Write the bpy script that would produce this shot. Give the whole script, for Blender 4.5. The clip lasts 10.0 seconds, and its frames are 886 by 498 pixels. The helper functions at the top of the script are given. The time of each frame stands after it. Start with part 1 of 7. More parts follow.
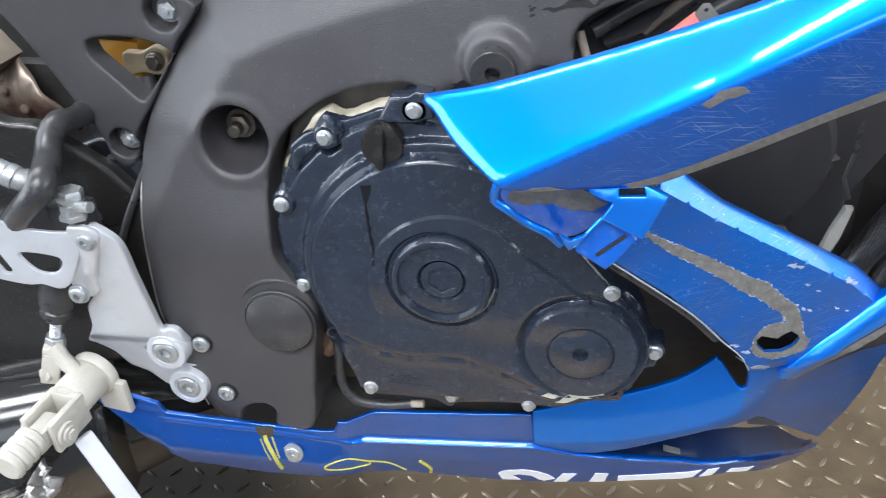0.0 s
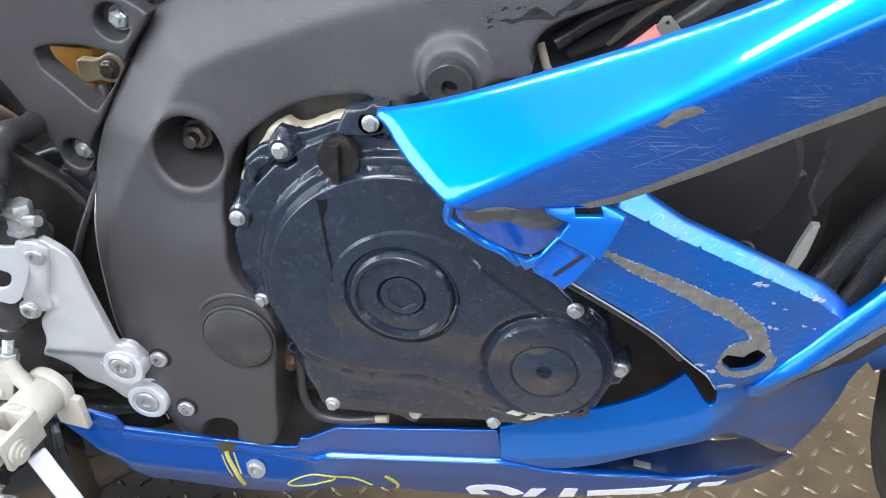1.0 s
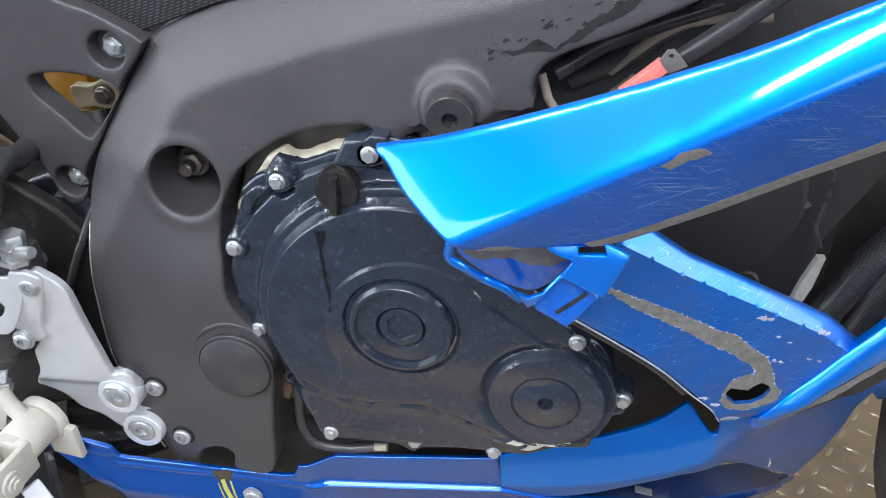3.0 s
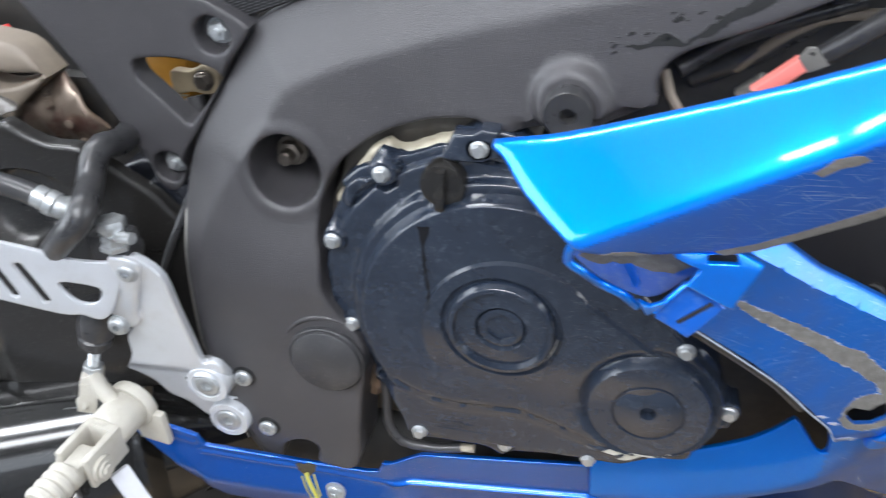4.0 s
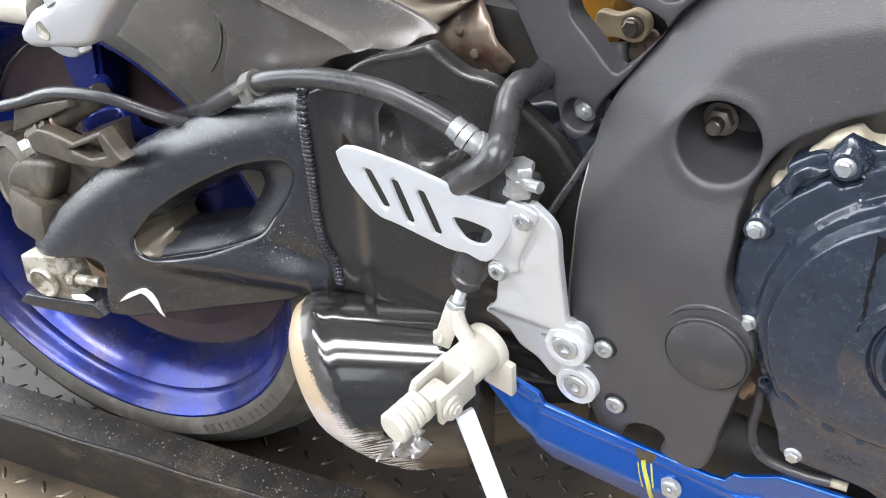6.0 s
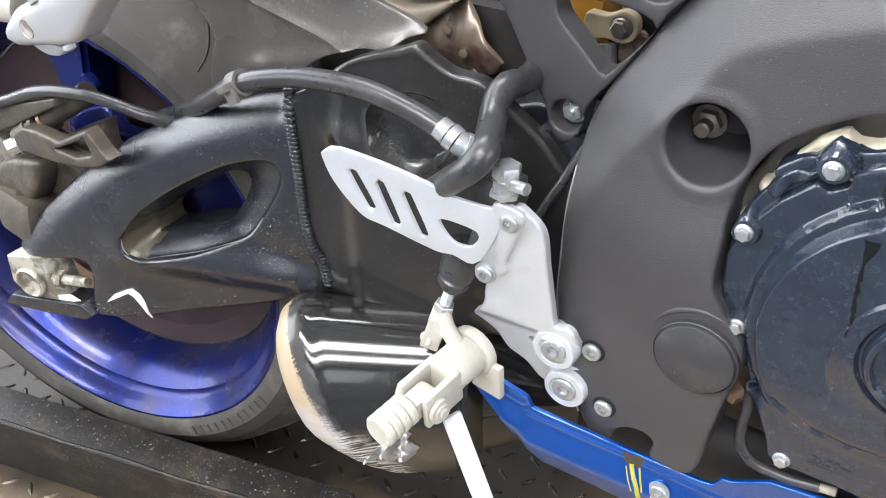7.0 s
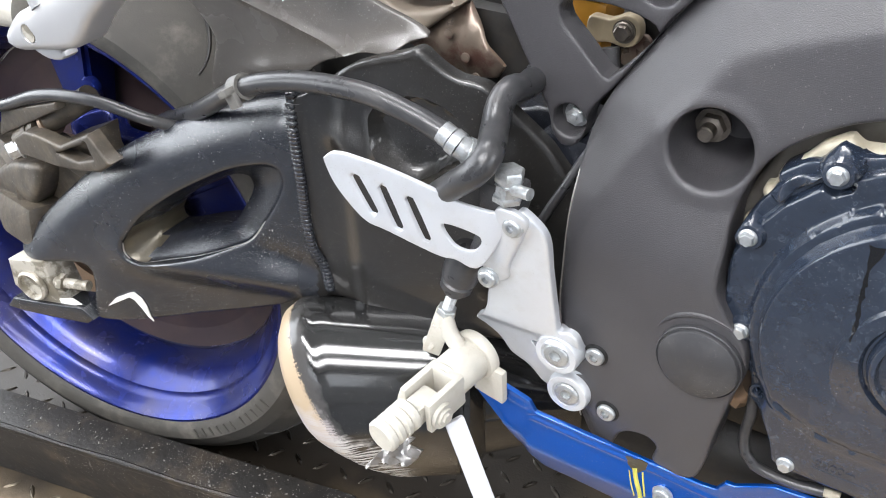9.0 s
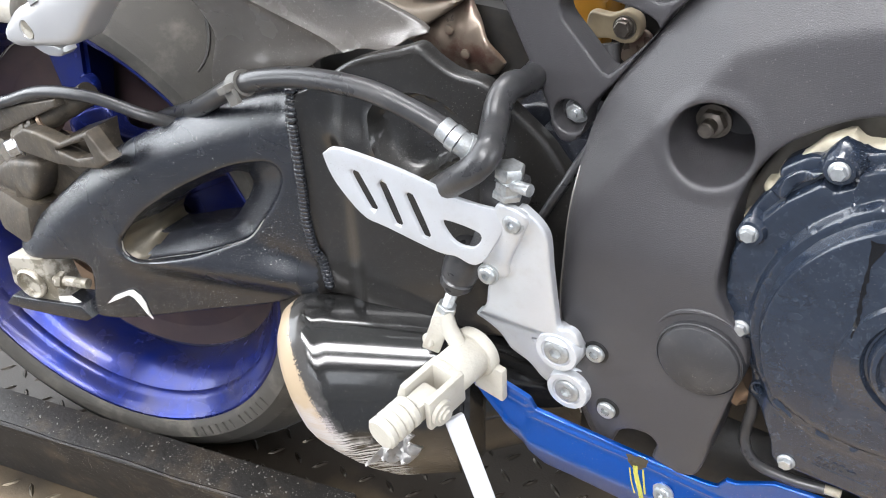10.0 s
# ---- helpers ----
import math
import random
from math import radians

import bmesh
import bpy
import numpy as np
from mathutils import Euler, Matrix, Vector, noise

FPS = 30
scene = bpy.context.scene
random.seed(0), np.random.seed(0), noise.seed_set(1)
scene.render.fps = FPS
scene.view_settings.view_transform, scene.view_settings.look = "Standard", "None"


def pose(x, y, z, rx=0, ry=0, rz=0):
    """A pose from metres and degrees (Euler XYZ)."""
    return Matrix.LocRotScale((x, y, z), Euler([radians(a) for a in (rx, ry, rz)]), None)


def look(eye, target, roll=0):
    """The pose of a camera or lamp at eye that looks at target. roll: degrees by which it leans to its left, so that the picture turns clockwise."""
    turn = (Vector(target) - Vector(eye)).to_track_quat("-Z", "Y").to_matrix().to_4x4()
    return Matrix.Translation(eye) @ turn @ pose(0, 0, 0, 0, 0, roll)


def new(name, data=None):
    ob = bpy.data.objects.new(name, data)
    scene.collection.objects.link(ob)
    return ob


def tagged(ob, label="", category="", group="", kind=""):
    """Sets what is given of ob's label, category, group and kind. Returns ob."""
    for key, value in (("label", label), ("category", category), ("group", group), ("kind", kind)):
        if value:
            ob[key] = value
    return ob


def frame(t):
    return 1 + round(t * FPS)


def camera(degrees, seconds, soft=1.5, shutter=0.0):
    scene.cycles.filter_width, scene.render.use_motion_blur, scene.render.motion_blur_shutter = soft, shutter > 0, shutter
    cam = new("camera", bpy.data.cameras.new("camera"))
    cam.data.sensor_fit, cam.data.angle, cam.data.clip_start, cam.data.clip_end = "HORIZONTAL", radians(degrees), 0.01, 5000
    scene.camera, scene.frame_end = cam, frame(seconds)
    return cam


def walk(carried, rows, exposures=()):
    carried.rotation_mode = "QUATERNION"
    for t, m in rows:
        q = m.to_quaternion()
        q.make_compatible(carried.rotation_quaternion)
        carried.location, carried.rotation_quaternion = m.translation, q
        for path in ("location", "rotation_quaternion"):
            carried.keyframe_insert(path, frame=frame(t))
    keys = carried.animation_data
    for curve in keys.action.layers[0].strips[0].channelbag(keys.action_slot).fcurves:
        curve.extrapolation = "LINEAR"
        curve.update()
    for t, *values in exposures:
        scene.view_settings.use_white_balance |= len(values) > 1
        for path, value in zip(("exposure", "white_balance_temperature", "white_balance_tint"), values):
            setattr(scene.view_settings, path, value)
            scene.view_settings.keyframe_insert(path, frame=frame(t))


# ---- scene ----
cam = camera(54.5, 10.0, soft=1.0, shutter=0.4)
PATH = [
    (0, (0.108, 0.012, 0.764), (-0.225, 1.67, -0.303), -2.0),
    (0.5, (0.127, 0.029, 0.762), (-0.187, 1.683, -0.318), -1.6),
    (1, (0.127, 0.037, 0.767), (-0.187, 1.693, -0.31), -1.6),
    (1.5, (0.123, 0.036, 0.768), (-0.186, 1.69, -0.312), -1.5),
    (2, (0.125, 0.042, 0.774), (-0.179, 1.696, -0.308), -1.5),
    (3.5, (0.114, 0.059, 0.78), (-0.196, 1.72, -0.291), -1.6),
    (4, (0.083, 0.067, 0.775), (-0.339, 1.689, -0.316), -1.8),
    (4.5, (0.034, 0.083, 0.777), (-0.626, 1.61, -0.334), -1.8),
    (5, (-0.025, 0.084, 0.779), (-0.895, 1.462, -0.38), -2.8),
    (5.5, (-0.034, 0.076, 0.77), (-0.958, 1.397, -0.414), -2.5),
    (7, (-0.03, 0.085, 0.762), (-0.947, 1.41, -0.422), -1.9),
    (7.5, (-0.034, 0.09, 0.766), (-0.952, 1.416, -0.417), -2.0),
    (8, (-0.037, 0.089, 0.765), (-0.958, 1.412, -0.42), -2.1),
    (8.5, (-0.034, 0.088, 0.765), (-0.952, 1.415, -0.417), -2.0),
    (9, (-0.033, 0.087, 0.764), (-0.951, 1.411, -0.421), -2.0),
    (9.5, (-0.033, 0.088, 0.765), (-0.949, 1.413, -0.42), -2.0),
    (10, (-0.033, 0.087, 0.761), (-0.951, 1.411, -0.424), -2.0),
]
walk(cam, [(t, look(eye, target, roll)) for t, eye, target, roll in PATH], exposures=[(0.0, 0.0, 6150, 10), (1.0, 0.07, 6150, 10), (2.0, -0.04, 6150, 10), (3.6, -0.11, 6150, 10), (5.3, 0.26, 6450, 11), (10.0, 0.27, 6450, 11)])

# ---- light ----
FLOOR = -0.085
world = bpy.data.worlds.new("world")
scene.world = world
world.use_nodes = True
wn = world.node_tree
sky = wn.nodes.new("ShaderNodeTexSky")
sky.sky_type, sky.sun_disc = "NISHITA", False
sky.sun_elevation, sky.sun_rotation = radians(50), radians(200)
wn.links.new(sky.outputs[0], wn.nodes["Background"].inputs[0])
wn.nodes["Background"].inputs[1].default_value = 0.085
scene.view_settings.exposure = 0.1


def area_lamp(name, loc, target, sx, sy, watts, colour=(1, 1, 1)):
    d = bpy.data.lights.new(name, "AREA")
    d.shape, d.size, d.size_y, d.energy, d.color = "RECTANGLE", sx, sy, watts, colour
    ob = new(name, d)
    ob.matrix_world = look(loc, target)
    return ob


# ---- materials ----
def mat(name, colour, rough=0.5, metal=0.0, vary=0.25, scale=60, bump=0.1, fine=900, coat=0.0, spec=0.5, dust=0.0, dust_colour=(0.35, 0.33, 0.3), dust_scale=35, rvary=0.1, specks=0.0, speck_colour=(0.45, 0.43, 0.4), dust_edge=(0.5, 0.75)):
    m = bpy.data.materials.new(name)
    m.use_nodes = True
    nt = m.node_tree
    b = nt.nodes["Principled BSDF"]
    co = nt.nodes.new("ShaderNodeTexCoord")
    n1, n2 = nt.nodes.new("ShaderNodeTexNoise"), nt.nodes.new("ShaderNodeTexNoise")
    n1.inputs["Scale"].default_value, n1.inputs["Detail"].default_value = scale, 6
    n2.inputs["Scale"].default_value, n2.inputs["Detail"].default_value = fine, 3
    for n in (n1, n2):
        nt.links.new(co.outputs["Object"], n.inputs["Vector"])
    ramp = nt.nodes.new("ShaderNodeMix")
    ramp.data_type = "RGBA"
    lo = tuple(c * (1 - vary) for c in colour)
    hi = tuple(min(1, c * (1 + vary)) for c in colour)
    ramp.inputs[6].default_value, ramp.inputs[7].default_value = (*lo, 1), (*hi, 1)
    nt.links.new(n1.outputs[0], ramp.inputs[0])
    out = ramp.outputs[2]
    rr = nt.nodes.new("ShaderNodeMapRange")
    rr.inputs["To Min"].default_value, rr.inputs["To Max"].default_value = max(0.02, rough - rvary), min(1, rough + rvary)
    nt.links.new(n1.outputs[0], rr.inputs[0])
    nt.links.new(rr.outputs[0], b.inputs["Roughness"])
    if dust:
        n3 = nt.nodes.new("ShaderNodeTexNoise")
        n3.inputs["Scale"].default_value, n3.inputs["Detail"].default_value = dust_scale, 9
        n3.inputs["Roughness"].default_value = 0.65
        nt.links.new(co.outputs["Object"], n3.inputs["Vector"])
        mr = nt.nodes.new("ShaderNodeMapRange")
        mr.inputs["From Min"].default_value, mr.inputs["From Max"].default_value = dust_edge
        mr.inputs["To Max"].default_value = dust
        nt.links.new(n3.outputs[0], mr.inputs[0])
        mx = nt.nodes.new("ShaderNodeMix")
        mx.data_type = "RGBA"
        nt.links.new(mr.outputs[0], mx.inputs[0])
        nt.links.new(out, mx.inputs[6])
        mx.inputs[7].default_value = (*dust_colour, 1)
        out = mx.outputs[2]
    if specks:
        n4 = nt.nodes.new("ShaderNodeTexNoise")
        n4.inputs["Scale"].default_value, n4.inputs["Detail"].default_value = 850, 2
        n5 = nt.nodes.new("ShaderNodeTexNoise")
        n5.inputs["Scale"].default_value, n5.inputs["Detail"].default_value = 14, 3
        for n in (n4, n5):
            nt.links.new(co.outputs["Object"], n.inputs["Vector"])
        add = nt.nodes.new("ShaderNodeMath")
        add.operation = "MULTIPLY_ADD"
        add.inputs[1].default_value = 0.22
        nt.links.new(n5.outputs[0], add.inputs[0])
        nt.links.new(n4.outputs[0], add.inputs[2])
        mr4 = nt.nodes.new("ShaderNodeMapRange")
        mr4.inputs["From Min"].default_value, mr4.inputs["From Max"].default_value = 0.80, 0.86
        mr4.inputs["To Max"].default_value = specks
        nt.links.new(add.outputs[0], mr4.inputs[0])
        mx4 = nt.nodes.new("ShaderNodeMix")
        mx4.data_type = "RGBA"
        nt.links.new(mr4.outputs[0], mx4.inputs[0])
        nt.links.new(out, mx4.inputs[6])
        mx4.inputs[7].default_value = (*speck_colour, 1)
        out = mx4.outputs[2]
    nt.links.new(out, b.inputs["Base Color"])
    b.inputs["Metallic"].default_value = metal
    b.inputs["Coat Weight"].default_value = coat
    b.inputs["Coat Roughness"].default_value = 0.04
    b.inputs["Specular IOR Level"].default_value = spec
    if bump:
        bp = nt.nodes.new("ShaderNodeBump")
        bp.inputs["Strength"].default_value, bp.inputs["Distance"].default_value = bump, 0.0006
        nt.links.new(n2.outputs[0], bp.inputs["Height"])
        nt.links.new(bp.outputs[0], b.inputs["Normal"])
    return m


M_FRAME = mat("satin_black_paint", (0.047, 0.045, 0.0485), 0.35, rvary=0.05, vary=0.14, scale=25, bump=0.6, fine=1300, dust=0.14, dust_colour=(0.12, 0.115, 0.11), dust_scale=18, specks=0.16)
M_COVER = mat("engine_black", (0.014, 0.02, 0.033), 0.19, vary=0.2, scale=40, bump=0.12, fine=2200, coat=0.4, rvary=0.03, dust=0.12, dust_colour=(0.06, 0.07, 0.088), dust_scale=45, specks=0.22, dust_edge=(0.5, 0.72))
M_BLUE = mat("blue_paint", (0.0, 0.21, 0.92), 0.3, metal=0.75, vary=0.08, scale=8, bump=0.04, fine=2500, coat=1.0, spec=0.2, rvary=0.04)
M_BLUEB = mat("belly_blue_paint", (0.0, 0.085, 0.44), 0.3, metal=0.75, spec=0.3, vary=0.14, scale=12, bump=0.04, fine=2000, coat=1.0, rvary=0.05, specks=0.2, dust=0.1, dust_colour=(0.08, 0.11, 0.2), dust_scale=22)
M_BLUEI = mat("insert_blue_paint", (0.0, 0.16, 0.7), 0.33, metal=0.75, vary=0.1, scale=14, bump=0.06, fine=2000, coat=0.5, rvary=0.05, specks=0.2, speck_colour=(0.3, 0.45, 0.7))
M_EDGE = mat("worn_bare_edge", (0.42, 0.4, 0.37), 0.35, metal=0.7, vary=0.4, scale=200, bump=0.4, fine=600)
M_ALU = mat("silver_painted_alloy", (0.59, 0.61, 0.64), 0.36, metal=0.45, vary=0.08, scale=30, bump=0.25, fine=1400, dust=0.25, dust_colour=(0.4, 0.38, 0.34), dust_scale=50, specks=0.3, speck_colour=(0.2, 0.19, 0.17))
M_NUT = mat("grimy_steel", (0.2, 0.175, 0.15), 0.38, metal=0.8, vary=0.4, scale=200, bump=0.4, dust=0.6, dust_colour=(0.05, 0.035, 0.025), dust_scale=150)
M_STEEL = mat("zinc_steel", (0.47, 0.49, 0.5), 0.36, metal=0.75, vary=0.35, scale=250, bump=0.3, dust=0.5, dust_colour=(0.2, 0.17, 0.13), dust_scale=300)
M_WHITE = mat("white_brush_paint", (0.44, 0.42, 0.37), 0.45, vary=0.1, scale=70, bump=0.9, fine=240, dust=0.7, dust_colour=(0.36, 0.33, 0.27), dust_scale=70, specks=0.4, speck_colour=(0.2, 0.18, 0.15))
M_RUBBER = mat("black_rubber", (0.03, 0.03, 0.032), 0.3, vary=0.25, scale=70, bump=0.2, dust=0.3, dust_colour=(0.13, 0.12, 0.11))
M_TYRE = mat("dusty_tyre", (0.048, 0.044, 0.038), 0.75, vary=0.3, scale=40, bump=0.3, fine=700, dust=0.6, dust_colour=(0.17, 0.155, 0.13), dust_scale=22)
M_OIL = mat("oily_black_stain", (0.004, 0.004, 0.005), 0.15, vary=0.2, scale=100, bump=0.1)
M_RIM = mat("blue_rim_paint", (0.002, 0.014, 0.15), 0.26, spec=0.25, metal=0.5, vary=0.25, scale=30, bump=0.1, coat=0.15, dust=0.85, dust_colour=(0.034, 0.028, 0.042), dust_scale=16, specks=0.7, dust_edge=(0.34, 0.72))
M_BEIGE = mat("cream_case_paint", (0.36, 0.325, 0.25), 0.5, vary=0.12, scale=90, bump=0.4, fine=300, dust=0.8, dust_colour=(0.16, 0.12, 0.08), dust_scale=70)
M_DARK = mat("grimy_engine", (0.018, 0.017, 0.016), 0.6, vary=0.5, scale=60, bump=0.5, fine=200, dust=0.4, dust_colour=(0.07, 0.055, 0.04))
M_SWINGF = mat("glossy_swingarm_box", (0.014, 0.013, 0.012), 0.3, vary=0.3, scale=30, bump=0.45, fine=700, coat=0.5, dust=0.15, dust_colour=(0.06, 0.054, 0.048), dust_scale=40, rvary=0.08, specks=0.3)
M_SWING = mat("swingarm_black", (0.01, 0.0115, 0.016), 0.25, spec=0.8, vary=0.25, scale=20, bump=0.25, fine=2200, dust=0.2, dust_colour=(0.06, 0.062, 0.068), dust_scale=50, rvary=0.1, specks=0.9)
M_PLAST = mat("black_plastic", (0.035, 0.035, 0.038), 0.42, vary=0.2, scale=40, bump=0.5, fine=1300, dust=0.3, dust_colour=(0.12, 0.115, 0.11), dust_scale=40, specks=0.5)
M_HUG = mat("dusty_mudguard_plastic", (0.074, 0.067, 0.06), 0.25, vary=0.2, scale=20, bump=0.15, dust=0.5, dust_colour=(0.14, 0.13, 0.12), dust_scale=16, specks=0.6)
M_RUST = mat("rusty_heat_shield", (0.25, 0.2, 0.16), 0.3, metal=0.5, vary=0.45, scale=40, bump=0.3, dust=0.7, dust_colour=(0.14, 0.05, 0.04), dust_scale=28, dust_edge=(0.48, 0.6))
M_FLOOR = mat("worn_tread_plate", (0.24, 0.175, 0.105), 0.42, metal=0.35, vary=0.25, scale=14, bump=0.4, fine=350, dust=0.75, dust_colour=(0.1, 0.075, 0.05), dust_scale=9)
M_RAIL = mat("greasy_black_steel", (0.012, 0.0105, 0.0095), 0.55, spec=0.4, vary=0.6, scale=45, bump=1.0, fine=160, dust=0.7, dust_colour=(0.06, 0.045, 0.03), dust_scale=26, specks=1.0, dust_edge=(0.5, 0.68))


def dark_behind_rail(m):
    """Darkens the plate behind the wheel rail, towards the rear."""
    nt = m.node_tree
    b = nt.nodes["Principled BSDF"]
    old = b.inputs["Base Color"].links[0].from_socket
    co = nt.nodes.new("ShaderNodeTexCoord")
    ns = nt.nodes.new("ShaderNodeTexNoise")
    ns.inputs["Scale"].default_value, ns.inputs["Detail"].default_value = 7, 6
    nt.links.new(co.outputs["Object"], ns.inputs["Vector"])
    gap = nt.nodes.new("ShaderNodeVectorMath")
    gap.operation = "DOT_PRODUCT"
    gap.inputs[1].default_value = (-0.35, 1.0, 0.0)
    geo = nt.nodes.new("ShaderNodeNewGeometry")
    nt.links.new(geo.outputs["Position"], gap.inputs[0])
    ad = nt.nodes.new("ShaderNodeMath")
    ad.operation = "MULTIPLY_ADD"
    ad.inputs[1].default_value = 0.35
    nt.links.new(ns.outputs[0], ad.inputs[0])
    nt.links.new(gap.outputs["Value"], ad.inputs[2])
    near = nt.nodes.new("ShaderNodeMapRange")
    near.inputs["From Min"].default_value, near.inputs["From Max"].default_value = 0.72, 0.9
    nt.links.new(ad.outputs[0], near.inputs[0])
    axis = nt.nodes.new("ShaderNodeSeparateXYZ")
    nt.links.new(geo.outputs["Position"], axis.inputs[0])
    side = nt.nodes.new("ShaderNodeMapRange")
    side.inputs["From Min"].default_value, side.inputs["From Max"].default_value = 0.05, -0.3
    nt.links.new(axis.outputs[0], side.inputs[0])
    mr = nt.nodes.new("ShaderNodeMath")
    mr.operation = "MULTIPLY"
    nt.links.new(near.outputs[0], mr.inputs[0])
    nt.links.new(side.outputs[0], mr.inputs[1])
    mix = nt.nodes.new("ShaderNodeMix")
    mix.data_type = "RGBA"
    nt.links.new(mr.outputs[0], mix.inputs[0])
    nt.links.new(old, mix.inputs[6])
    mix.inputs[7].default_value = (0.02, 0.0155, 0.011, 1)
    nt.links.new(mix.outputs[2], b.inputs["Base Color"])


dark_behind_rail(M_FLOOR)


def scratched(name, colour, rough, amount, bare=(0.32, 0.5, 0.85), metal=0.55, coat=0.2, grain=60, turn=20, specks=0.3, base=None, film=0.12):
    """Worn paint: long fine scratches in two directions and pale specks."""
    m = base or mat(name, colour, rough, metal=metal, vary=0.12, scale=25, bump=0.08, fine=1800, coat=coat, dust=film, dust_colour=(0.1, 0.13, 0.27), dust_scale=17, dust_edge=(0.42, 0.7))
    nt = m.node_tree
    b = nt.nodes["Principled BSDF"]
    old = b.inputs["Base Color"].links[0].from_socket
    co = nt.nodes.new("ShaderNodeTexCoord")
    total = None
    for k, (ang, low, high) in enumerate(((turn, 0.60, 0.68), (turn + 38, 0.63, 0.70), (turn - 30, 0.64, 0.7))):
        mp = nt.nodes.new("ShaderNodeMapping")
        mp.inputs["Rotation"].default_value = (0, radians(ang), 0)
        mp.inputs["Location"].default_value = (k * 1.7, k * 0.6, k * 2.3)
        mp.vector_type = "TEXTURE"
        mp.inputs["Scale"].default_value = (1 / (grain * 0.5), 1 / grain, 1 / (grain * 16))
        nz = nt.nodes.new("ShaderNodeTexNoise")
        nz.inputs["Scale"].default_value, nz.inputs["Detail"].default_value = 1.0, 2
        nt.links.new(co.outputs["Object"], mp.inputs[0])
        nt.links.new(mp.outputs[0], nz.inputs["Vector"])
        mr = nt.nodes.new("ShaderNodeMapRange")
        mr.inputs["From Min"].default_value, mr.inputs["From Max"].default_value = low, high
        mr.inputs["To Max"].default_value = amount
        nt.links.new(nz.outputs[0], mr.inputs[0])
        if total is None:
            total = mr.outputs[0]
        else:
            ad = nt.nodes.new("ShaderNodeMath")
            ad.operation = "MAXIMUM"
            nt.links.new(total, ad.inputs[0])
            nt.links.new(mr.outputs[0], ad.inputs[1])
            total = ad.outputs[0]
    patch = nt.nodes.new("ShaderNodeTexNoise")
    patch.inputs["Scale"].default_value, patch.inputs["Detail"].default_value = 22, 4
    nt.links.new(co.outputs["Object"], patch.inputs["Vector"])
    pr = nt.nodes.new("ShaderNodeMapRange")
    pr.inputs["From Min"].default_value, pr.inputs["From Max"].default_value = 0.42, 0.6
    nt.links.new(patch.outputs[0], pr.inputs[0])
    mu = nt.nodes.new("ShaderNodeMath")
    mu.operation = "MULTIPLY"
    nt.links.new(total, mu.inputs[0])
    nt.links.new(pr.outputs[0], mu.inputs[1])
    sp = nt.nodes.new("ShaderNodeTexNoise")
    sp.inputs["Scale"].default_value, sp.inputs["Detail"].default_value = 330, 3
    nt.links.new(co.outputs["Object"], sp.inputs["Vector"])
    sr = nt.nodes.new("ShaderNodeMapRange")
    sr.inputs["From Min"].default_value, sr.inputs["From Max"].default_value = 0.66, 0.74
    sr.inputs["To Max"].default_value = specks
    nt.links.new(sp.outputs[0], sr.inputs[0])
    mx2 = nt.nodes.new("ShaderNodeMath")
    mx2.operation = "MAXIMUM"
    nt.links.new(mu.outputs[0], mx2.inputs[0])
    nt.links.new(sr.outputs[0], mx2.inputs[1])
    mix = nt.nodes.new("ShaderNodeMix")
    mix.data_type = "RGBA"
    nt.links.new(mx2.outputs[0], mix.inputs[0])
    nt.links.new(old, mix.inputs[6])
    mix.inputs[7].default_value = (*bare, 1)
    nt.links.new(mix.outputs[2], b.inputs["Base Color"])
    return m


M_INNER = mat("dusty_inner_wheel", (0.05, 0.032, 0.034), 0.6, vary=0.4, scale=30, bump=0.3, dust=0.6, dust_colour=(0.09, 0.06, 0.045), dust_scale=14)
for worn, amount, bare, grain, turn in ((M_FRAME, 0.025, (0.2, 0.2, 0.205), 30, 60), (M_SWING, 0.03, (0.2, 0.2, 0.2), 34, 30), (M_SWINGF, 0.05, (0.17, 0.17, 0.17), 34, -50), (M_HUG, 0.05, (0.2, 0.19, 0.18), 26, -20)):
    scratched("", bare, 0.5, amount, bare=bare, grain=grain, turn=turn, specks=0.07, base=worn)


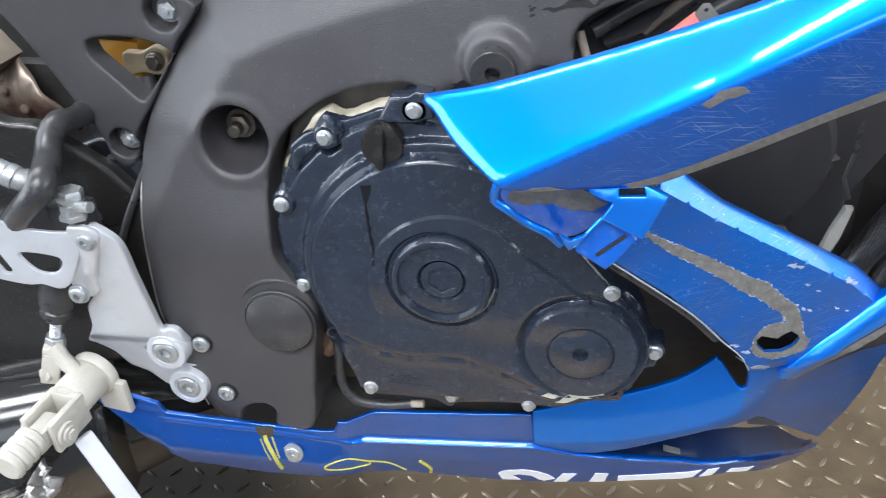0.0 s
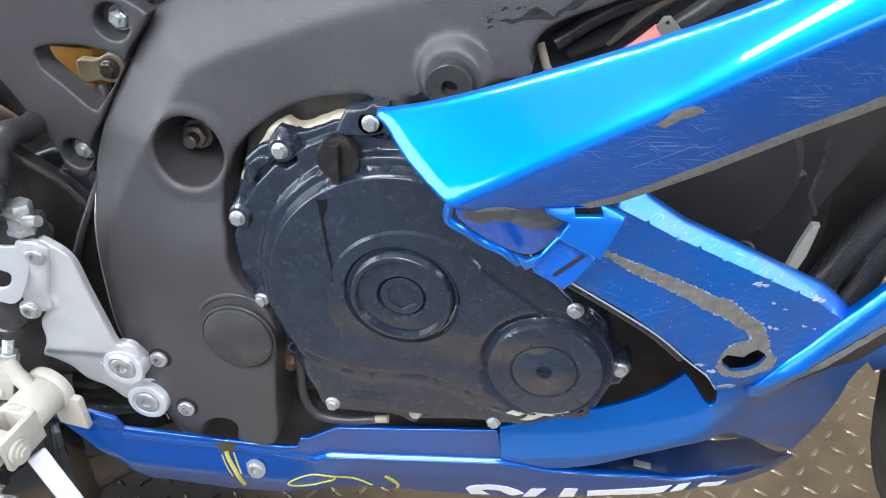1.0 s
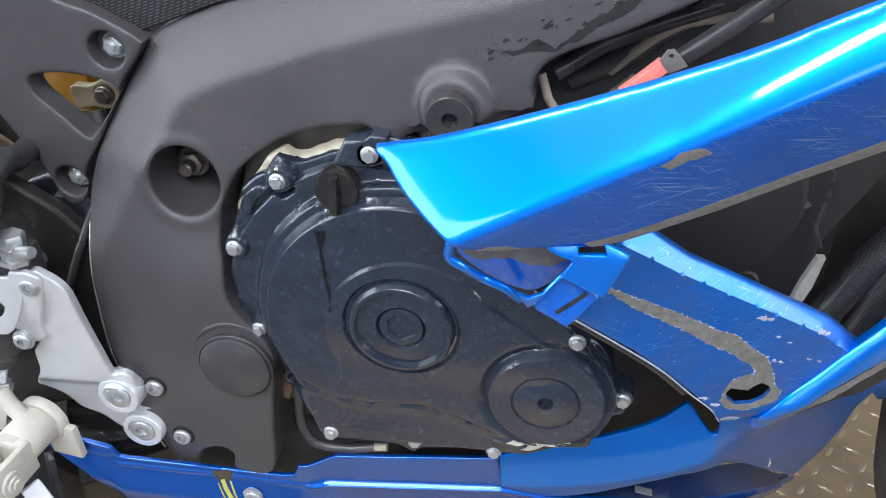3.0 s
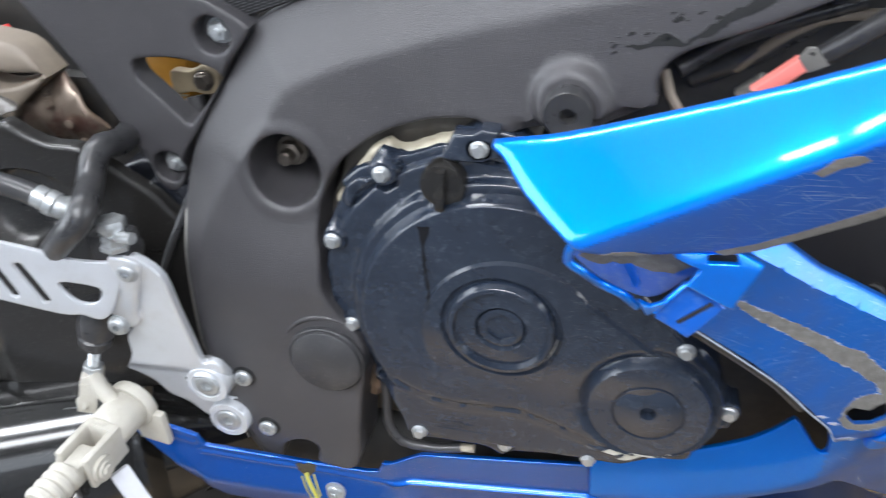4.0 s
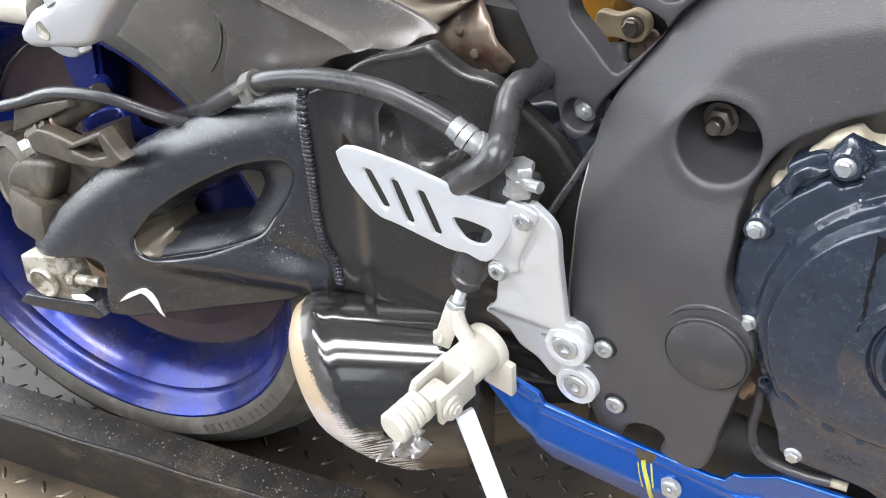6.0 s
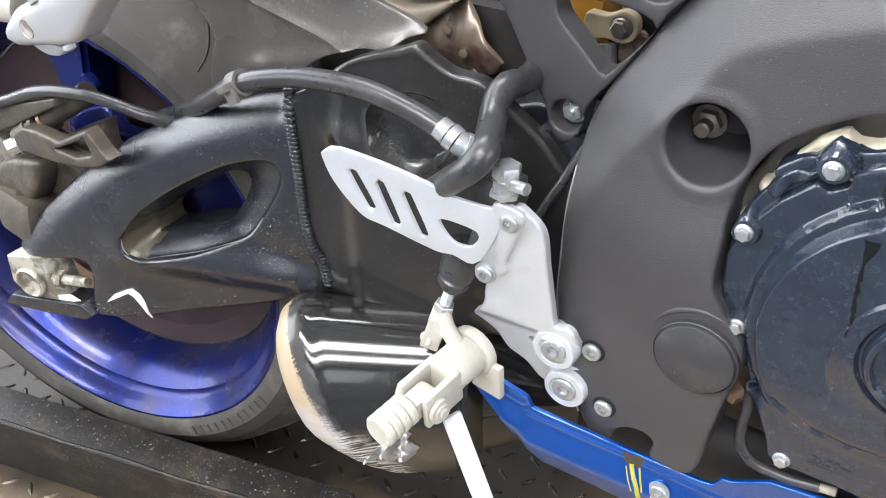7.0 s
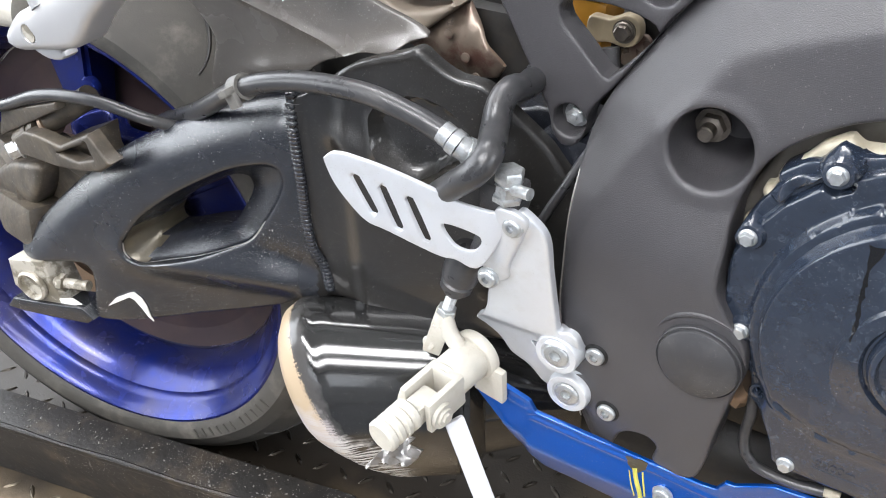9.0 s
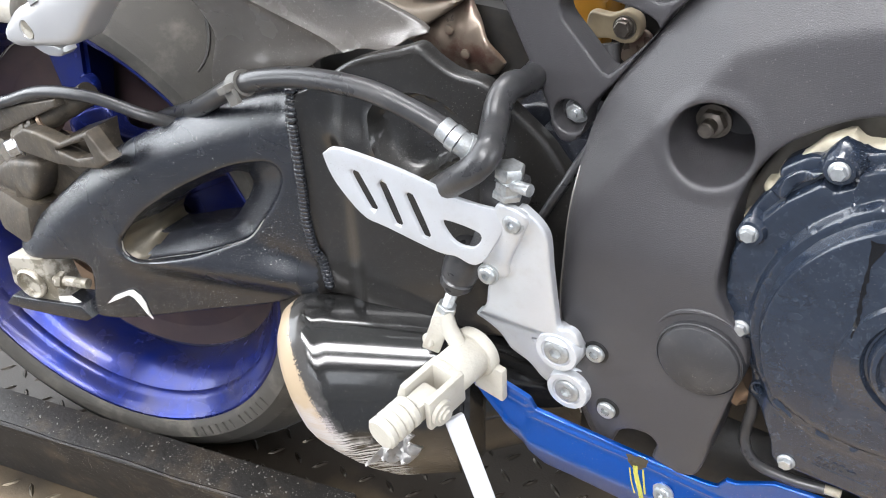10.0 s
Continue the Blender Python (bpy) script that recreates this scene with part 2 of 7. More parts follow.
def water_marks(m, colour, amount, scale):
    """Dried splashes: broken pale rings, a few millimetres across."""
    nt = m.node_tree
    b = nt.nodes["Principled BSDF"]
    old = b.inputs["Base Color"].links[0].from_socket
    co = nt.nodes.new("ShaderNodeTexCoord")
    warp = nt.nodes.new("ShaderNodeTexNoise")
    warp.inputs["Scale"].default_value, warp.inputs["Detail"].default_value = 170, 2
    nt.links.new(co.outputs["Object"], warp.inputs["Vector"])
    mv = nt.nodes.new("ShaderNodeVectorMath")
    mv.operation = "MULTIPLY_ADD"
    mv.inputs[1].default_value = (0.014, 0.014, 0.014)
    nt.links.new(warp.outputs["Color"], mv.inputs[0])
    nt.links.new(co.outputs["Object"], mv.inputs[2])
    total = old
    for k, (sc, ring_at, wide) in enumerate(((scale, 0.36, 0.05), (scale * 1.7, 0.3, 0.075))):
        vo = nt.nodes.new("ShaderNodeTexVoronoi")
        vo.inputs["Scale"].default_value = sc
        nt.links.new(mv.outputs[0], vo.inputs["Vector"])
        cm = nt.nodes.new("ShaderNodeMath")
        cm.operation = "SUBTRACT"
        cm.inputs[1].default_value = ring_at
        nt.links.new(vo.outputs["Distance"], cm.inputs[0])
        ab = nt.nodes.new("ShaderNodeMath")
        ab.operation = "ABSOLUTE"
        nt.links.new(cm.outputs[0], ab.inputs[0])
        line = nt.nodes.new("ShaderNodeMapRange")
        line.inputs["From Min"].default_value, line.inputs["From Max"].default_value = wide, wide * 0.2
        nt.links.new(ab.outputs[0], line.inputs[0])
        body = nt.nodes.new("ShaderNodeMapRange")
        body.inputs["From Min"].default_value, body.inputs["From Max"].default_value = ring_at + 0.05, ring_at - 0.1
        body.inputs["To Max"].default_value = 0.16
        nt.links.new(vo.outputs["Distance"], body.inputs[0])
        gate = nt.nodes.new("ShaderNodeTexNoise")
        gate.inputs["Scale"].default_value, gate.inputs["Detail"].default_value = 120 + 40 * k, 2
        nt.links.new(co.outputs["Object"], gate.inputs["Vector"])
        gr = nt.nodes.new("ShaderNodeMapRange")
        gr.inputs["From Min"].default_value, gr.inputs["From Max"].default_value = 0.48, 0.62
        nt.links.new(gate.outputs[0], gr.inputs[0])
        pick = nt.nodes.new("ShaderNodeSeparateColor")
        nt.links.new(vo.outputs["Color"], pick.inputs[0])
        pr = nt.nodes.new("ShaderNodeMapRange")
        pr.inputs["From Min"].default_value, pr.inputs["From Max"].default_value = 0.5, 0.75
        pr.inputs["To Max"].default_value = amount
        nt.links.new(pick.outputs[0], pr.inputs[0])
        arc = nt.nodes.new("ShaderNodeMath")
        arc.operation = "MULTIPLY"
        nt.links.new(line.outputs[0], arc.inputs[0])
        nt.links.new(gr.outputs[0], arc.inputs[1])
        both = nt.nodes.new("ShaderNodeMath")
        both.operation = "MAXIMUM"
        nt.links.new(arc.outputs[0], both.inputs[0])
        nt.links.new(body.outputs[0], both.inputs[1])
        fac = nt.nodes.new("ShaderNodeMath")
        fac.operation = "MULTIPLY"
        nt.links.new(both.outputs[0], fac.inputs[0])
        nt.links.new(pr.outputs[0], fac.inputs[1])
        mix = nt.nodes.new("ShaderNodeMix")
        mix.data_type = "RGBA"
        nt.links.new(fac.outputs[0], mix.inputs[0])
        nt.links.new(total, mix.inputs[6])
        mix.inputs[7].default_value = (*colour, 1)
        total = mix.outputs[2]
    nt.links.new(total, b.inputs["Base Color"])


water_marks(M_COVER, (0.085, 0.105, 0.135), 0.38, 105)
# Darker copy of the blue paint: shade put into the colour.
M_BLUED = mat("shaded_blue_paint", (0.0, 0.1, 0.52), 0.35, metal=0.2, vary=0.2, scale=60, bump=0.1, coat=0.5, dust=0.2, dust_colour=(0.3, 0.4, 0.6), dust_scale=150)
# Black of the paint chips, and of the shade painted round recessed bolts.
M_CHIP_SHADE = mat("chip_and_shade_black", (0.006, 0.006, 0.006), 0.5, vary=0.3, scale=150, bump=0.5, fine=400)
M_BARED = mat("bared_dirty_metal", (0.075, 0.064, 0.045), 0.35, metal=0.4, vary=0.4, scale=90, bump=0.4, fine=400, dust=0.6, dust_colour=(0.06, 0.055, 0.05), dust_scale=60)
M_SCRATCH = scratched("scratched_blue_paint", (0.0, 0.13, 0.68), 0.34, 0.6, bare=(0.26, 0.45, 0.82), metal=0.75, turn=4, grain=75, coat=0.6)
M_WORN = scratched("worn_blue_fairing", (0.0, 0.15, 0.66), 0.34, 0.24, metal=0.7, turn=-6, specks=0.5, grain=70, coat=0.4, film=0.45)


def woven(name, scale):
    """Black carbon-look weave: two crossing bands of diagonal threads."""
    m = mat(name, (0.03, 0.03, 0.032), 0.35, vary=0.2, scale=40, bump=0.05)
    nt = m.node_tree
    b = nt.nodes["Principled BSDF"]
    co = nt.nodes.new("ShaderNodeTexCoord")
    mp = nt.nodes.new("ShaderNodeMapping")
    mp.inputs["Rotation"].default_value = (0, radians(35), 0)
    mp.inputs["Scale"].default_value = (scale, 1, scale * 2)
    nt.links.new(co.outputs["Object"], mp.inputs[0])
    ck = nt.nodes.new("ShaderNodeTexBrick")
    ck.inputs["Scale"].default_value = 1.0
    ck.inputs["Mortar Size"].default_value = 0.08
    ck.inputs["Color1"].default_value, ck.inputs["Color2"].default_value, ck.inputs["Mortar"].default_value = (1, 1, 1, 1), (0.6, 0.6, 0.6, 1), (0, 0, 0, 1)
    rot = nt.nodes.new("ShaderNodeMapping")
    rot.inputs["Rotation"].default_value = (radians(90), 0, 0)
    nt.links.new(mp.outputs[0], rot.inputs[0])
    nt.links.new(rot.outputs[0], ck.inputs["Vector"])
    bp = nt.nodes.new("ShaderNodeBump")
    bp.inputs["Strength"].default_value, bp.inputs["Distance"].default_value = 0.8, 0.001
    nt.links.new(ck.outputs[0], bp.inputs["Height"])
    nt.links.new(bp.outputs[0], b.inputs["Normal"])
    mix = nt.nodes.new("ShaderNodeMix")
    mix.data_type = "RGBA"
    nt.links.new(ck.outputs[0], mix.inputs[0])
    mix.inputs[6].default_value, mix.inputs[7].default_value = (0.012, 0.012, 0.013, 1), (0.1, 0.1, 0.108, 1)
    nt.links.new(mix.outputs[2], b.inputs["Base Color"])
    return m


M_CARBON = woven("carbon_weave", 75)
M_BRAID = woven("braided_sleeve", 190)

# ---- building tools ----
def curve_pts(pts, closed, step):
    """A smooth line through the points, cut into short pieces."""
    p = [np.array(q, float) for q in pts]
    n = len(p)
    out = []
    for i in range(n if closed else n - 1):
        p1, p2 = p[i], p[(i + 1) % n]
        p0 = p[i - 1] if closed or i else 2 * p1 - p2
        p3 = p[(i + 2) % n] if closed or i + 2 < n else 2 * p2 - p1
        k = max(1, int(np.linalg.norm(p2 - p1) / step))
        for j in range(k):
            t = j / k
            out.append(0.5 * (2 * p1 + (p2 - p0) * t + (2 * p0 - 5 * p1 + 4 * p2 - p3) * t * t + (3 * p1 - p0 - 3 * p2 + p3) * t ** 3))
    if not closed:
        out.append(p[-1])
    return np.array(out)


def straight_pts(pts, closed, step):
    p = [np.array(q, float) for q in pts]
    out = []
    for i in range(len(p) if closed else len(p) - 1):
        a, b = p[i], p[(i + 1) % len(p)]
        k = max(1, int(np.linalg.norm(b - a) / step))
        out += [a + (b - a) * j / k for j in range(k)]
    if not closed:
        out.append(p[-1])
    return np.array(out)


def ring(x, z, r, n=48, rz=None):
    return [(x + r * math.cos(2 * math.pi * i / n), z + (rz or r) * math.sin(2 * math.pi * i / n)) for i in range(n)]


def inside(poly, q):
    a, b = poly, np.roll(poly, -1, 0)
    x, z = q[:, :1], q[:, 1:]
    hit = ((a[:, 1] > z) != (b[:, 1] > z)) & (x < (b[:, 0] - a[:, 0]) * (z - a[:, 1]) / np.where(b[:, 1] == a[:, 1], 1e-9, b[:, 1] - a[:, 1]) + a[:, 0])
    return hit.sum(1) % 2 == 1


def away(line, q, closed=True):
    """Distance of the points q from a line."""
    a = line if closed else line[:-1]
    b = np.roll(line, -1, 0) if closed else line[1:]
    d = b - a
    best = np.full(len(q), 1e9)
    for i in range(len(a)):
        t = np.clip(((q - a[i]) @ d[i]) / max(d[i] @ d[i], 1e-12), 0, 1)
        best = np.minimum(best, np.hypot(*(q - a[i] - t[:, None] * d[i]).T))
    return best


def sm(a, b, v):
    """Smooth step from 0 at a to 1 at b."""
    t = np.clip((v - a) / (b - a), 0, 1)
    return t * t * (3 - 2 * t)


def rough_line(pts, amp, step, seed):
    """An outline broken into small uneven jags."""
    rnd = random.Random(seed)
    o = straight_pts(pts, True, step)
    return [(x + rnd.uniform(-amp, amp), z + rnd.uniform(-amp, amp)) for x, z in o]


def bm_from(verts, faces):
    me = bpy.data.meshes.new("t")
    me.from_pydata([tuple(v) for v in verts], [], faces)
    me.validate()
    bm = bmesh.new()
    bm.from_mesh(me)
    bpy.data.meshes.remove(me)
    return bm


def part(name, bm, material, parent=None, label="", m=None, sharp=40, smooth=True):
    me = bpy.data.meshes.new(name)
    bmesh.ops.recalc_face_normals(bm, faces=bm.faces[:])
    bm.to_mesh(me)
    bm.free()
    for p in me.polygons:
        p.use_smooth = smooth
    if smooth:
        me.set_sharp_from_angle(angle=radians(sharp))
    for mm in material if isinstance(material, (list, tuple)) else [material]:
        me.materials.append(mm)
    ob = new(name, me)
    if m is not None:
        ob.matrix_basis = m
    if parent:
        ob.parent = parent
        if parent.type == "EMPTY":
            ob.matrix_parent_inverse = Matrix.Translation(-Vector(parent.location))
        elif parent.matrix_basis != Matrix.Identity(4):
            ob.matrix_parent_inverse = parent.matrix_basis.inverted()
    if label:
        tagged(ob, label=label)
    return ob


def again(ob, m):
    """Another object on the same mesh, under the same parent."""
    o = new(ob.name.split(".")[0], ob.data)
    o.parent, o.matrix_parent_inverse = ob.parent, ob.matrix_parent_inverse
    o.matrix_basis = m
    if "label" in ob:
        o["label"] = ob["label"]
    return o


def thing(name, loc, label, category, group=""):
    ob = new(name)
    ob.location, ob.empty_display_size = loc, 0.05
    return tagged(ob, label, category, group)


def relief(name, outline, yf, material, parent, holes=(), loops=(), step=0.006, edge=0.003, thick=0.006, smooth=True, label="", sharp=40, hole_edge=None):
    """A plate in the xz plane with the given outline and holes, its face at y = yf(x, z), rounded at its edges."""
    make = curve_pts if smooth else straight_pts
    outs = [make(outline, True, step * 0.7)] + [make(h, True, step * 0.6) for h in holes]
    pts, cons = [], []
    for k, o in enumerate(outs):
        n0 = len(pts)
        pts += [tuple(q) for q in o]
        cons += [(n0 + i, n0 + (i + 1) % len(o)) for i in range(len(o))]
    rim = len(pts)
    lo, hi = outs[0].min(0), outs[0].max(0)
    grid = np.array([(lo[0] + step * (i + 0.5 * (j % 2)), lo[1] + step * 0.87 * j) for j in range(int((hi[1] - lo[1]) / step / 0.87) + 2) for i in range(int((hi[0] - lo[0]) / step) + 2)])
    extra = []
    if edge:
        for o in outs:
            tang = np.roll(o, -1, 0) - np.roll(o, 1, 0)
            nor = np.c_[-tang[:, 1], tang[:, 0]] / (np.linalg.norm(tang, axis=1)[:, None] + 1e-9)
            for s in (1, -1):
                for f in (0.12, 0.4, 1.0):
                    extra.append(o + nor * edge * f * s)
    extra = np.concatenate(extra) if extra else np.zeros((0, 2))
    feats = []
    for lp in loops:
        lp = np.array(lp, float)
        feats.append(lp)
    fq = np.concatenate(feats) if feats else np.zeros((0, 2))

    def ok(q, gap):
        if not len(q):
            return q
        w = inside(outs[0], q)
        for h in outs[1:]:
            w &= ~inside(h, q)
        q = q[w]
        if not len(q):
            return q
        d = np.min([away(o, q) for o in outs], axis=0)
        return q[d > gap]
    extra = ok(extra, edge * 0.1 if edge else 0)
    fq = ok(fq, step * 0.1)
    grid = ok(grid, max(step * 0.5, edge * 1.1))
    if len(fq) and len(grid):
        keep = np.ones(len(grid), bool)
        for i in range(0, len(fq), 400):
            keep &= (np.linalg.norm(grid[:, None] - fq[None, i:i + 400], axis=2).min(1) > step * 0.4)
        grid = grid[keep]
    allp = np.concatenate([np.array(pts), extra, fq, grid])
    from_cdt = geo_cdt([Vector(q) for q in allp], cons, [], 0, 1e-6)
    v2 = np.array([tuple(q) for q in from_cdt[0]])
    tri = [t for t in from_cdt[2]]
    cen = np.array([v2[list(t)].mean(0) for t in tri])
    w = inside(outs[0], cen)
    for h in outs[1:]:
        w &= ~inside(h, cen)
    tri = [t for t, k in zip(tri, w) if k]
    y = np.broadcast_to(yf(v2[:, 0], v2[:, 1]), (len(v2),)).astype(float).copy()
    back = y + thick
    if edge:
        d0 = away(outs[0], v2)
        e = edge
        y += e - np.sqrt(np.maximum(e * e - np.maximum(e - d0, 0) ** 2, 0))
        he = edge if hole_edge is None else hole_edge
        for h in outs[1:]:
            if he:
                d = away(h, v2)
                y += he - np.sqrt(np.maximum(he * he - np.maximum(he - d, 0) ** 2, 0))
    back = np.maximum(back, y + 0.001)
    n = len(v2)
    verts = [(a, c, b) for (a, b), c in zip(v2, y)] + [(a, c, b) for (a, b), c in zip(v2, back)]
    faces = [tuple(t) for t in tri] + [tuple(n + i for i in reversed(t)) for t in tri]
    count = {}
    for t in tri:
        for i in range(len(t)):
            a, b = t[i], t[(i + 1) % len(t)]
            count[(a, b)] = 1
    for a, b in count:
        if (b, a) not in count:
            faces.append((b, a, n + a, n + b))
    return part(name, bm_from(verts, faces), material, parent, label, sharp=sharp)


from mathutils.geometry import delaunay_2d_cdt as geo_cdt


def lathe(profile, n=32, cap=True):
    """A turned body about local z from (radius, height) pairs."""
    verts, faces = [], []
    for r, h in profile:
        verts += [(r * math.cos(2 * math.pi * i / n), r * math.sin(2 * math.pi * i / n), h) for i in range(n)]
    for k in range(len(profile) - 1):
        for i in range(n):
            j = (i + 1) % n
            faces.append((k * n + i, k * n + j, (k + 1) * n + j, (k + 1) * n + i))
    if cap:
        faces.append(tuple(range(n - 1, -1, -1)))
        faces.append(tuple((len(profile) - 1) * n + i for i in range(n)))
    bm = bm_from(verts, faces)
    bmesh.ops.remove_doubles(bm, verts=bm.verts[:], dist=1e-6)
    return bm


def axis_m(loc, way=(0, -1, 0), spin=0.0):
    """A pose whose local z points along way."""
    return Matrix.Translation(loc) @ Vector(way).to_track_quat("Z", "Y").to_matrix().to_4x4() @ Matrix.Rotation(spin, 4, "Z")


def tube(pts, r, n=12, step=0.01, taper=None):
    """A round bar or hose along a smooth line."""
    p = curve_pts(pts, False, step)
    t = np.gradient(p, axis=0)
    t /= np.linalg.norm(t, axis=1)[:, None]
    u = np.cross(t[0], (0.3, 0.5, 0.8))
    u /= np.linalg.norm(u)
    verts, faces = [], []
    for k in range(len(p)):
        u = u - t[k] * (u @ t[k])
        u /= np.linalg.norm(u)
        v = np.cross(t[k], u)
        rr = r if taper is None else r * taper(k / (len(p) - 1))
        for i in range(n):
            a = 2 * math.pi * i / n
            verts.append(p[k] + rr * (math.cos(a) * u + math.sin(a) * v))
    for k in range(len(p) - 1):
        for i in range(n):
            j = (i + 1) % n
            faces.append((k * n + i, k * n + j, (k + 1) * n + j, (k + 1) * n + i))
    faces.append(tuple(range(n - 1, -1, -1)))
    faces.append(tuple((len(p) - 1) * n + i for i in range(n)))
    return bm_from(verts, faces)


def box(sx, sy, sz, bevel=0.0, m=None):
    bm = bmesh.new()
    bmesh.ops.create_cube(bm, size=1)
    bmesh.ops.scale(bm, vec=(sx, sy, sz), verts=bm.verts[:])
    if bevel:
        bmesh.ops.bevel(bm, geom=bm.edges[:], offset=bevel, segments=2, affect="EDGES", profile=0.6)
    if m is not None:
        bm.transform(m)
    return bm


def join(*bms):
    out = bmesh.new()
    for b in bms:
        me = bpy.data.meshes.new("t")
        b.to_mesh(me)
        b.free()
        out.from_mesh(me)
        bpy.data.meshes.remove(me)
    return out


def hex_bolt(r=0.0049, h=0.0055, flange=0.0062):
    """A flanged hexagon bolt head, seat at z = 0."""
    a = lathe([(flange, 0), (flange, 0.0012), (flange * 0.92, 0.002), (r, 0.0026)], 20)
    b = lathe([(r, 0.001), (r, h - 0.001), (r * 0.84, h)], 6)
    return join(a, b)


def socket_bolt(r=0.009, h=0.004, s=0.0042):
    """A round button head with a hexagon socket."""
    a = join(lathe([(r, 0), (r, h * 0.45), (r * 0.93, h * 0.8), (r * 0.8, h * 0.95), (s * 1.2, h)], 24, cap=False), lathe([(s * 1.2, h), (s * 1.05, h), (s * 0.98, h * 0.1), (0.0003, h * 0.05)], 6, cap=False))
    return a

# ---- setting ----
def floor_sheet(name, y0, y1, material, label, top):
    bm = box(12, y1 - y0, 0.05, m=Matrix.Translation((0, (y0 + y1) / 2, top - 0.025)))
    return tagged(part(name, bm, material, None, smooth=False), label, "floor", kind="structure")


M_SOUTHSHEET = mat("dark_unseen_floor", (0.075, 0.082, 0.095), 0.6, vary=0.3, scale=5, bump=0.4, fine=120, dust=0.5, dust_colour=(0.12, 0.12, 0.12), dust_scale=3)
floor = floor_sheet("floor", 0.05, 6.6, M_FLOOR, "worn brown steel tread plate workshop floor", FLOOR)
# Unseen sheet, dark and bluish so the engine cover reflects less tan.
floor_sheet("floor_2", -5.4, 0.05, M_SOUTHSHEET, "unseen dark grey floor sheet, added to darken the bike's reflections", FLOOR - 0.003)


def wall(name, sx, sy, sz, loc, material, label):
    return tagged(part(name, box(sx, sy, sz, m=Matrix.Translation(loc)), material, None, smooth=False), label, "wall", kind="structure")


M_WALL = mat("workshop_plaster", (0.34, 0.35, 0.37), 0.8, vary=0.15, scale=3, bump=0.3, fine=60)
M_CEIL = mat("white_ceiling", (0.75, 0.75, 0.74), 0.8, vary=0.08, scale=3, bump=0.2, fine=60)
wall("wall_north", 8, 0.2, 3.2, (0.5, 3.3, 1.5), M_WALL, "grubby grey workshop wall behind the motorcycle")
wall("wall_west", 0.2, 2.4, 3.2, (-3.1, -3.2, 1.5), M_WALL, "grubby grey plastered wall beside the open doorway")
wall("wall_west", 0.2, 1.6, 3.2, (-3.1, 2.4, 1.5), M_WALL, "grubby grey plastered wall beside the open doorway")
wall("lintel", 0.2, 3.6, 0.5, (-3.1, -0.2, 2.85), M_WALL, "grubby grey lintel over the open doorway")
wall("wall_east", 0.2, 3.4, 3.2, (4.1, -2.7, 1.5), M_WALL, "grubby grey plastered wall beside the side window")
wall("wall_east", 0.2, 1.8, 3.2, (4.1, 2.3, 1.5), M_WALL, "grubby grey plastered wall beside the side window")
wall("wall_east", 0.2, 2.4, 0.5, (4.1, 0.2, 0.15), M_WALL, "grubby grey plastered wall below the side window")
wall("wall_east", 0.2, 2.4, 0.8, (4.1, 0.2, 2.7), M_WALL, "grubby grey plastered wall above the side window")
wall("ceiling", 7.4, 7.6, 0.2, (0.5, -0.6, 3.2), M_CEIL, "white painted workshop ceiling").update_tag()
wall("wall_south", 2.6, 0.2, 3.2, (-2.0, -4.3, 1.5), M_WALL, "grubby grey wall beside the window")
wall("wall_south", 2.4, 0.2, 3.2, (2.9, -4.3, 1.5), M_WALL, "grubby grey wall beside the window")
wall("wall_south", 2.4, 0.2, 1.4, (0.5, -4.3, 0.6), M_WALL, "grubby grey wall below the window")
wall("wall_south", 2.4, 0.2, 0.6, (0.5, -4.3, 2.8), M_WALL, "grubby grey wall above the window")
M_TUBE = bpy.data.materials.new("lamp_tube")
M_TUBE.use_nodes = True
M_TUBE.node_tree.nodes["Principled BSDF"].inputs["Emission Color"].default_value = (1, 0.98, 0.95, 1)
M_TUBE.node_tree.nodes["Principled BSDF"].inputs["Emission Strength"].default_value = 6.0


def ceiling_lamp(loc, length, width):
    e = thing("ceiling_light", loc, "white fluorescent ceiling light fitting, switched on", "ceiling light", "ceiling lights")
    part("housing", box(length + 0.06, width + 0.06, 0.05, 0.005, Matrix.Translation(Vector(loc) + Vector((0, 0, 0.03)))), M_CEIL, e, smooth=False)
    part("diffuser", box(length, width, 0.02, 0.003, Matrix.Translation(Vector(loc) - Vector((0, 0, 0.005)))), M_TUBE, e, "glowing white diffuser", smooth=False)
    return e


area_lamp("side_window_daylight", (3.95, 0.2, 1.35), (0.3, 0.4, 0.6), 2.3, 1.8, 90, (0.95, 0.98, 1.0))
area_lamp("window_daylight", (0.5, -4.1, 1.9), (0.1, 0.5, 0.5), 2.2, 1.1, 22, (0.95, 0.98, 1.0))
LAMPS = [((-0.25, -1.4, 3.045), 2.6, 0.6, 125), ((-1.4, 0.9, 3.045), 1.6, 0.4, 42), ((0.9, -2.7, 3.045), 2.4, 0.7, 75)]
area_lamp("doorway_daylight", (-2.95, -0.2, 1.45), (0, 0.2, 0.6), 3.4, 2.3, 172, (0.93, 0.97, 1.0))
for loc, ln, wd, watts in LAMPS:
    ceiling_lamp(loc, ln, wd)
    area_lamp("ceiling_light_glow", (loc[0], loc[1], loc[2] - 0.03), (loc[0], loc[1], 0), ln, wd, watts, (0.97, 0.98, 1.0))

# ---- the motorcycle ----
bike = thing("motorcycle", (-0.2, 0.65, FLOOR), "blue and black sports motorcycle with scraped, broken fairings", "motorcycle")


def frame_y(x, z):
    return 0.54 + 0.02 * sm(0.40, 0.5, z) + 0.12 * np.maximum(0, z - 0.5) - 0.12 * np.maximum(0, x + 0.05)


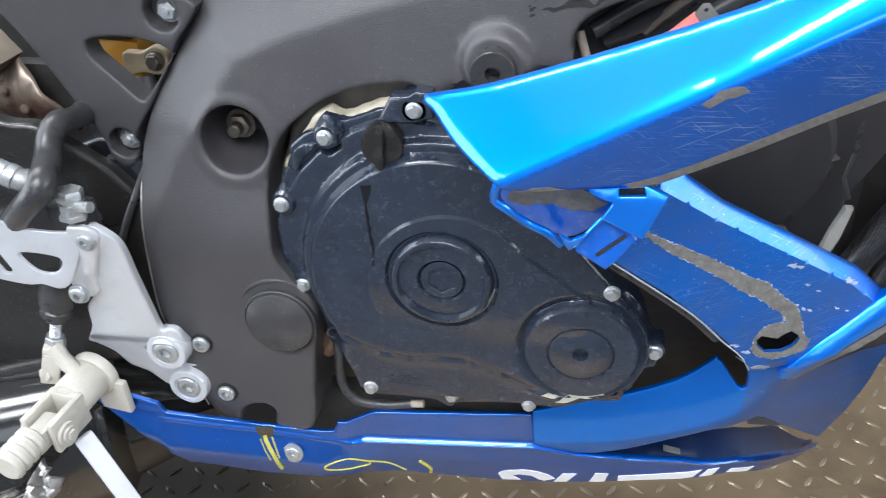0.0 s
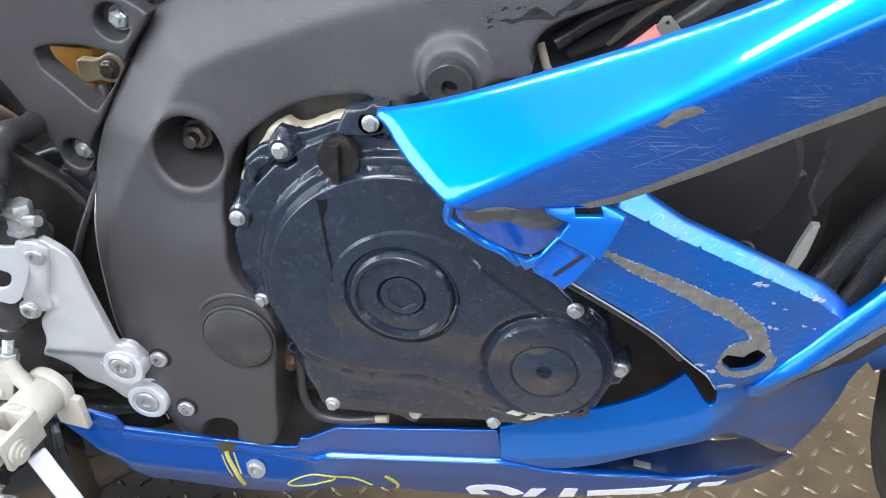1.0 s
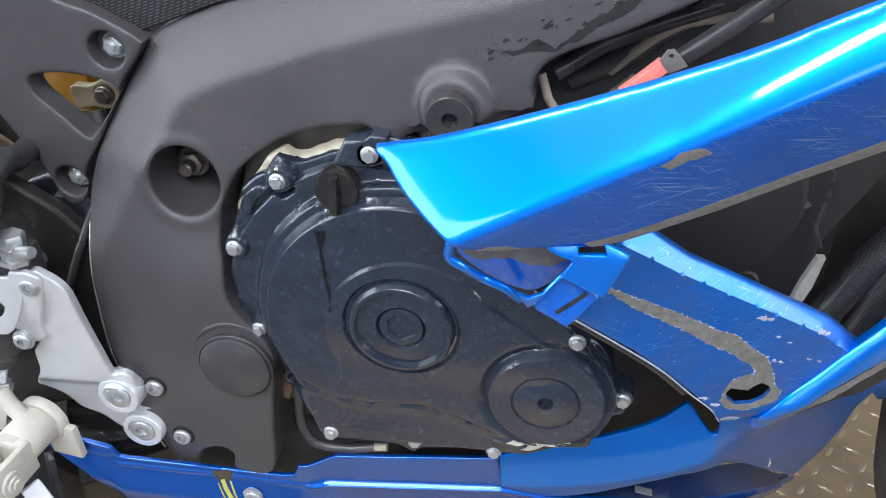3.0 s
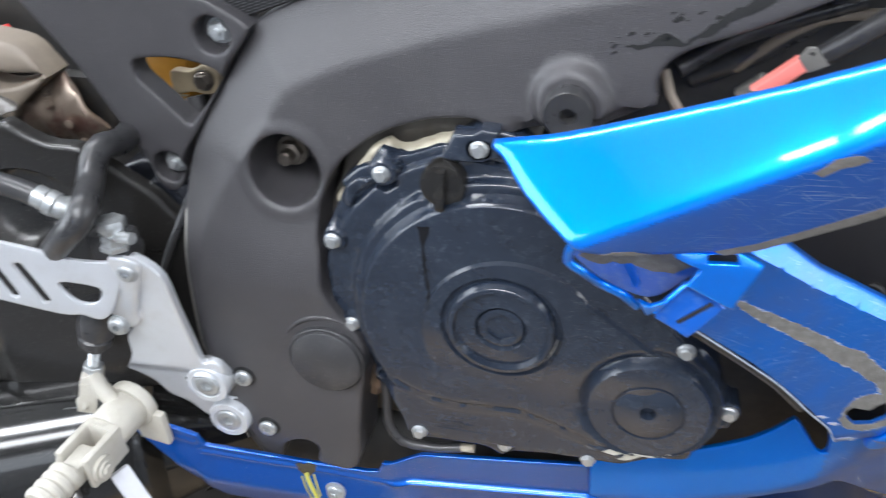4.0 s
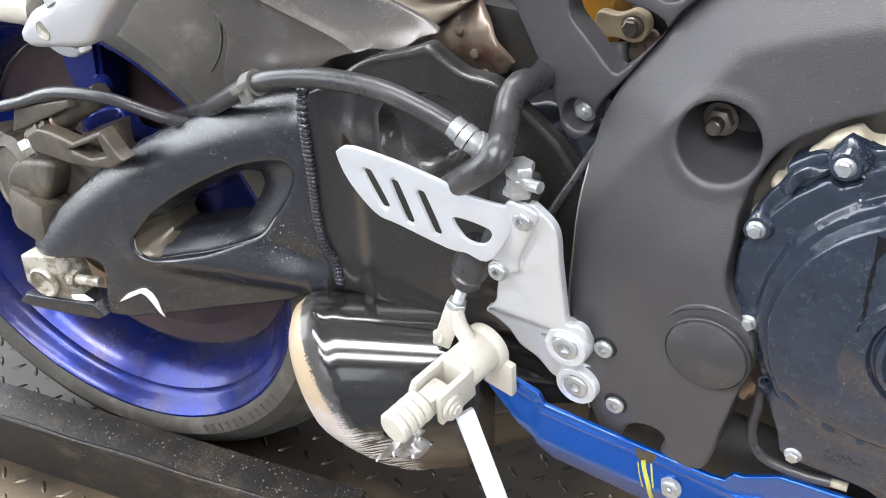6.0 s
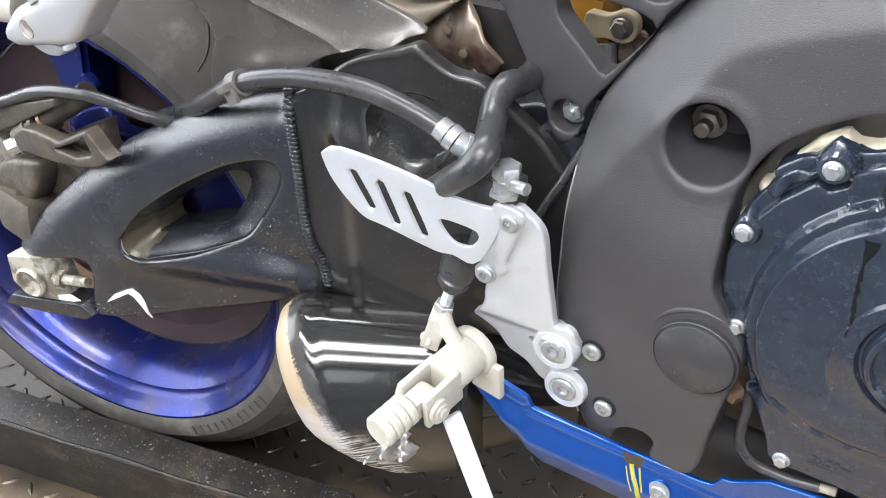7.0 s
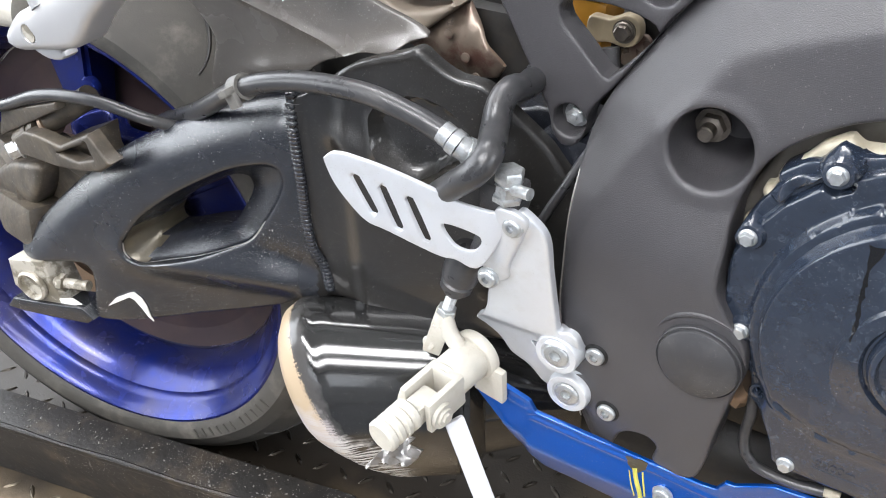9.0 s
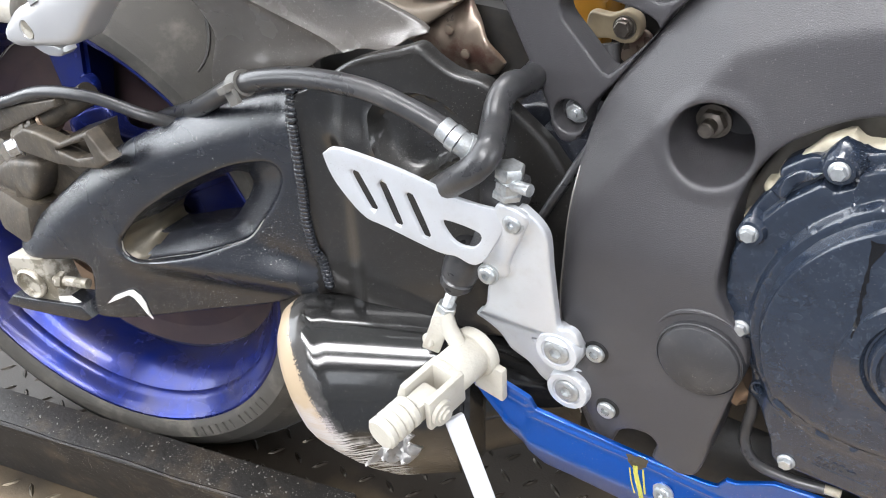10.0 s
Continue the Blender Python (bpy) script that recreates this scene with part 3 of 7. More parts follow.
FRAME = [(-0.131, 0.611), (-0.182, 0.588), (-0.19, 0.576), (-0.208, 0.549), (-0.227, 0.521), (-0.243, 0.488), (-0.248, 0.458), (-0.247, 0.423), (-0.245, 0.386), (-0.245, 0.341), (-0.239, 0.306), (-0.232, 0.272), (-0.218, 0.237), (-0.206, 0.217), (-0.191, 0.221), (-0.185, 0.238), (-0.175, 0.246), (-0.162, 0.248), (-0.154, 0.241), (-0.154, 0.224), (-0.122, 0.226), (-0.114, 0.278), (-0.109, 0.316), (-0.104, 0.344), (-0.107, 0.366), (-0.116, 0.378), (-0.125, 0.39), (-0.133, 0.406)]
FRAME += [(-0.134, 0.436), (-0.135, 0.454), (-0.131, 0.477), (-0.12, 0.5), (-0.105, 0.515), (-0.084, 0.529), (-0.059, 0.538), (-0.038, 0.542), (-0.022, 0.543), (-0.004, 0.536), (0.022, 0.542), (0.04, 0.54), (0.066, 0.552), (0.089, 0.566), (0.088, 0.576), (0.092, 0.589), (0.105, 0.6), (0.137, 0.614), (0.161, 0.626), (0.184, 0.638), (0.23, 0.663), (0.2, 0.72), (0.06, 0.67), (-0.049, 0.638), (-0.1, 0.619)]
OUTER = np.array([(-0.206, 0.217), (-0.232, 0.272), (-0.245, 0.341), (-0.245, 0.386), (-0.247, 0.423), (-0.248, 0.458), (-0.243, 0.488), (-0.227, 0.521), (-0.208, 0.549), (-0.182, 0.588), (-0.131, 0.611), (-0.049, 0.638), (0.06, 0.67), (0.2, 0.72)])
HOLE_C, HOLE_R = (-0.158, 0.4945), 0.0265


def frame_face(x, z):
    q = np.c_[x, z]
    d = away(OUTER, q, False)
    w = 0.008 + 0.036 * sm(0.37, 0.52, z)
    k = np.maximum(0, 1 - d / w)
    y = frame_y(x, z) + 0.55 * w * (k + 0.25 * k * k) / 1.1
    # boss round the fairing stud
    r = np.hypot(x - 0.039, z - 0.563)
    y -= 0.010 * (1 - sm(0.019, 0.027, r))
    # rim of the axle recess
    r = np.hypot(x - HOLE_C[0], z - HOLE_C[1])
    y -= 0.0015 * (1 - sm(0.003, 0.008, np.abs(r - HOLE_R - 0.003)))
    # ledge below the boss
    y += 0.006 * sm(0.0, 0.004, 0.552 + 0.25 * (x - 0.03) - z) * sm(0.0, 0.01, x)
    return y


main_frame = relief("main_frame", FRAME, frame_face, M_FRAME, bike, holes=[ring(*HOLE_C, HOLE_R, 48)], loops=[ring(0.039, 0.563, r, 48) for r in (0.017, 0.019, 0.021, 0.023, 0.025, 0.027)] + [ring(*HOLE_C, HOLE_R + r, 48) for r in (0.004, 0.007, 0.0105)], step=0.005, edge=0.003, thick=0.05, label="satin black cast alloy frame spar, scuffed paint")
part("recess_cup", lathe([(HOLE_R + 0.001, 0), (HOLE_R - 0.003, -0.05), (0.02, -0.056), (0.0005, -0.056)], 40, cap=False), M_FRAME, main_frame, m=axis_m((HOLE_C[0], 0.564, HOLE_C[1])))
part("axle_nut", join(lathe([(0.012, 0), (0.012, 0.003)], 24), lathe([(0.0095, 0.002), (0.0095, 0.009), (0.008, 0.01)], 6), lathe([(0.0055, 0.008), (0.0055, 0.018), (0.0045, 0.019)], 16)), M_NUT, main_frame, "rusty nut on a threaded pin", m=axis_m((-0.170, 0.604, 0.489)))
# Flat black discs painting in the shade round the frame bolts.
recess = part("recess_shade_disc", lathe([(0.0098, -0.001), (0.0098, 0.0004), (0.0094, 0.0007), (0.0005, 0.0007)], 28), M_CHIP_SHADE, main_frame, m=axis_m((-0.210, 0.5398, 0.312)))
again(recess, axis_m((-0.196, 0.5398, 0.259)))
frame_bolt = part("frame_bolt", socket_bolt(0.0076, 0.0035, 0.003), M_STEEL, main_frame, "zinc plated socket bolt", m=axis_m((-0.210, 0.5385, 0.312)))
again(frame_bolt, axis_m((-0.196, 0.5385, 0.259)))
part("pivot_cap", lathe([(0.031, -0.01), (0.0305, 0.001), (0.0298, 0.0016), (0.0292, 0.0006), (0.0286, 0.0008), (0.028, 0.0035), (0.027, 0.0042), (0.0005, 0.0045)], 56), M_PLAST, main_frame, "round black plastic pivot cap", m=axis_m((-0.1345, 0.5375, 0.3445)))
part("pivot_lip", tube([(-0.134 + 0.036 * math.cos(a), 0.5405, 0.346 + 0.037 * math.sin(a)) for a in np.linspace(radians(62), radians(158), 24)], 0.0022, 8, 0.003, lambda t: 0.25 + 0.75 * math.sin(math.pi * t)), M_FRAME, main_frame)
part("worn_edge", tube([(x, float(frame_face(np.array([x + 0.0006]), np.array([z]))[0]) + 0.0008, z) for x, z in ((-0.2465, 0.45), (-0.2463, 0.423), (-0.2448, 0.386), (-0.2448, 0.341), (-0.239, 0.306), (-0.2325, 0.272), (-0.219, 0.2375))], 0.0007, 6, 0.004), M_EDGE, main_frame, "paint worn thin along the edge")
part("fairing_stud", lathe([(0.0155, -0.012), (0.0155, 0.003), (0.0145, 0.0045), (0.0135, 0.0042), (0.0052, 0.0045), (0.004, -0.004), (0.0005, -0.004)], 32), M_RUBBER, main_frame, "black rubber fairing grommet", m=axis_m((0.039, 0.541, 0.562)))

CLUTCH = [(-0.014, 0.54), (-0.02, 0.541), (-0.03, 0.534), (-0.037, 0.528), (-0.049, 0.524), (-0.071, 0.516), (-0.078, 0.518), (-0.085, 0.52), (-0.091, 0.514), (-0.095, 0.507), (-0.102, 0.504), (-0.115, 0.492), (-0.113, 0.485), (-0.121, 0.472), (-0.128, 0.456), (-0.131, 0.444), (-0.131, 0.424), (-0.129, 0.396), (-0.125, 0.382), (-0.123, 0.369), (-0.113, 0.361), (-0.103, 0.343), (-0.1, 0.332), (-0.1, 0.32), (-0.09, 0.317), (-0.079, 0.302), (-0.074, 0.286), (-0.072, 0.274), (-0.07, 0.265)]
CLUTCH += [(-0.047, 0.265), (-0.015, 0.265), (-0.005, 0.261), (0.002, 0.258), (0.011, 0.264), (0.061, 0.27), (0.069, 0.265), (0.08, 0.273), (0.118, 0.28), (0.133, 0.282), (0.142, 0.285), (0.146, 0.297), (0.158, 0.325), (0.167, 0.328), (0.172, 0.339), (0.168, 0.349), (0.161, 0.353), (0.151, 0.381), (0.141, 0.394), (0.133, 0.402), (0.107, 0.434), (0.067, 0.477), (0.037, 0.513), (0.008, 0.536)]
BOLTS = [(-0.082, 0.507), (-0.122, 0.45), (-0.114, 0.377), (-0.063, 0.284), (0.004, 0.276), (0.069, 0.281), (0.163, 0.343), (0.127, 0.402), (-0.016, 0.531)]
HUB = (0.002, 0.4025)
DOME = (0.1075, 0.348)


DRUM_C, DRUM_R, DOME_R = np.array((0.0015, 0.398)), 0.1013, 0.0504
HAX = (np.array(DOME) - DRUM_C) / np.hypot(*(np.array(DOME) - DRUM_C))
HLEN = float(np.hypot(*(np.array(DOME) - DRUM_C)))
HB = (DRUM_R - DOME_R) / HLEN
HA = math.sqrt(1 - HB * HB)


LOW_X, LOW_Z = [-0.11, -0.083, -0.065, -0.05, -0.029, -0.006, 0.014, 0.045, 0.07, 0.1, 0.16], [0.37, 0.342, 0.333, 0.3275, 0.325, 0.3265, 0.328, 0.318, 0.306, 0.296, 0.29]
PLAT = np.array([(-0.139, 0.387), (-0.1295, 0.434), (-0.117, 0.46), (-0.106, 0.477), (-0.089, 0.494), (-0.081, 0.491), (-0.073, 0.497), (-0.072, 0.505), (-0.064, 0.51), (-0.046, 0.518), (-0.037, 0.52), (-0.022, 0.521), (0.03, 0.512), (0.2, 0.45), (0.2, 0.2), (-0.139, 0.2)])


def web(x, z):
    """Distance from the raised face that spans drum and dome, negative inside."""
    dx, dz = x - DRUM_C[0], z - DRUM_C[1]
    py = dx * HAX[0] + dz * HAX[1]
    px = np.abs(dx * HAX[1] - dz * HAX[0])
    k = -HB * px + HA * py
    side = px * HA + py * HB - DRUM_R
    d = np.where(k < 0, np.hypot(px, py) - DRUM_R, np.where(k > HA * HLEN, np.hypot(px, py - HLEN) - DOME_R, side))
    return np.maximum(d, np.interp(x, LOW_X, LOW_Z) - z)


def web_line(off):
    pts = []
    for a in np.linspace(0, 2 * math.pi, 170)[:-1]:
        n = math.cos(a) * HAX + math.sin(a) * np.array((-HAX[1], HAX[0]))
        c, r = (DRUM_C, DRUM_R) if math.cos(a) < HB else (np.array(DOME), DOME_R)
        pts.append(tuple(c + (r + off) * n))
    return straight_pts(pts, True, 0.003)


def clutch_face(x, z):
    r = np.hypot(x - HUB[0], z - HUB[1])
    r2 = np.hypot(x - DOME[0], z - DOME[1])
    d = web(x, z)
    q = np.c_[x, z]
    # a low outer lip, a plate inside it, and a foot that stands almost as high as the drum
    lip = np.where(inside(PLAT, q), -1.0, 1.0) * away(PLAT, q)
    foot = sm(0.36, 0.335, z) * sm(0.274, 0.283, z) * sm(-0.1, -0.078, x) * sm(0.12, 0.09, x)
    y = 0.5495 + 0.0065 * sm(-0.0012, 0.0018, lip) - 0.0125 * foot
    face = 0.5315
    rise = 0.4 * (1 - sm(0.0085, 0.0125, d)) + 0.6 * (1 - sm(-0.0012, 0.0035, d))
    y = y + (face - y) * rise
    y += 0.0014 * np.exp(-((d - 0.0035) / 0.0022) ** 2) * sm(0.345, 0.335, z)
    # hub pad and the straight edge that leaves it
    rp = np.hypot(x - 0.0089, z - 0.3939)
    line = 0.446 - 0.75 * (x - 0.041) - z
    wedge = sm(-0.0008, 0.0008, line) * sm(0.0, 0.01, x - 0.035) * sm(0.0, 0.03, 0.13 - x) * sm(0.0, 0.03, z - 0.35) * sm(0.0, 0.01, -d)
    pad = (1 - sm(0.0628, 0.0645, rp)) * sm(-0.035, 0.005, z - 0.385 + 0.2 * x)
    y -= 0.0026 * np.maximum(pad, wedge)
    # ring round the hub
    y -= 0.0042 * sm(0.0318, 0.0334, r) * (1 - sm(0.0362, 0.0388, r))
    y += 0.003 * sm(0.0388, 0.0396, r) * (1 - sm(0.041, 0.0432, r))
    # plug well
    y += 0.004 * (1 - sm(0.0165, 0.0185, r))
    # dome with its step and the groove round its cap
    y += 0.003 * (1 - sm(0.0445, 0.0515, r2)) - 0.0085 * (1 - sm(0.0415, 0.0455, r2))
    y += 0.0012 * sm(0.0235, 0.0242, r2) * (1 - sm(0.0248, 0.0255, r2))
    # bolt bosses
    for bx, bz in BOLTS:
        rb = np.hypot(x - bx, z - bz)
        y = np.where(rb < 0.011, np.minimum(y, 0.5495 - 0.004 * (1 - sm(0.0085, 0.0105, rb))), y)
    return y


rings = [ring(*HUB, r, 96) for r in (0.0165, 0.0175, 0.0185, 0.0318, 0.0326, 0.0334, 0.035, 0.0362, 0.037, 0.038, 0.0388, 0.0396, 0.041, 0.042, 0.0432)]
rings += [[(0.0089 + r * math.cos(a), 0.3939 + r * math.sin(a)) for a in np.linspace(0.3, 3.8, 110)] for r in (0.0622, 0.0628, 0.0636, 0.0645, 0.065)]
rings += [[(x, 0.446 - 0.75 * (x - 0.041) - k) for x in np.linspace(0.035, 0.12, 60)] for k in (-0.0016, -0.0008, 0.0, 0.0008, 0.0016)]
rings += [straight_pts(PLAT[:13] + np.array((k, -k)) * 0.7, False, 0.002) for k in (-0.0018, -0.0006, 0.0006, 0.0018)]
rings += [web_line(o) for o in (-0.0018, -0.0012, -0.0004, 0.0006, 0.0018, 0.0035, 0.006, 0.0085, 0.0095, 0.0105, 0.0115, 0.0125)]
rings += [ring(*DOME, r, 80) for r in (0.0235, 0.0242, 0.0248, 0.0255, 0.0415, 0.0425, 0.0435, 0.0445, 0.0455, 0.047, 0.049, 0.0515)]
rings += [ring(bx, bz, r, 20) for bx, bz in BOLTS for r in (0.0085, 0.0105)]
clutch_cover = relief("clutch_cover", CLUTCH, clutch_face, M_COVER, bike, holes=[ring(-0.093, 0.33, 0.0038, 14), ring(0.135, 0.296, 0.0042, 14), ring(*DOME, 0.0056, 20)], loops=rings, step=0.004, edge=0.0025, thick=0.02, label="dusty black engine clutch cover with a scraped lower rim", hole_edge=0.001, sharp=50)
bolt = None
for bx, bz in BOLTS:
    seat = float(clutch_face(np.array([bx]), np.array([bz]))[0])
    m = axis_m((bx, seat + 0.0008, bz), (0, -1, 0), bx * 37)
    bolt = again(bolt, m) if bolt else part("cover_bolt", hex_bolt(), M_STEEL, clutch_cover, "zinc plated flange bolt", m=m)
plug = relief("hub_plug", ring(*HUB, 0.0163, 48), lambda x, z: 0.5302 + 0.0 * x, M_COVER, clutch_cover, holes=[[(HUB[0] + 0.0112 * math.cos(a), HUB[1] + 0.0112 * math.sin(a)) for a in np.linspace(0.5, 0.5 + 2 * math.pi, 7)[:-1]]], step=0.002, edge=0.0012, thick=0.008, smooth=False, hole_edge=0.0007, sharp=30)
part("plug_floor", lathe([(0.0118, 0.0), (0.0118, 0.001), (0.0005, 0.001)], 24), M_COVER, plug, m=axis_m((HUB[0], 0.5365, HUB[1])))
part("dome_socket", lathe([(0.0062, 0.0014), (0.0054, -0.001), (0.0052, -0.006), (0.0003, -0.007)], 20, cap=False), M_COVER, clutch_cover, m=axis_m((DOME[0], 0.5262, DOME[1])))
part("dome_cap", lathe([(0.0232, -0.002), (0.0232, 0.0006), (0.0222, 0.0014), (0.0058, 0.0014)], 48, cap=False), M_COVER, clutch_cover, m=axis_m((DOME[0], 0.5262, DOME[1])))
M_GLOSSP = mat("oily_black_plastic", (0.014, 0.013, 0.012), 0.16, vary=0.3, scale=60, bump=0.2, fine=700, rvary=0.04, dust=0.25, dust_colour=(0.06, 0.055, 0.045), dust_scale=60)
cap = part("oil_filler_cap", lathe([(0.0155, -0.01), (0.0155, 0.001), (0.0148, 0.003), (0.013, 0.0035), (0.0003, 0.0035)], 40), M_GLOSSP, clutch_cover, "oily black plastic oil filler cap", m=axis_m((-0.039, 0.541, 0.506)))
part("cap_grip", box(0.0065, 0.009, 0.029, 0.0028), M_GLOSSP, clutch_cover, m=Matrix.Translation((-0.039, 0.534, 0.506)) @ Matrix.Rotation(0.05, 4, "Y"))

M_CASE = mat("dull_grey_casting", (0.13, 0.12, 0.105), 0.5, metal=0.3, vary=0.3, scale=60, bump=0.5, fine=350, dust=0.5, dust_colour=(0.06, 0.045, 0.03), dust_scale=40)
crankcase = relief("crankcase", [(-0.142, 0.438), (-0.136, 0.458), (-0.126, 0.483), (-0.121, 0.5), (-0.106, 0.518), (-0.092, 0.529), (-0.067, 0.54), (-0.035, 0.546), (-0.005, 0.549), (0.02, 0.535), (0.0, 0.51), (-0.06, 0.49), (-0.1, 0.46), (-0.12, 0.43)], lambda x, z: 0.583 + 0.25 * np.maximum(0, z - 0.53) - 0.3 * np.maximum(0, x + 0.02), M_CASE, bike, step=0.006, edge=0.006, thick=0.06, label="dull grey upper crankcase, brown with grime")
CREAM = [(-0.131, 0.448), (-0.127, 0.456), (-0.124, 0.459), (-0.121, 0.468), (-0.1235, 0.473), (-0.122, 0.478), (-0.1175, 0.4805), (-0.116, 0.49), (-0.1105, 0.496), (-0.105, 0.502), (-0.1005, 0.5075), (-0.097, 0.513), (-0.093, 0.517), (-0.0885, 0.5195), (-0.082, 0.522), (-0.0785, 0.5195), (-0.074, 0.5165), (-0.066, 0.5195), (-0.057, 0.5235), (-0.041, 0.5295), (-0.026, 0.5355), (-0.016, 0.541), (-0.004, 0.539), (0.0, 0.51), (-0.06, 0.49), (-0.1, 0.46), (-0.12, 0.43)]
flange = relief("crankcase_flange", CREAM, lambda x, z: 0.5615 + 0.0022 * np.sin(x * 160 + 1.0) * np.sin(z * 210) + 0.001 * np.sin(x * 500), M_BEIGE, crankcase, step=0.0035, edge=0.0045, thick=0.012, label="cream painted flange, chipped and brown at the edges")
relief("cover_tab", [(-0.0425, 0.521), (-0.041, 0.525), (-0.0335, 0.539), (-0.02, 0.5405), (-0.0145, 0.5445), (-0.004, 0.5435), (-0.003, 0.525), (-0.0225, 0.5205)], lambda x, z: 0.5455 + 0.5 * np.maximum(0, 0.0055 - np.abs((z - 0.525) * 0.86 - (x + 0.041) * 1.6) * 0.35), M_COVER, clutch_cover, step=0.003, edge=0.0018, thick=0.014, smooth=False)
relief("cover_lug", [(-0.1165, 0.4785), (-0.1135, 0.4865), (-0.1075, 0.494), (-0.101, 0.4975), (-0.0925, 0.5), (-0.0885, 0.5025), (-0.0935, 0.4955), (-0.1015, 0.487), (-0.109, 0.4765)], lambda x, z: 0.5515 + 0.002 * np.sin(x * 420), M_COVER, clutch_cover, step=0.003, edge=0.002, thick=0.012)
engine = part("engine_block", box(0.46, 0.2, 0.42, 0.02, Matrix.Translation((0.08, 0.72, 0.42))), M_DARK, bike, "grimy dark engine block")

# ---- side panels ----
SUBF = [(-0.38, 0.70), (-0.30, 0.65), (-0.246, 0.618), (-0.216, 0.607), (-0.188, 0.592), (-0.182, 0.587), (-0.194, 0.57), (-0.202, 0.561), (-0.216, 0.537), (-0.234, 0.509), (-0.251, 0.485), (-0.256, 0.462), (-0.263, 0.454), (-0.272, 0.453), (-0.28, 0.463), (-0.284, 0.478), (-0.302, 0.512), (-0.33, 0.56), (-0.40, 0.66)]
SUBW = [(-0.278, 0.555), (-0.271, 0.56), (-0.244, 0.562), (-0.217, 0.557), (-0.21, 0.552), (-0.209, 0.549), (-0.224, 0.529), (-0.24, 0.512), (-0.244, 0.513), (-0.262, 0.531), (-0.276, 0.545)]
subframe = relief("subframe_strut", SUBF, lambda x, z: 0.585 + 0.0 * x, M_FRAME, bike, holes=[SUBW, ring(-0.211, 0.5805, 0.0135, 28), ring(-0.2665, 0.474, 0.0125, 28)], step=0.006, edge=0.0025, thick=0.02, label="satin black subframe strut with a triangular window")
carbon = relief("side_cover", [(-0.256, 0.621), (-0.225, 0.606), (-0.188, 0.59), (-0.133, 0.61), (-0.1, 0.619), (-0.03, 0.64), (-0.03, 0.72), (-0.3, 0.72)], lambda x, z: 0.598 + 0.0 * x, M_CARBON, bike, step=0.012, edge=0.002, thick=0.01, smooth=False, label="black side cover with a carbon weave pattern")

# ---- fairings ----
FAIR = [(0.003, 0.564), (0.041, 0.576), (0.088, 0.594), (0.13, 0.611), (0.165, 0.626), (0.204, 0.645), (0.241, 0.665), (0.34, 0.715), (0.36, 0.65), (0.256, 0.592), (0.228, 0.578), (0.191, 0.557), (0.146, 0.533), (0.107, 0.529), (0.066, 0.53), (0.057, 0.532), (0.047, 0.537), (0.037, 0.541), (0.023, 0.548), (0.009, 0.558), (0.001, 0.559)]


NOSE = np.array([(-0.004, 0.562), (0.009, 0.554), (0.022, 0.5455), (0.037, 0.538), (0.049, 0.532), (0.058, 0.5265)])


def bend(d, soft):
    """A rounded corner: 0 for d far below zero, d far above it."""
    return 0.5 * (d + np.sqrt(d * d + soft * soft)) - 0.5 * soft


def fair_y(x, z):
    low = z - (0.537 + 0.56 * (x - 0.06))
    high = low - 0.004 - 0.16 * np.maximum(0, x - 0.165)
    y = 0.437 - 0.45 * low + 0.8 * bend(low, 0.0022) + 0.65 * bend(high, 0.005 + 0.06 * np.maximum(0, x - 0.12))
    e = np.clip(1 - away(NOSE, np.c_[x, z], False) / 0.011, 0, 1)
    return y + 0.009 * (1 - np.sqrt(np.maximum(0, 1 - e * e)))


NOSE_LINE = straight_pts(NOSE, False, 0.003)
upper_fairing = relief("upper_fairing", FAIR, fair_y, [M_BLUE, M_SCRATCH], bike, step=0.005, edge=0.003, thick=0.004, label="glossy blue side fairing with a scratched lower face", loops=[[(x, 0.537 + 0.56 * (x - 0.06) + k) for x in np.linspace(0.06, 0.34, 110)] for k in (-0.003, -0.0015, 0.0, 0.0015, 0.003, 0.005, 0.007, 0.009, 0.011, 0.013, 0.0155, 0.0185, 0.022, 0.026, 0.03, 0.034)] + [NOSE_LINE + np.array((0.55, 0.83)) * k for k in (0.0008, 0.002, 0.0035, 0.005, 0.007, 0.009, 0.011, 0.0125)])
for f in upper_fairing.data.polygons:
    c = f.center
    if c.z < 0.537 + 0.56 * (c.x - 0.06) - 0.001 and c.x > 0.055:
        f.material_index = 1


WING_TOP = np.array([(0.15, 0.527), (0.189, 0.498), (0.248, 0.458), (0.292, 0.428), (0.325, 0.398)])
WING_CURVE = straight_pts(WING_TOP, False, 0.004)


SILL_X, SILL_Z = [0.07, 0.078, 0.105, 0.129, 0.153, 0.176, 0.207, 0.232, 0.25, 0.262], [0.203, 0.205, 0.209, 0.213, 0.22, 0.228, 0.241, 0.256, 0.27, 0.285]


def wing_flat(x, z):
    y = 0.432 + 0.42 * x - 0.03 * z + 0.5 * np.maximum(0, 0.36 - z)
    sill = 0.5755 - 0.004 + 0.4 * bend(np.interp(x, SILL_X, SILL_Z) - z + 0.002, 0.004) + 0.12 * np.maximum(0, z - np.interp(x, SILL_X, SILL_Z) - 0.03)
    k = np.maximum(sm(0.228, 0.268, x), sm(0.318, 0.348, z))
    return sill * (1 - k) + y * k


def wing_y(x, z):
    d = away(WING_CURVE, np.c_[x, z], False)
    return wing_flat(x, z) + 1.2 * np.maximum(0, 0.0095 - d)


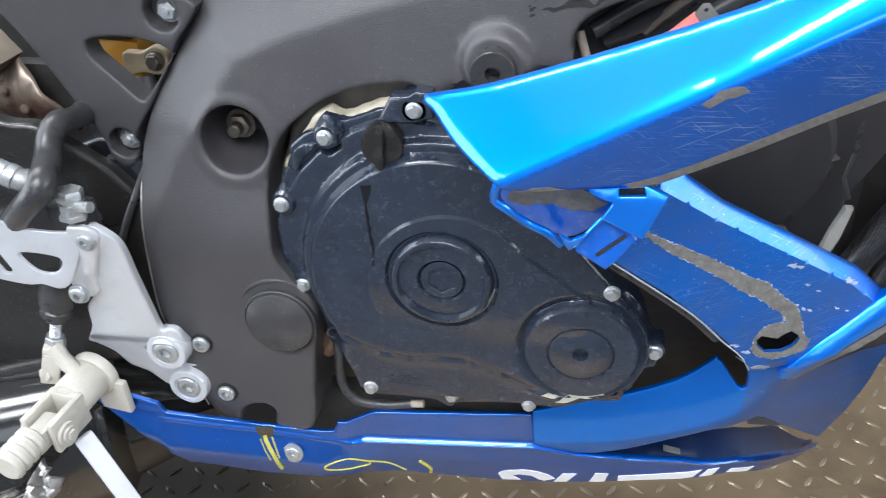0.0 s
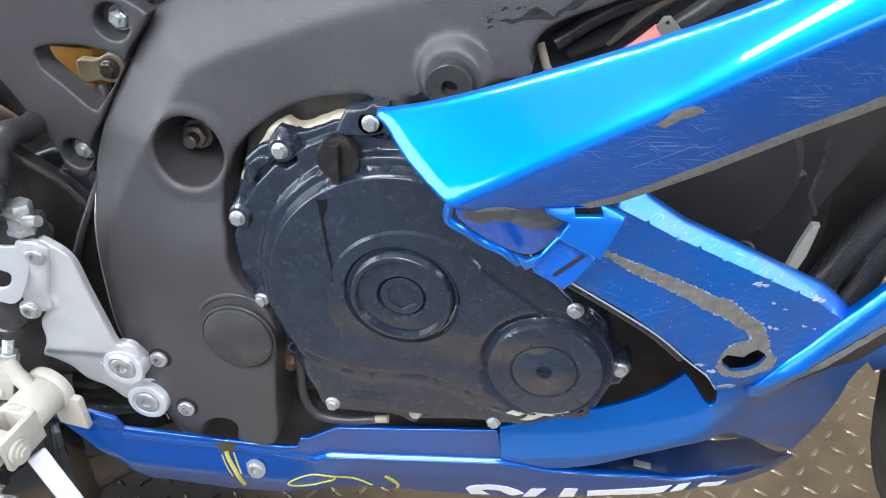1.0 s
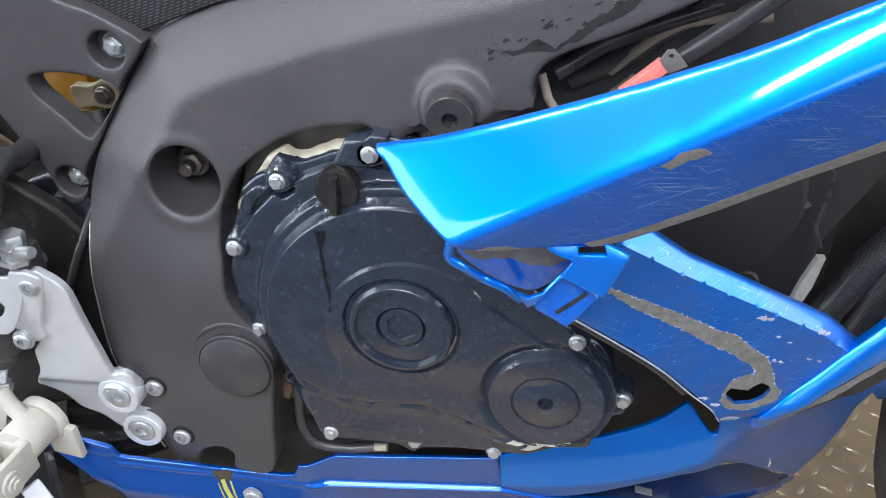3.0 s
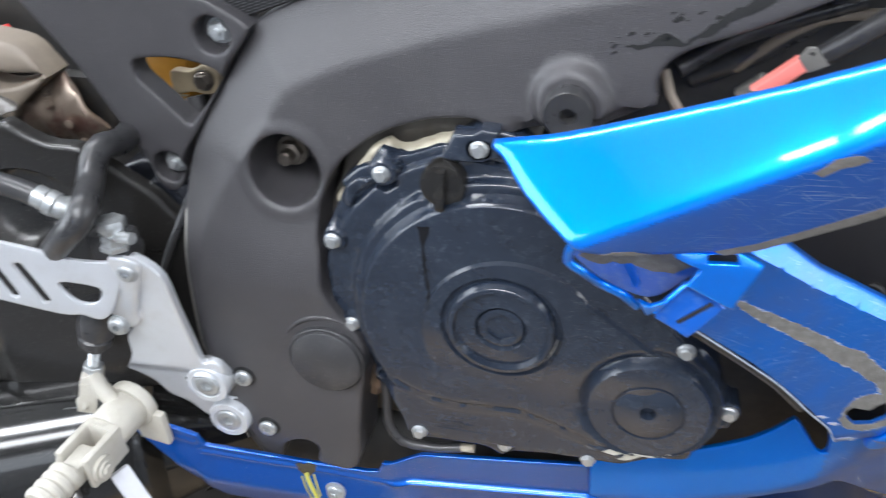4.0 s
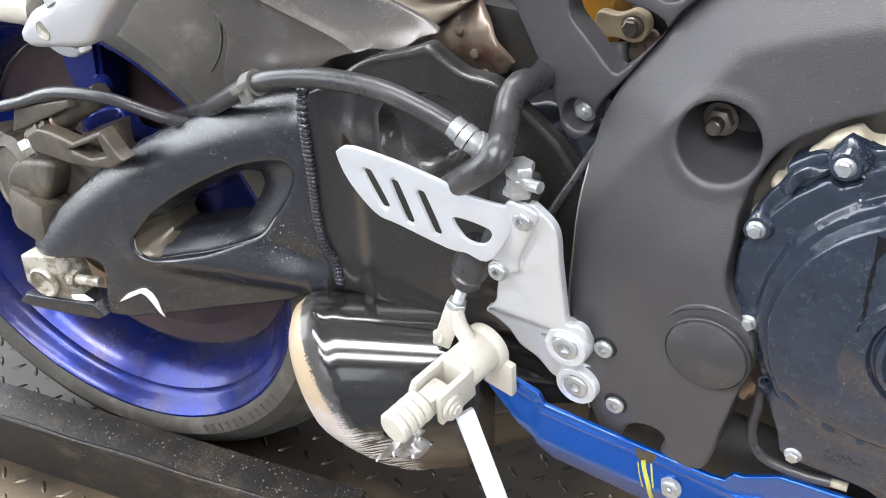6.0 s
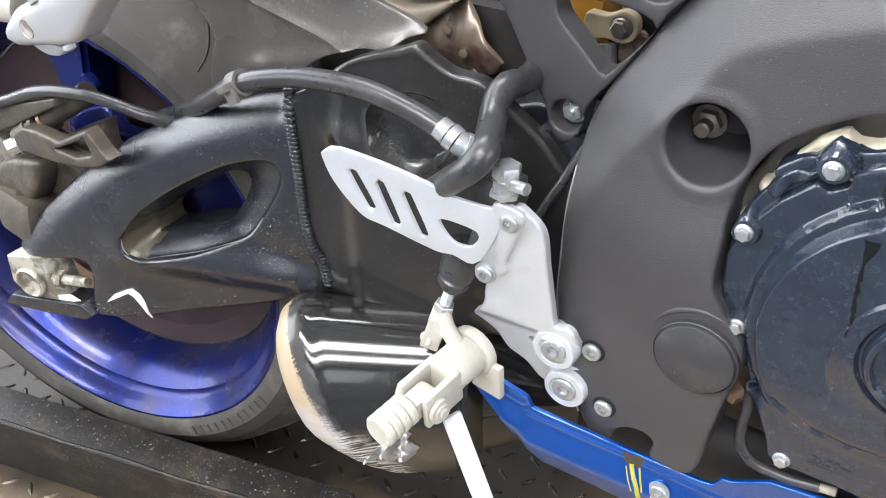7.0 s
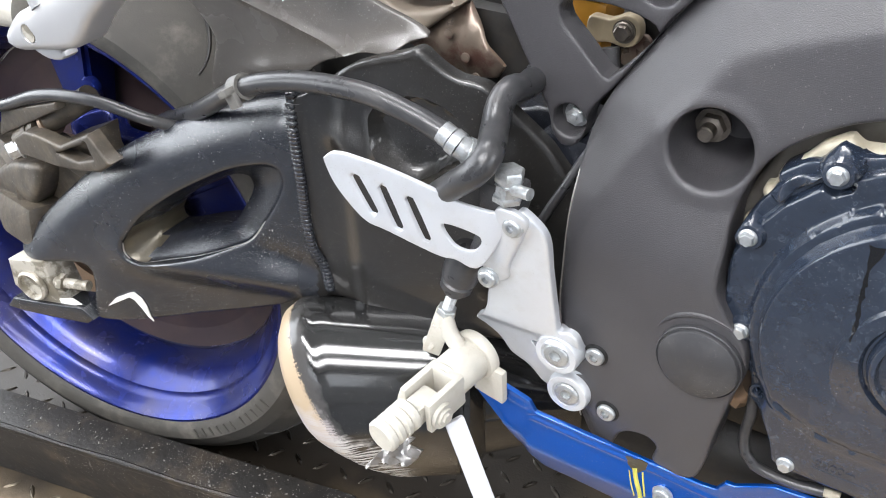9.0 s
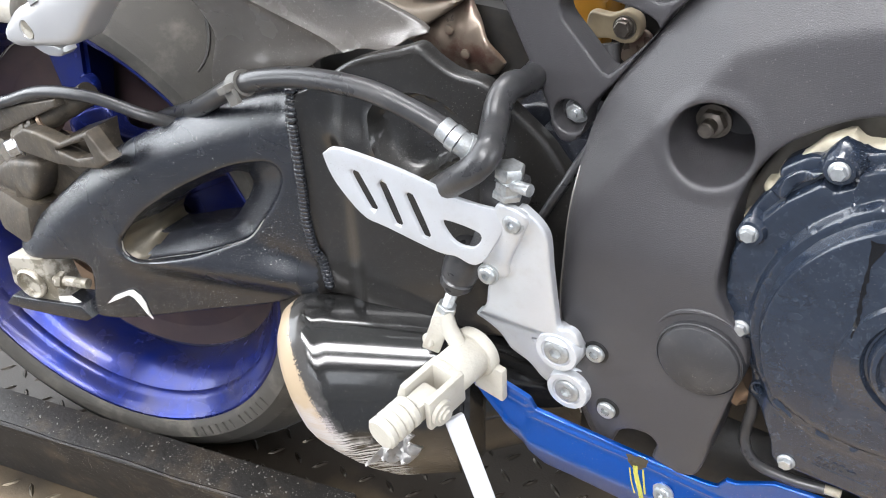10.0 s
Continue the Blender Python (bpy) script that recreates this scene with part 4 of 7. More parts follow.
def wing_offset(off):
    p = straight_pts(WING_TOP, False, 0.004)
    t = np.gradient(p, axis=0)
    return p + off * np.c_[t[:, 1], -t[:, 0]] / np.linalg.norm(t, axis=1)[:, None]


WING = [(0.128, 0.492), (0.15, 0.525), (0.158, 0.522), (0.189, 0.496), (0.248, 0.456), (0.292, 0.426), (0.322, 0.397), (0.323, 0.384), (0.343, 0.35), (0.34, 0.33), (0.34, 0.314), (0.344, 0.285), (0.3455, 0.263), (0.3465, 0.215), (0.341, 0.15), (0.299, 0.198), (0.266, 0.2385), (0.258, 0.246), (0.246, 0.2435), (0.235, 0.2415), (0.217, 0.2365), (0.186, 0.221), (0.154, 0.203), (0.13, 0.194), (0.11, 0.19), (0.08, 0.199), (0.0715, 0.204), (0.07, 0.242), (0.103, 0.255), (0.131, 0.266), (0.152, 0.273), (0.171, 0.282), (0.187, 0.291), (0.201, 0.302), (0.215, 0.317), (0.219, 0.314), (0.224, 0.307), (0.2295, 0.299), (0.234, 0.2935), (0.2375, 0.2925), (0.24, 0.296), (0.24, 0.306), (0.2365, 0.32), (0.2325, 0.335), (0.228, 0.35), (0.22, 0.369), (0.204, 0.388), (0.184, 0.411), (0.162, 0.434), (0.124, 0.468), (0.12, 0.481)]
HOLE = [(0.229, 0.377), (0.228, 0.383), (0.231, 0.386), (0.243, 0.381), (0.247, 0.384), (0.252, 0.386), (0.258, 0.381), (0.26, 0.376), (0.256, 0.37), (0.248, 0.367), (0.236, 0.369)]
lower_fairing = relief("lower_fairing", WING, wing_y, [M_WORN, M_BLUEI], bike, smooth=False, holes=[HOLE], loops=[wing_offset(o) for o in (0.0055, 0.0088, 0.0095, 0.0102, 0.013)] + [[(x, z + k) for x, z in zip(np.linspace(0.07, 0.262, 90), np.interp(np.linspace(0.07, 0.262, 90), SILL_X, SILL_Z))] for k in (-0.004, -0.002, 0.0, 0.002, 0.004)], step=0.004, edge=0.0015, thick=0.004, label="worn blue lower side fairing with a broken hole", hole_edge=0.0006, sharp=34)
for f in lower_fairing.data.polygons:
    c = f.center
    if c.z < 0.325 and c.x < 0.24 and c.z > float(np.interp(c.x, SILL_X, SILL_Z)) - 0.002:
        f.material_index = 1


CREASE_X = [-0.31, -0.297, -0.256, -0.251, -0.211, -0.164, -0.116, -0.092, -0.077, -0.057, 0.07, 0.11, 0.155, 0.205, 0.259, 0.311, 0.351, 0.372]
CREASE_Z = [0.272, 0.266, 0.248, 0.238, 0.23, 0.222, 0.211, 0.205, 0.21, 0.208, 0.199, 0.189, 0.183, 0.179, 0.163, 0.128, 0.088, 0.062]


def belly_top(x):
    return 0.565 + 0.17 * x + 4.6 * np.maximum(0, x - 0.2) ** 2


def belly_y(x, z):
    d = np.interp(x, CREASE_X, CREASE_Z) - z
    k = np.interp(x, [-0.12, -0.06], [-0.38, 0.25])
    keel = 0.026
    step_in = 0.004 * sm(-0.098, -0.08, x - 0.3 * (d - 0.01))
    return belly_top(x) + k * bend(d, 0.004) + (0.35 - k) * bend(d - keel, 0.004) - 0.15 * np.maximum(0, -d) - step_in * sm(-0.004, 0.002, d) - 0.0017 * np.exp(-((d - 0.0006) / 0.0018) ** 2)


BELLY = [(-0.303, 0.277), (-0.297, 0.274), (-0.254, 0.255), (-0.249, 0.244), (-0.196, 0.234), (-0.163, 0.227), (-0.115, 0.219), (-0.105, 0.2195), (-0.099, 0.232), (-0.092, 0.2315), (-0.066, 0.245), (-0.021, 0.243), (0.069, 0.24), (0.075, 0.202), (0.11, 0.19), (0.155, 0.184), (0.205, 0.18), (0.259, 0.164), (0.286, 0.147), (0.311, 0.129), (0.34, 0.099), (0.372, 0.062), (0.357, 0.072), (0.318, 0.104), (0.285, 0.124), (0.258, 0.144), (0.232, 0.148), (0.181, 0.144), (0.13, 0.138), (0.077, 0.132), (0.04, 0.136), (-0.043, 0.152), (-0.121, 0.162), (-0.17, 0.165), (-0.216, 0.178), (-0.239, 0.182), (-0.262, 0.21), (-0.276, 0.233), (-0.305, 0.262)]
BELLY_XS = np.linspace(-0.3, 0.36, 200)
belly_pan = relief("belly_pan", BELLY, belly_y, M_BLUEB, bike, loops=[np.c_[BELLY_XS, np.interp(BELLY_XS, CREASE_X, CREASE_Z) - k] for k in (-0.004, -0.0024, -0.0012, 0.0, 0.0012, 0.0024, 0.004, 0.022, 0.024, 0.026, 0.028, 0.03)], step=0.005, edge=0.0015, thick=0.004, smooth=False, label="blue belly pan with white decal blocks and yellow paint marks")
M_SMOKE = mat("grey_tinted_plastic", (0.16, 0.17, 0.18), 0.4, vary=0.3, scale=60, bump=0.2, dust=0.4, dust_colour=(0.3, 0.28, 0.25))


# Near-black blue that puts the shade under the fairing into the tray.
M_TRAY_SHADE = mat("shaded_tray_blue", (0.004, 0.02, 0.09), 0.35, vary=0.25, scale=40, bump=0.1, coat=0.3, dust=0.3, dust_colour=(0.05, 0.06, 0.09), dust_scale=40, specks=0.3)


def pan_tray():
    """The tray inside the belly pan's front lip."""
    verts, faces = [], []
    xs = np.linspace(0.072, 0.366, 40)
    for x in xs:
        y, z = float(belly_top(x)), float(np.interp(x, CREASE_X, CREASE_Z))
        back = 0.008 + 0.034 * float(sm(0.08, 0.2, x)) * float(sm(0.36, 0.3, x))
        for f, drop in ((0.0, 0.001), (0.12, 0.006), (0.5, 0.008), (1.0, 0.004)):
            verts.append((x, y + 0.002 + back * f, z - drop))
    for k in range(len(xs) - 1):
        for i in range(3):
            faces.append((4 * k + i, 4 * k + 4 + i, 4 * k + 5 + i, 4 * k + 1 + i))
    bm = bm_from(verts, faces)
    bmesh.ops.solidify(bm, geom=bm.faces[:], thickness=0.002)
    return bm


part("pan_tray", pan_tray(), M_TRAY_SHADE, belly_pan, "blue inner tray of the belly pan, shade in its colour")
part("tray_label", box(0.016, 0.008, 0.001, 0.0003, Matrix.Translation((0.197, 0.614, 0.1735)) @ Matrix.Rotation(0.2, 4, "Y")), M_SMOKE, belly_pan)
relief("duct_web", [(0.256, 0.243), (0.268, 0.236), (0.3, 0.198), (0.325, 0.168), (0.31, 0.155), (0.27, 0.172), (0.262, 0.2)], lambda x, z: wing_flat(x, z) + 0.02 + 0.1 * (0.33 - x), M_SMOKE, lower_fairing, step=0.006, edge=0.001, thick=0.003, smooth=False, label="grey inner web of the fairing duct")

# ---- rear end ----
SWING = [(-0.811, 0.255), (-0.772, 0.294), (-0.725, 0.336), (-0.676, 0.375), (-0.62, 0.409), (-0.566, 0.434), (-0.512, 0.455), (-0.468, 0.469), (-0.442, 0.486), (-0.414, 0.505), (-0.379, 0.517), (-0.365, 0.522), (-0.355, 0.514), (-0.339, 0.504), (-0.319, 0.5), (-0.304, 0.487), (-0.275, 0.46), (-0.25, 0.431), (-0.19, 0.40), (-0.18, 0.3), (-0.222, 0.272), (-0.296, 0.267), (-0.345, 0.264), (-0.395, 0.267), (-0.446, 0.274), (-0.485, 0.267), (-0.516, 0.246), (-0.585, 0.22), (-0.653, 0.198), (-0.709, 0.185), (-0.723, 0.193), (-0.714, 0.253), (-0.776, 0.246)]
SWHOLE = [(-0.664, 0.293), (-0.665, 0.281), (-0.659, 0.274), (-0.647, 0.273), (-0.612, 0.285), (-0.581, 0.296), (-0.55, 0.311), (-0.525, 0.326), (-0.508, 0.349), (-0.492, 0.375), (-0.485, 0.394), (-0.489, 0.404), (-0.501, 0.406), (-0.533, 0.396), (-0.569, 0.376), (-0.601, 0.355), (-0.634, 0.329), (-0.653, 0.308)]
SWTHRU = [(-0.645, 0.305), (-0.64, 0.294), (-0.601, 0.307), (-0.566, 0.32), (-0.548, 0.343), (-0.537, 0.363), (-0.538, 0.375), (-0.548, 0.376), (-0.565, 0.369), (-0.591, 0.353), (-0.615, 0.336), (-0.636, 0.319)]
POCKET = curve_pts([(-0.402, 0.468), (-0.402, 0.452), (-0.397, 0.438), (-0.386, 0.425), (-0.372, 0.418), (-0.36, 0.421), (-0.343, 0.435), (-0.331, 0.446), (-0.335, 0.47), (-0.36, 0.485), (-0.39, 0.482)], True, 0.004)
SWING_TOP = curve_pts(SWING[:9], False, 0.01)


def swing_y(x, z):
    y = 0.514 + 0.27 * (x + 0.469)
    q = np.c_[x, z]
    e = away(SWING_TOP, q, False)
    # pressed dimple in the front box
    pocket = np.maximum(sm(0.0, 0.006, away(POCKET, q)) * inside(POCKET, q), 0)
    groove = np.exp(-(away(POCKET[:int(len(POCKET) * 0.55)], q, False) / 0.0035) ** 2)
    swell = 0.85 * np.exp(-((z - 0.452 + 0.3 * (x + 0.467)) / 0.017) ** 2) * sm(-0.466, -0.42, x) * sm(-0.34, -0.39, x)
    y = y - 0.009 * swell + 0.009 * pocket - 0.0035 * groove + 0.006 * sm(0.0, 0.004, x + 0.466) * (1 - sm(-0.44, -0.42, x))
    y = y + 0.022 * sm(-0.46, -0.485, x) * np.maximum(0, 1 - e / 0.034) ** 2
    # swelling of the lower beam below the opening, hollow beside it
    along_beam = z - (0.283 + 0.05 * (x + 0.534))
    beam = sm(-0.7, -0.6, x) * sm(-0.462, -0.5, x)
    y = y - 0.012 * beam * np.exp(-(along_beam / 0.02) ** 2) + 0.01 * beam * sm(0.02, -0.03, along_beam)
    y = y + 0.005 * np.exp(-((z - 0.31 + 0.25 * (x + 0.5)) / 0.012) ** 2) * sm(-0.53, -0.49, x) * sm(-0.455, -0.475, x)
    return y


swingarm = relief("swingarm", SWING, swing_y, [M_SWING, M_SWINGF], bike, holes=[SWHOLE], loops=[POCKET], step=0.0048, edge=0.004, thick=0.012, hole_edge=0.003, label="satin black swingarm with a tapered opening and weld seam")

for f in swingarm.data.polygons:
    f.material_index = 1 if f.center.x > -0.4665 else 0


def along(pts, n):
    q = curve_pts(pts, False, 0.003)
    s = np.r_[0, np.cumsum(np.linalg.norm(np.diff(q, axis=0), axis=1))]
    return np.c_[np.interp(np.linspace(0, s[-1], n), s, q[:, 0]), np.interp(np.linspace(0, s[-1], n), s, q[:, 1])]


def opening():
    a = np.r_[along(SWHOLE[:13], 50), along(SWHOLE[12:] + SWHOLE[:1], 40)[1:-1]]
    b = np.r_[along(SWTHRU[:7], 50), along(SWTHRU[6:] + SWTHRU[:1], 40)[1:-1]]
    base = lambda q: 0.514 + 0.27 * (q[:, 0] + 0.469)
    rows = []
    for s, dy in ((0.0, 0.003), (0.04, 0.005), (0.15, 0.0075), (0.5, 0.0155), (0.93, 0.025), (1.0, 0.029), (1.0, 0.06)):
        q = a + (b - a) * s
        rows.append(np.c_[q[:, 0], base(q) + dy, q[:, 1]])
    n = len(a)
    faces = [(k * n + i, k * n + (i + 1) % n, (k + 1) * n + (i + 1) % n, (k + 1) * n + i) for k in range(len(rows) - 1) for i in range(n)]
    return bm_from([tuple(v) for r in rows for v in r], faces)


wall_in = part("opening_wall", opening(), [M_SWING, M_BARED], swingarm, "tapered black wall of the opening, worn to metal at one end")
for f in wall_in.data.polygons:
    f.material_index = 1 if f.center.x + 0.4 * math.sin(f.center.z * 300) * 0.01 < -0.64 and f.center.z < 0.315 else 0
lip = along(SWHOLE[:9], 60)
# Worn metal bead that also paints in the lip's lit edge.
part("lit_worn_lip", tube([(x, 0.5158 + 0.27 * (x + 0.469), z - 0.0012) for x, z in lip], 0.0014, 8, 0.003, lambda t: 0.35 + 0.65 * math.sin(math.pi * t) ** 0.5), M_EDGE, swingarm, "lip worn to bare metal, with its lit edge painted in")

AX = Vector((0.19, -0.98, 0.04)).normalized()
HUBC = Vector((-0.786, 0.4875, 0.233))
WU = Vector((0.982, 0.19, 0)).normalized()
WV = AX.cross(WU)
WM = Matrix.Translation(HUBC) @ Matrix((WU, WV, AX)).transposed().to_4x4()
K = 1.06
rear_wheel = part("rear_wheel", lathe([(r * K, h) for r, h in [(0.236, -0.004), (0.238, 0.0), (0.2365, 0.003), (0.234, 0.003), (0.2315, 0.0), (0.228, -0.008), (0.221, -0.012), (0.216, -0.022), (0.213, -0.04), (0.2145, -0.043), (0.211, -0.047), (0.203, -0.055), (0.198, -0.075), (0.204, -0.095), (0.214, -0.11), (0.228, -0.125), (0.236, -0.14), (0.232, -0.14), (0.222, -0.12), (0.2, -0.1), (0.193, -0.075), (0.2, -0.05), (0.21, -0.03), (0.236, -0.004)]], 120, cap=False), M_RIM, bike, "dusty blue painted alloy rear wheel", m=WM)
tyre = part("tyre", lathe([(0.246, -0.002), (0.254, 0.005), (0.262, 0.009), (0.272, 0.0095), (0.2735, 0.008), (0.286, 0.004), (0.287, 0.0025), (0.303, -0.012), (0.316, -0.038), (0.3215, -0.068), (0.316, -0.098), (0.303, -0.122), (0.286, -0.142), (0.262, -0.152), (0.246, -0.138)], 120, cap=False), M_TYRE, rear_wheel, "dusty worn black rear tyre", m=WM)
M_DISC = mat("brake_disc_steel", (0.3, 0.22, 0.16), 0.38, metal=0.8, vary=0.3, scale=60, bump=0.1)
part("brake_disc", lathe([(0.07, 0.0), (0.07, 0.005), (0.116, 0.005), (0.1165, 0.0025), (0.116, 0.0)], 72), M_DISC, rear_wheel, "brown tarnished rear brake disc", m=WM @ Matrix.Translation((0, 0, -0.028)))
for k in (88, 156, 20):
    a = radians(k)
    sp = bm_from([(0.04, -0.03, -0.05), (0.04, 0.03, -0.05), (0.13, 0.016, -0.045), (0.13, -0.016, -0.045), (0.218, 0.030, -0.04), (0.218, -0.030, -0.04), (0.04, -0.03, -0.085), (0.04, 0.03, -0.085), (0.13, 0.014, -0.085), (0.13, -0.014, -0.085), (0.218, 0.027, -0.09), (0.218, -0.027, -0.09)],
                                [(0, 3, 2, 1), (3, 5, 4, 2), (6, 7, 8, 9), (9, 8, 10, 11), (1, 2, 8, 7), (2, 4, 10, 8), (0, 6, 9, 3), (3, 9, 11, 5), (4, 5, 11, 10), (0, 1, 7, 6)])
    bmesh.ops.bevel(sp, geom=sp.edges[:], offset=0.005, segments=2, affect="EDGES")
    part("spoke", sp, M_RIM, rear_wheel, m=WM @ Matrix.Rotation(a, 4, "Z"))
# Added disc across the rim, standing for the wheel's dark far inside.
part("carrier_backing_disc", lathe([(0.2055, -0.092), (0.2055, -0.086), (0.15, -0.1), (0.1, -0.11), (0.0005, -0.11)], 60), M_INNER, rear_wheel, "dark disc for sprocket and carrier, added to close the wheel", m=WM)
TYRE_P = np.array([(0.286, 0.004), (0.303, -0.012), (0.316, -0.038), (0.3215, -0.068)])
# Tread grooves are dark strips on the rubber, their shade in the colour.
for a0 in range(0, 360, 24):
    g = []
    for t in np.linspace(0, 1, 7):
        s = 0.5 + t * 2.4
        i = min(2, int(s))
        r, h = TYRE_P[i] + (TYRE_P[i + 1] - TYRE_P[i]) * (s - i)
        a = radians(a0 + 14 * t * t)
        g.append((r * math.cos(a), r * math.sin(a), h))
    part("groove_shade", tube(g, 0.0022, 6, 0.006, lambda t: 0.4 + 0.6 * math.sin(math.pi * t)), M_DARK, rear_wheel, m=WM)
marking = None
for k in range(11):
    a = radians(-66 + 2.9 * k + (1.5 if k > 5 else 0))
    m = WM @ Matrix.Rotation(a, 4, "Z") @ Matrix.Translation((0.2635, 0, 0.0092))
    marking = again(marking, m) if marking else part("sidewall_mark", box(0.012, 0.0035 + 0.003 * (k % 2), 0.0014, 0.0003), M_TYRE, tyre, "raised rubber mark", m=m)
part("hub", lathe([(0.055, -0.11), (0.055, -0.03), (0.045, -0.022), (0.03, -0.02), (0.03, 0.0), (0.0005, 0.0)], 40), M_RIM, rear_wheel, m=WM)
part("disc_bolt", lathe([(0.011, 0), (0.011, 0.005), (0.009, 0.008), (0.0005, 0.0085)], 20), M_RIM, rear_wheel, m=axis_m((-0.768, 0.545, 0.397), AX))


def can():
    n, verts, faces = 96, [], []
    c, ax = np.array((-0.39, 0.535, 0.179)), np.array((-0.87, -0.49, 0.0))
    u, v = np.array((0.49, -0.87, 0)), np.array((0, 0, 1.0))
    rows = [(-0.16, 0.03, 0), (-0.075, 0.05, 0), (-0.066, 0.064, 0), (-0.062, 0.0675, 0), (-0.057, 0.0675, 0), (-0.056, 0.0665, 0), (-0.052, 0.0665, 0), (-0.05, 0.068, 0.05)]
    rows += [(-0.05 + 0.09 * k / 14, 0.068 + 0.003 * k / 14, 0.05 + 0.61 * k / 14) for k in range(1, 15)]
    rows += [(0.043, 0.0715, 0.67), (0.048, 0.0715, 0.68), (0.06, 0.069, 0.66), (0.074, 0.062, 0.6), (0.084, 0.052, 0.5), (0.09, 0.038, 0.4), (0.09, 0.032, 0.4), (0.06, 0.03, 0.4)]
    for s, r, sh in rows:
        for i in range(n):
            a = 2 * math.pi * i / n
            low = 1.2 if math.sin(a) < 0 else 1.42
            verts.append(c + ax * (s + sh * (0.097 if math.sin(a) < 0 else 0.055) * math.sin(a)) + r * (math.cos(a) * u + math.sin(a) * low * v))
    for k in range(len(rows) - 1):
        for i in range(n):
            j = (i + 1) % n
            faces.append((k * n + i, k * n + j, (k + 1) * n + j, (k + 1) * n + i))
    faces.append(tuple(range(n)))
    faces.append(tuple((len(rows) - 1) * n + i for i in range(n)))
    return bm_from(verts, faces)


def can_paint():
    """Gloss black worn through to a tan cap, pale where it slid along the ground, with streaks below."""
    m = mat("black_gloss_can", (0.011, 0.011, 0.011), 0.12, vary=0.3, scale=30, bump=0.04, coat=0.4, dust=0.12, dust_colour=(0.09, 0.08, 0.07), dust_scale=60, specks=0.35)
    nt = m.node_tree
    b = nt.nodes["Principled BSDF"]
    co = nt.nodes.new("ShaderNodeTexCoord")

    def dot(way, shift):
        n = nt.nodes.new("ShaderNodeVectorMath")
        n.operation = "DOT_PRODUCT"
        n.inputs[1].default_value = way
        nt.links.new(co.outputs["Object"], n.inputs[0])
        return calc("SUBTRACT", n.outputs["Value"], shift)

    def calc(kind, a, c):
        n = nt.nodes.new("ShaderNodeMath")
        n.operation = kind
        for k, v in enumerate((a, c)):
            if isinstance(v, (int, float)):
                n.inputs[k].default_value = v
            else:
                nt.links.new(v, n.inputs[k])
        return n.outputs[0]

    def cloud(size, detail, vec=None):
        n = nt.nodes.new("ShaderNodeTexNoise")
        n.inputs["Scale"].default_value, n.inputs["Detail"].default_value = size, detail
        nt.links.new(vec if vec is not None else co.outputs["Object"], n.inputs["Vector"])
        return n.outputs[0]

    def rise(v, lo, hi):
        n = nt.nodes.new("ShaderNodeMapRange")
        n.inputs["From Min"].default_value, n.inputs["From Max"].default_value = lo, hi
        nt.links.new(v, n.inputs[0])
        return n.outputs[0]

    def over(base, fac, colour):
        n = nt.nodes.new("ShaderNodeMix")
        n.data_type = "RGBA"
        nt.links.new(fac, n.inputs[0])
        nt.links.new(base, n.inputs[6])
        n.inputs[7].default_value = (*colour, 1)
        return n.outputs[2]

    s = dot((-0.87, -0.49, 0.0), 0.87 * 0.39 - 0.49 * 0.535)  # from the can's middle
    h = dot((0, 0, 1.0), 0.179)
    w = calc("SUBTRACT", s, calc("MULTIPLY", h, 0.48))
    ragged = calc("ADD", w, calc("MULTIPLY", cloud(700, 3), 0.016))
    low = calc("ADD", h, calc("MULTIPLY", cloud(70, 4), 0.04))
    upper = rise(low, 0.004, 0.016)
    tan = calc("MULTIPLY", rise(ragged, 0.0585, 0.0605), upper)
    film = calc("MULTIPLY", rise(calc("ADD", w, calc("MULTIPLY", cloud(90, 4), 0.02)), 0.045, 0.052), 0.35)
    pale = calc("MULTIPLY", calc("MULTIPLY", rise(low, 0.06, 0.04), upper), rise(ragged, 0.05, 0.056))
    grain = nt.nodes.new("ShaderNodeCombineXYZ")
    nt.links.new(calc("MULTIPLY", s, 22), grain.inputs[0])
    nt.links.new(calc("MULTIPLY", calc("ADD", h, calc("MULTIPLY", s, 0.25)), 420), grain.inputs[1])
    lines = cloud(1.0, 3, grain.outputs[0])
    zone = calc("MULTIPLY", rise(low, 0.034, 0.02), rise(calc("ADD", w, calc("MULTIPLY", cloud(60, 3), 0.03)), 0.02, 0.04))
    streak = calc("MULTIPLY", rise(lines, 0.44, 0.54), zone)
    col = b.inputs["Base Color"].links[0].from_socket
    col = over(col, film, (0.12, 0.115, 0.11))
    col = over(col, tan, (0.36, 0.28, 0.19))
    col = over(col, calc("MULTIPLY", pale, rise(lines, 0.2, 0.5)), (0.4, 0.37, 0.37))
    col = over(col, streak, (0.42, 0.41, 0.4))
    nt.links.new(col, b.inputs["Base Color"])
    worn = calc("MAXIMUM", calc("MAXIMUM", tan, streak), film)
    nt.links.new(calc("ADD", calc("MULTIPLY", worn, 0.32), 0.12), b.inputs["Roughness"])
    nt.links.new(calc("SUBTRACT", 0.4, calc("MULTIPLY", worn, 0.4)), b.inputs["Coat Weight"])
    return m


M_CANWORN = can_paint()
silencer = part("silencer", can(), M_CANWORN, bike, "short glossy black silencer with a scraped tan end")


def guard_y(x, z):
    return 0.509 + 0.5 * (x + 0.261)


def bracket_y(x, z):
    return 0.525 - 0.17 * (z - 0.33) + 0.05 * (x + 0.25)


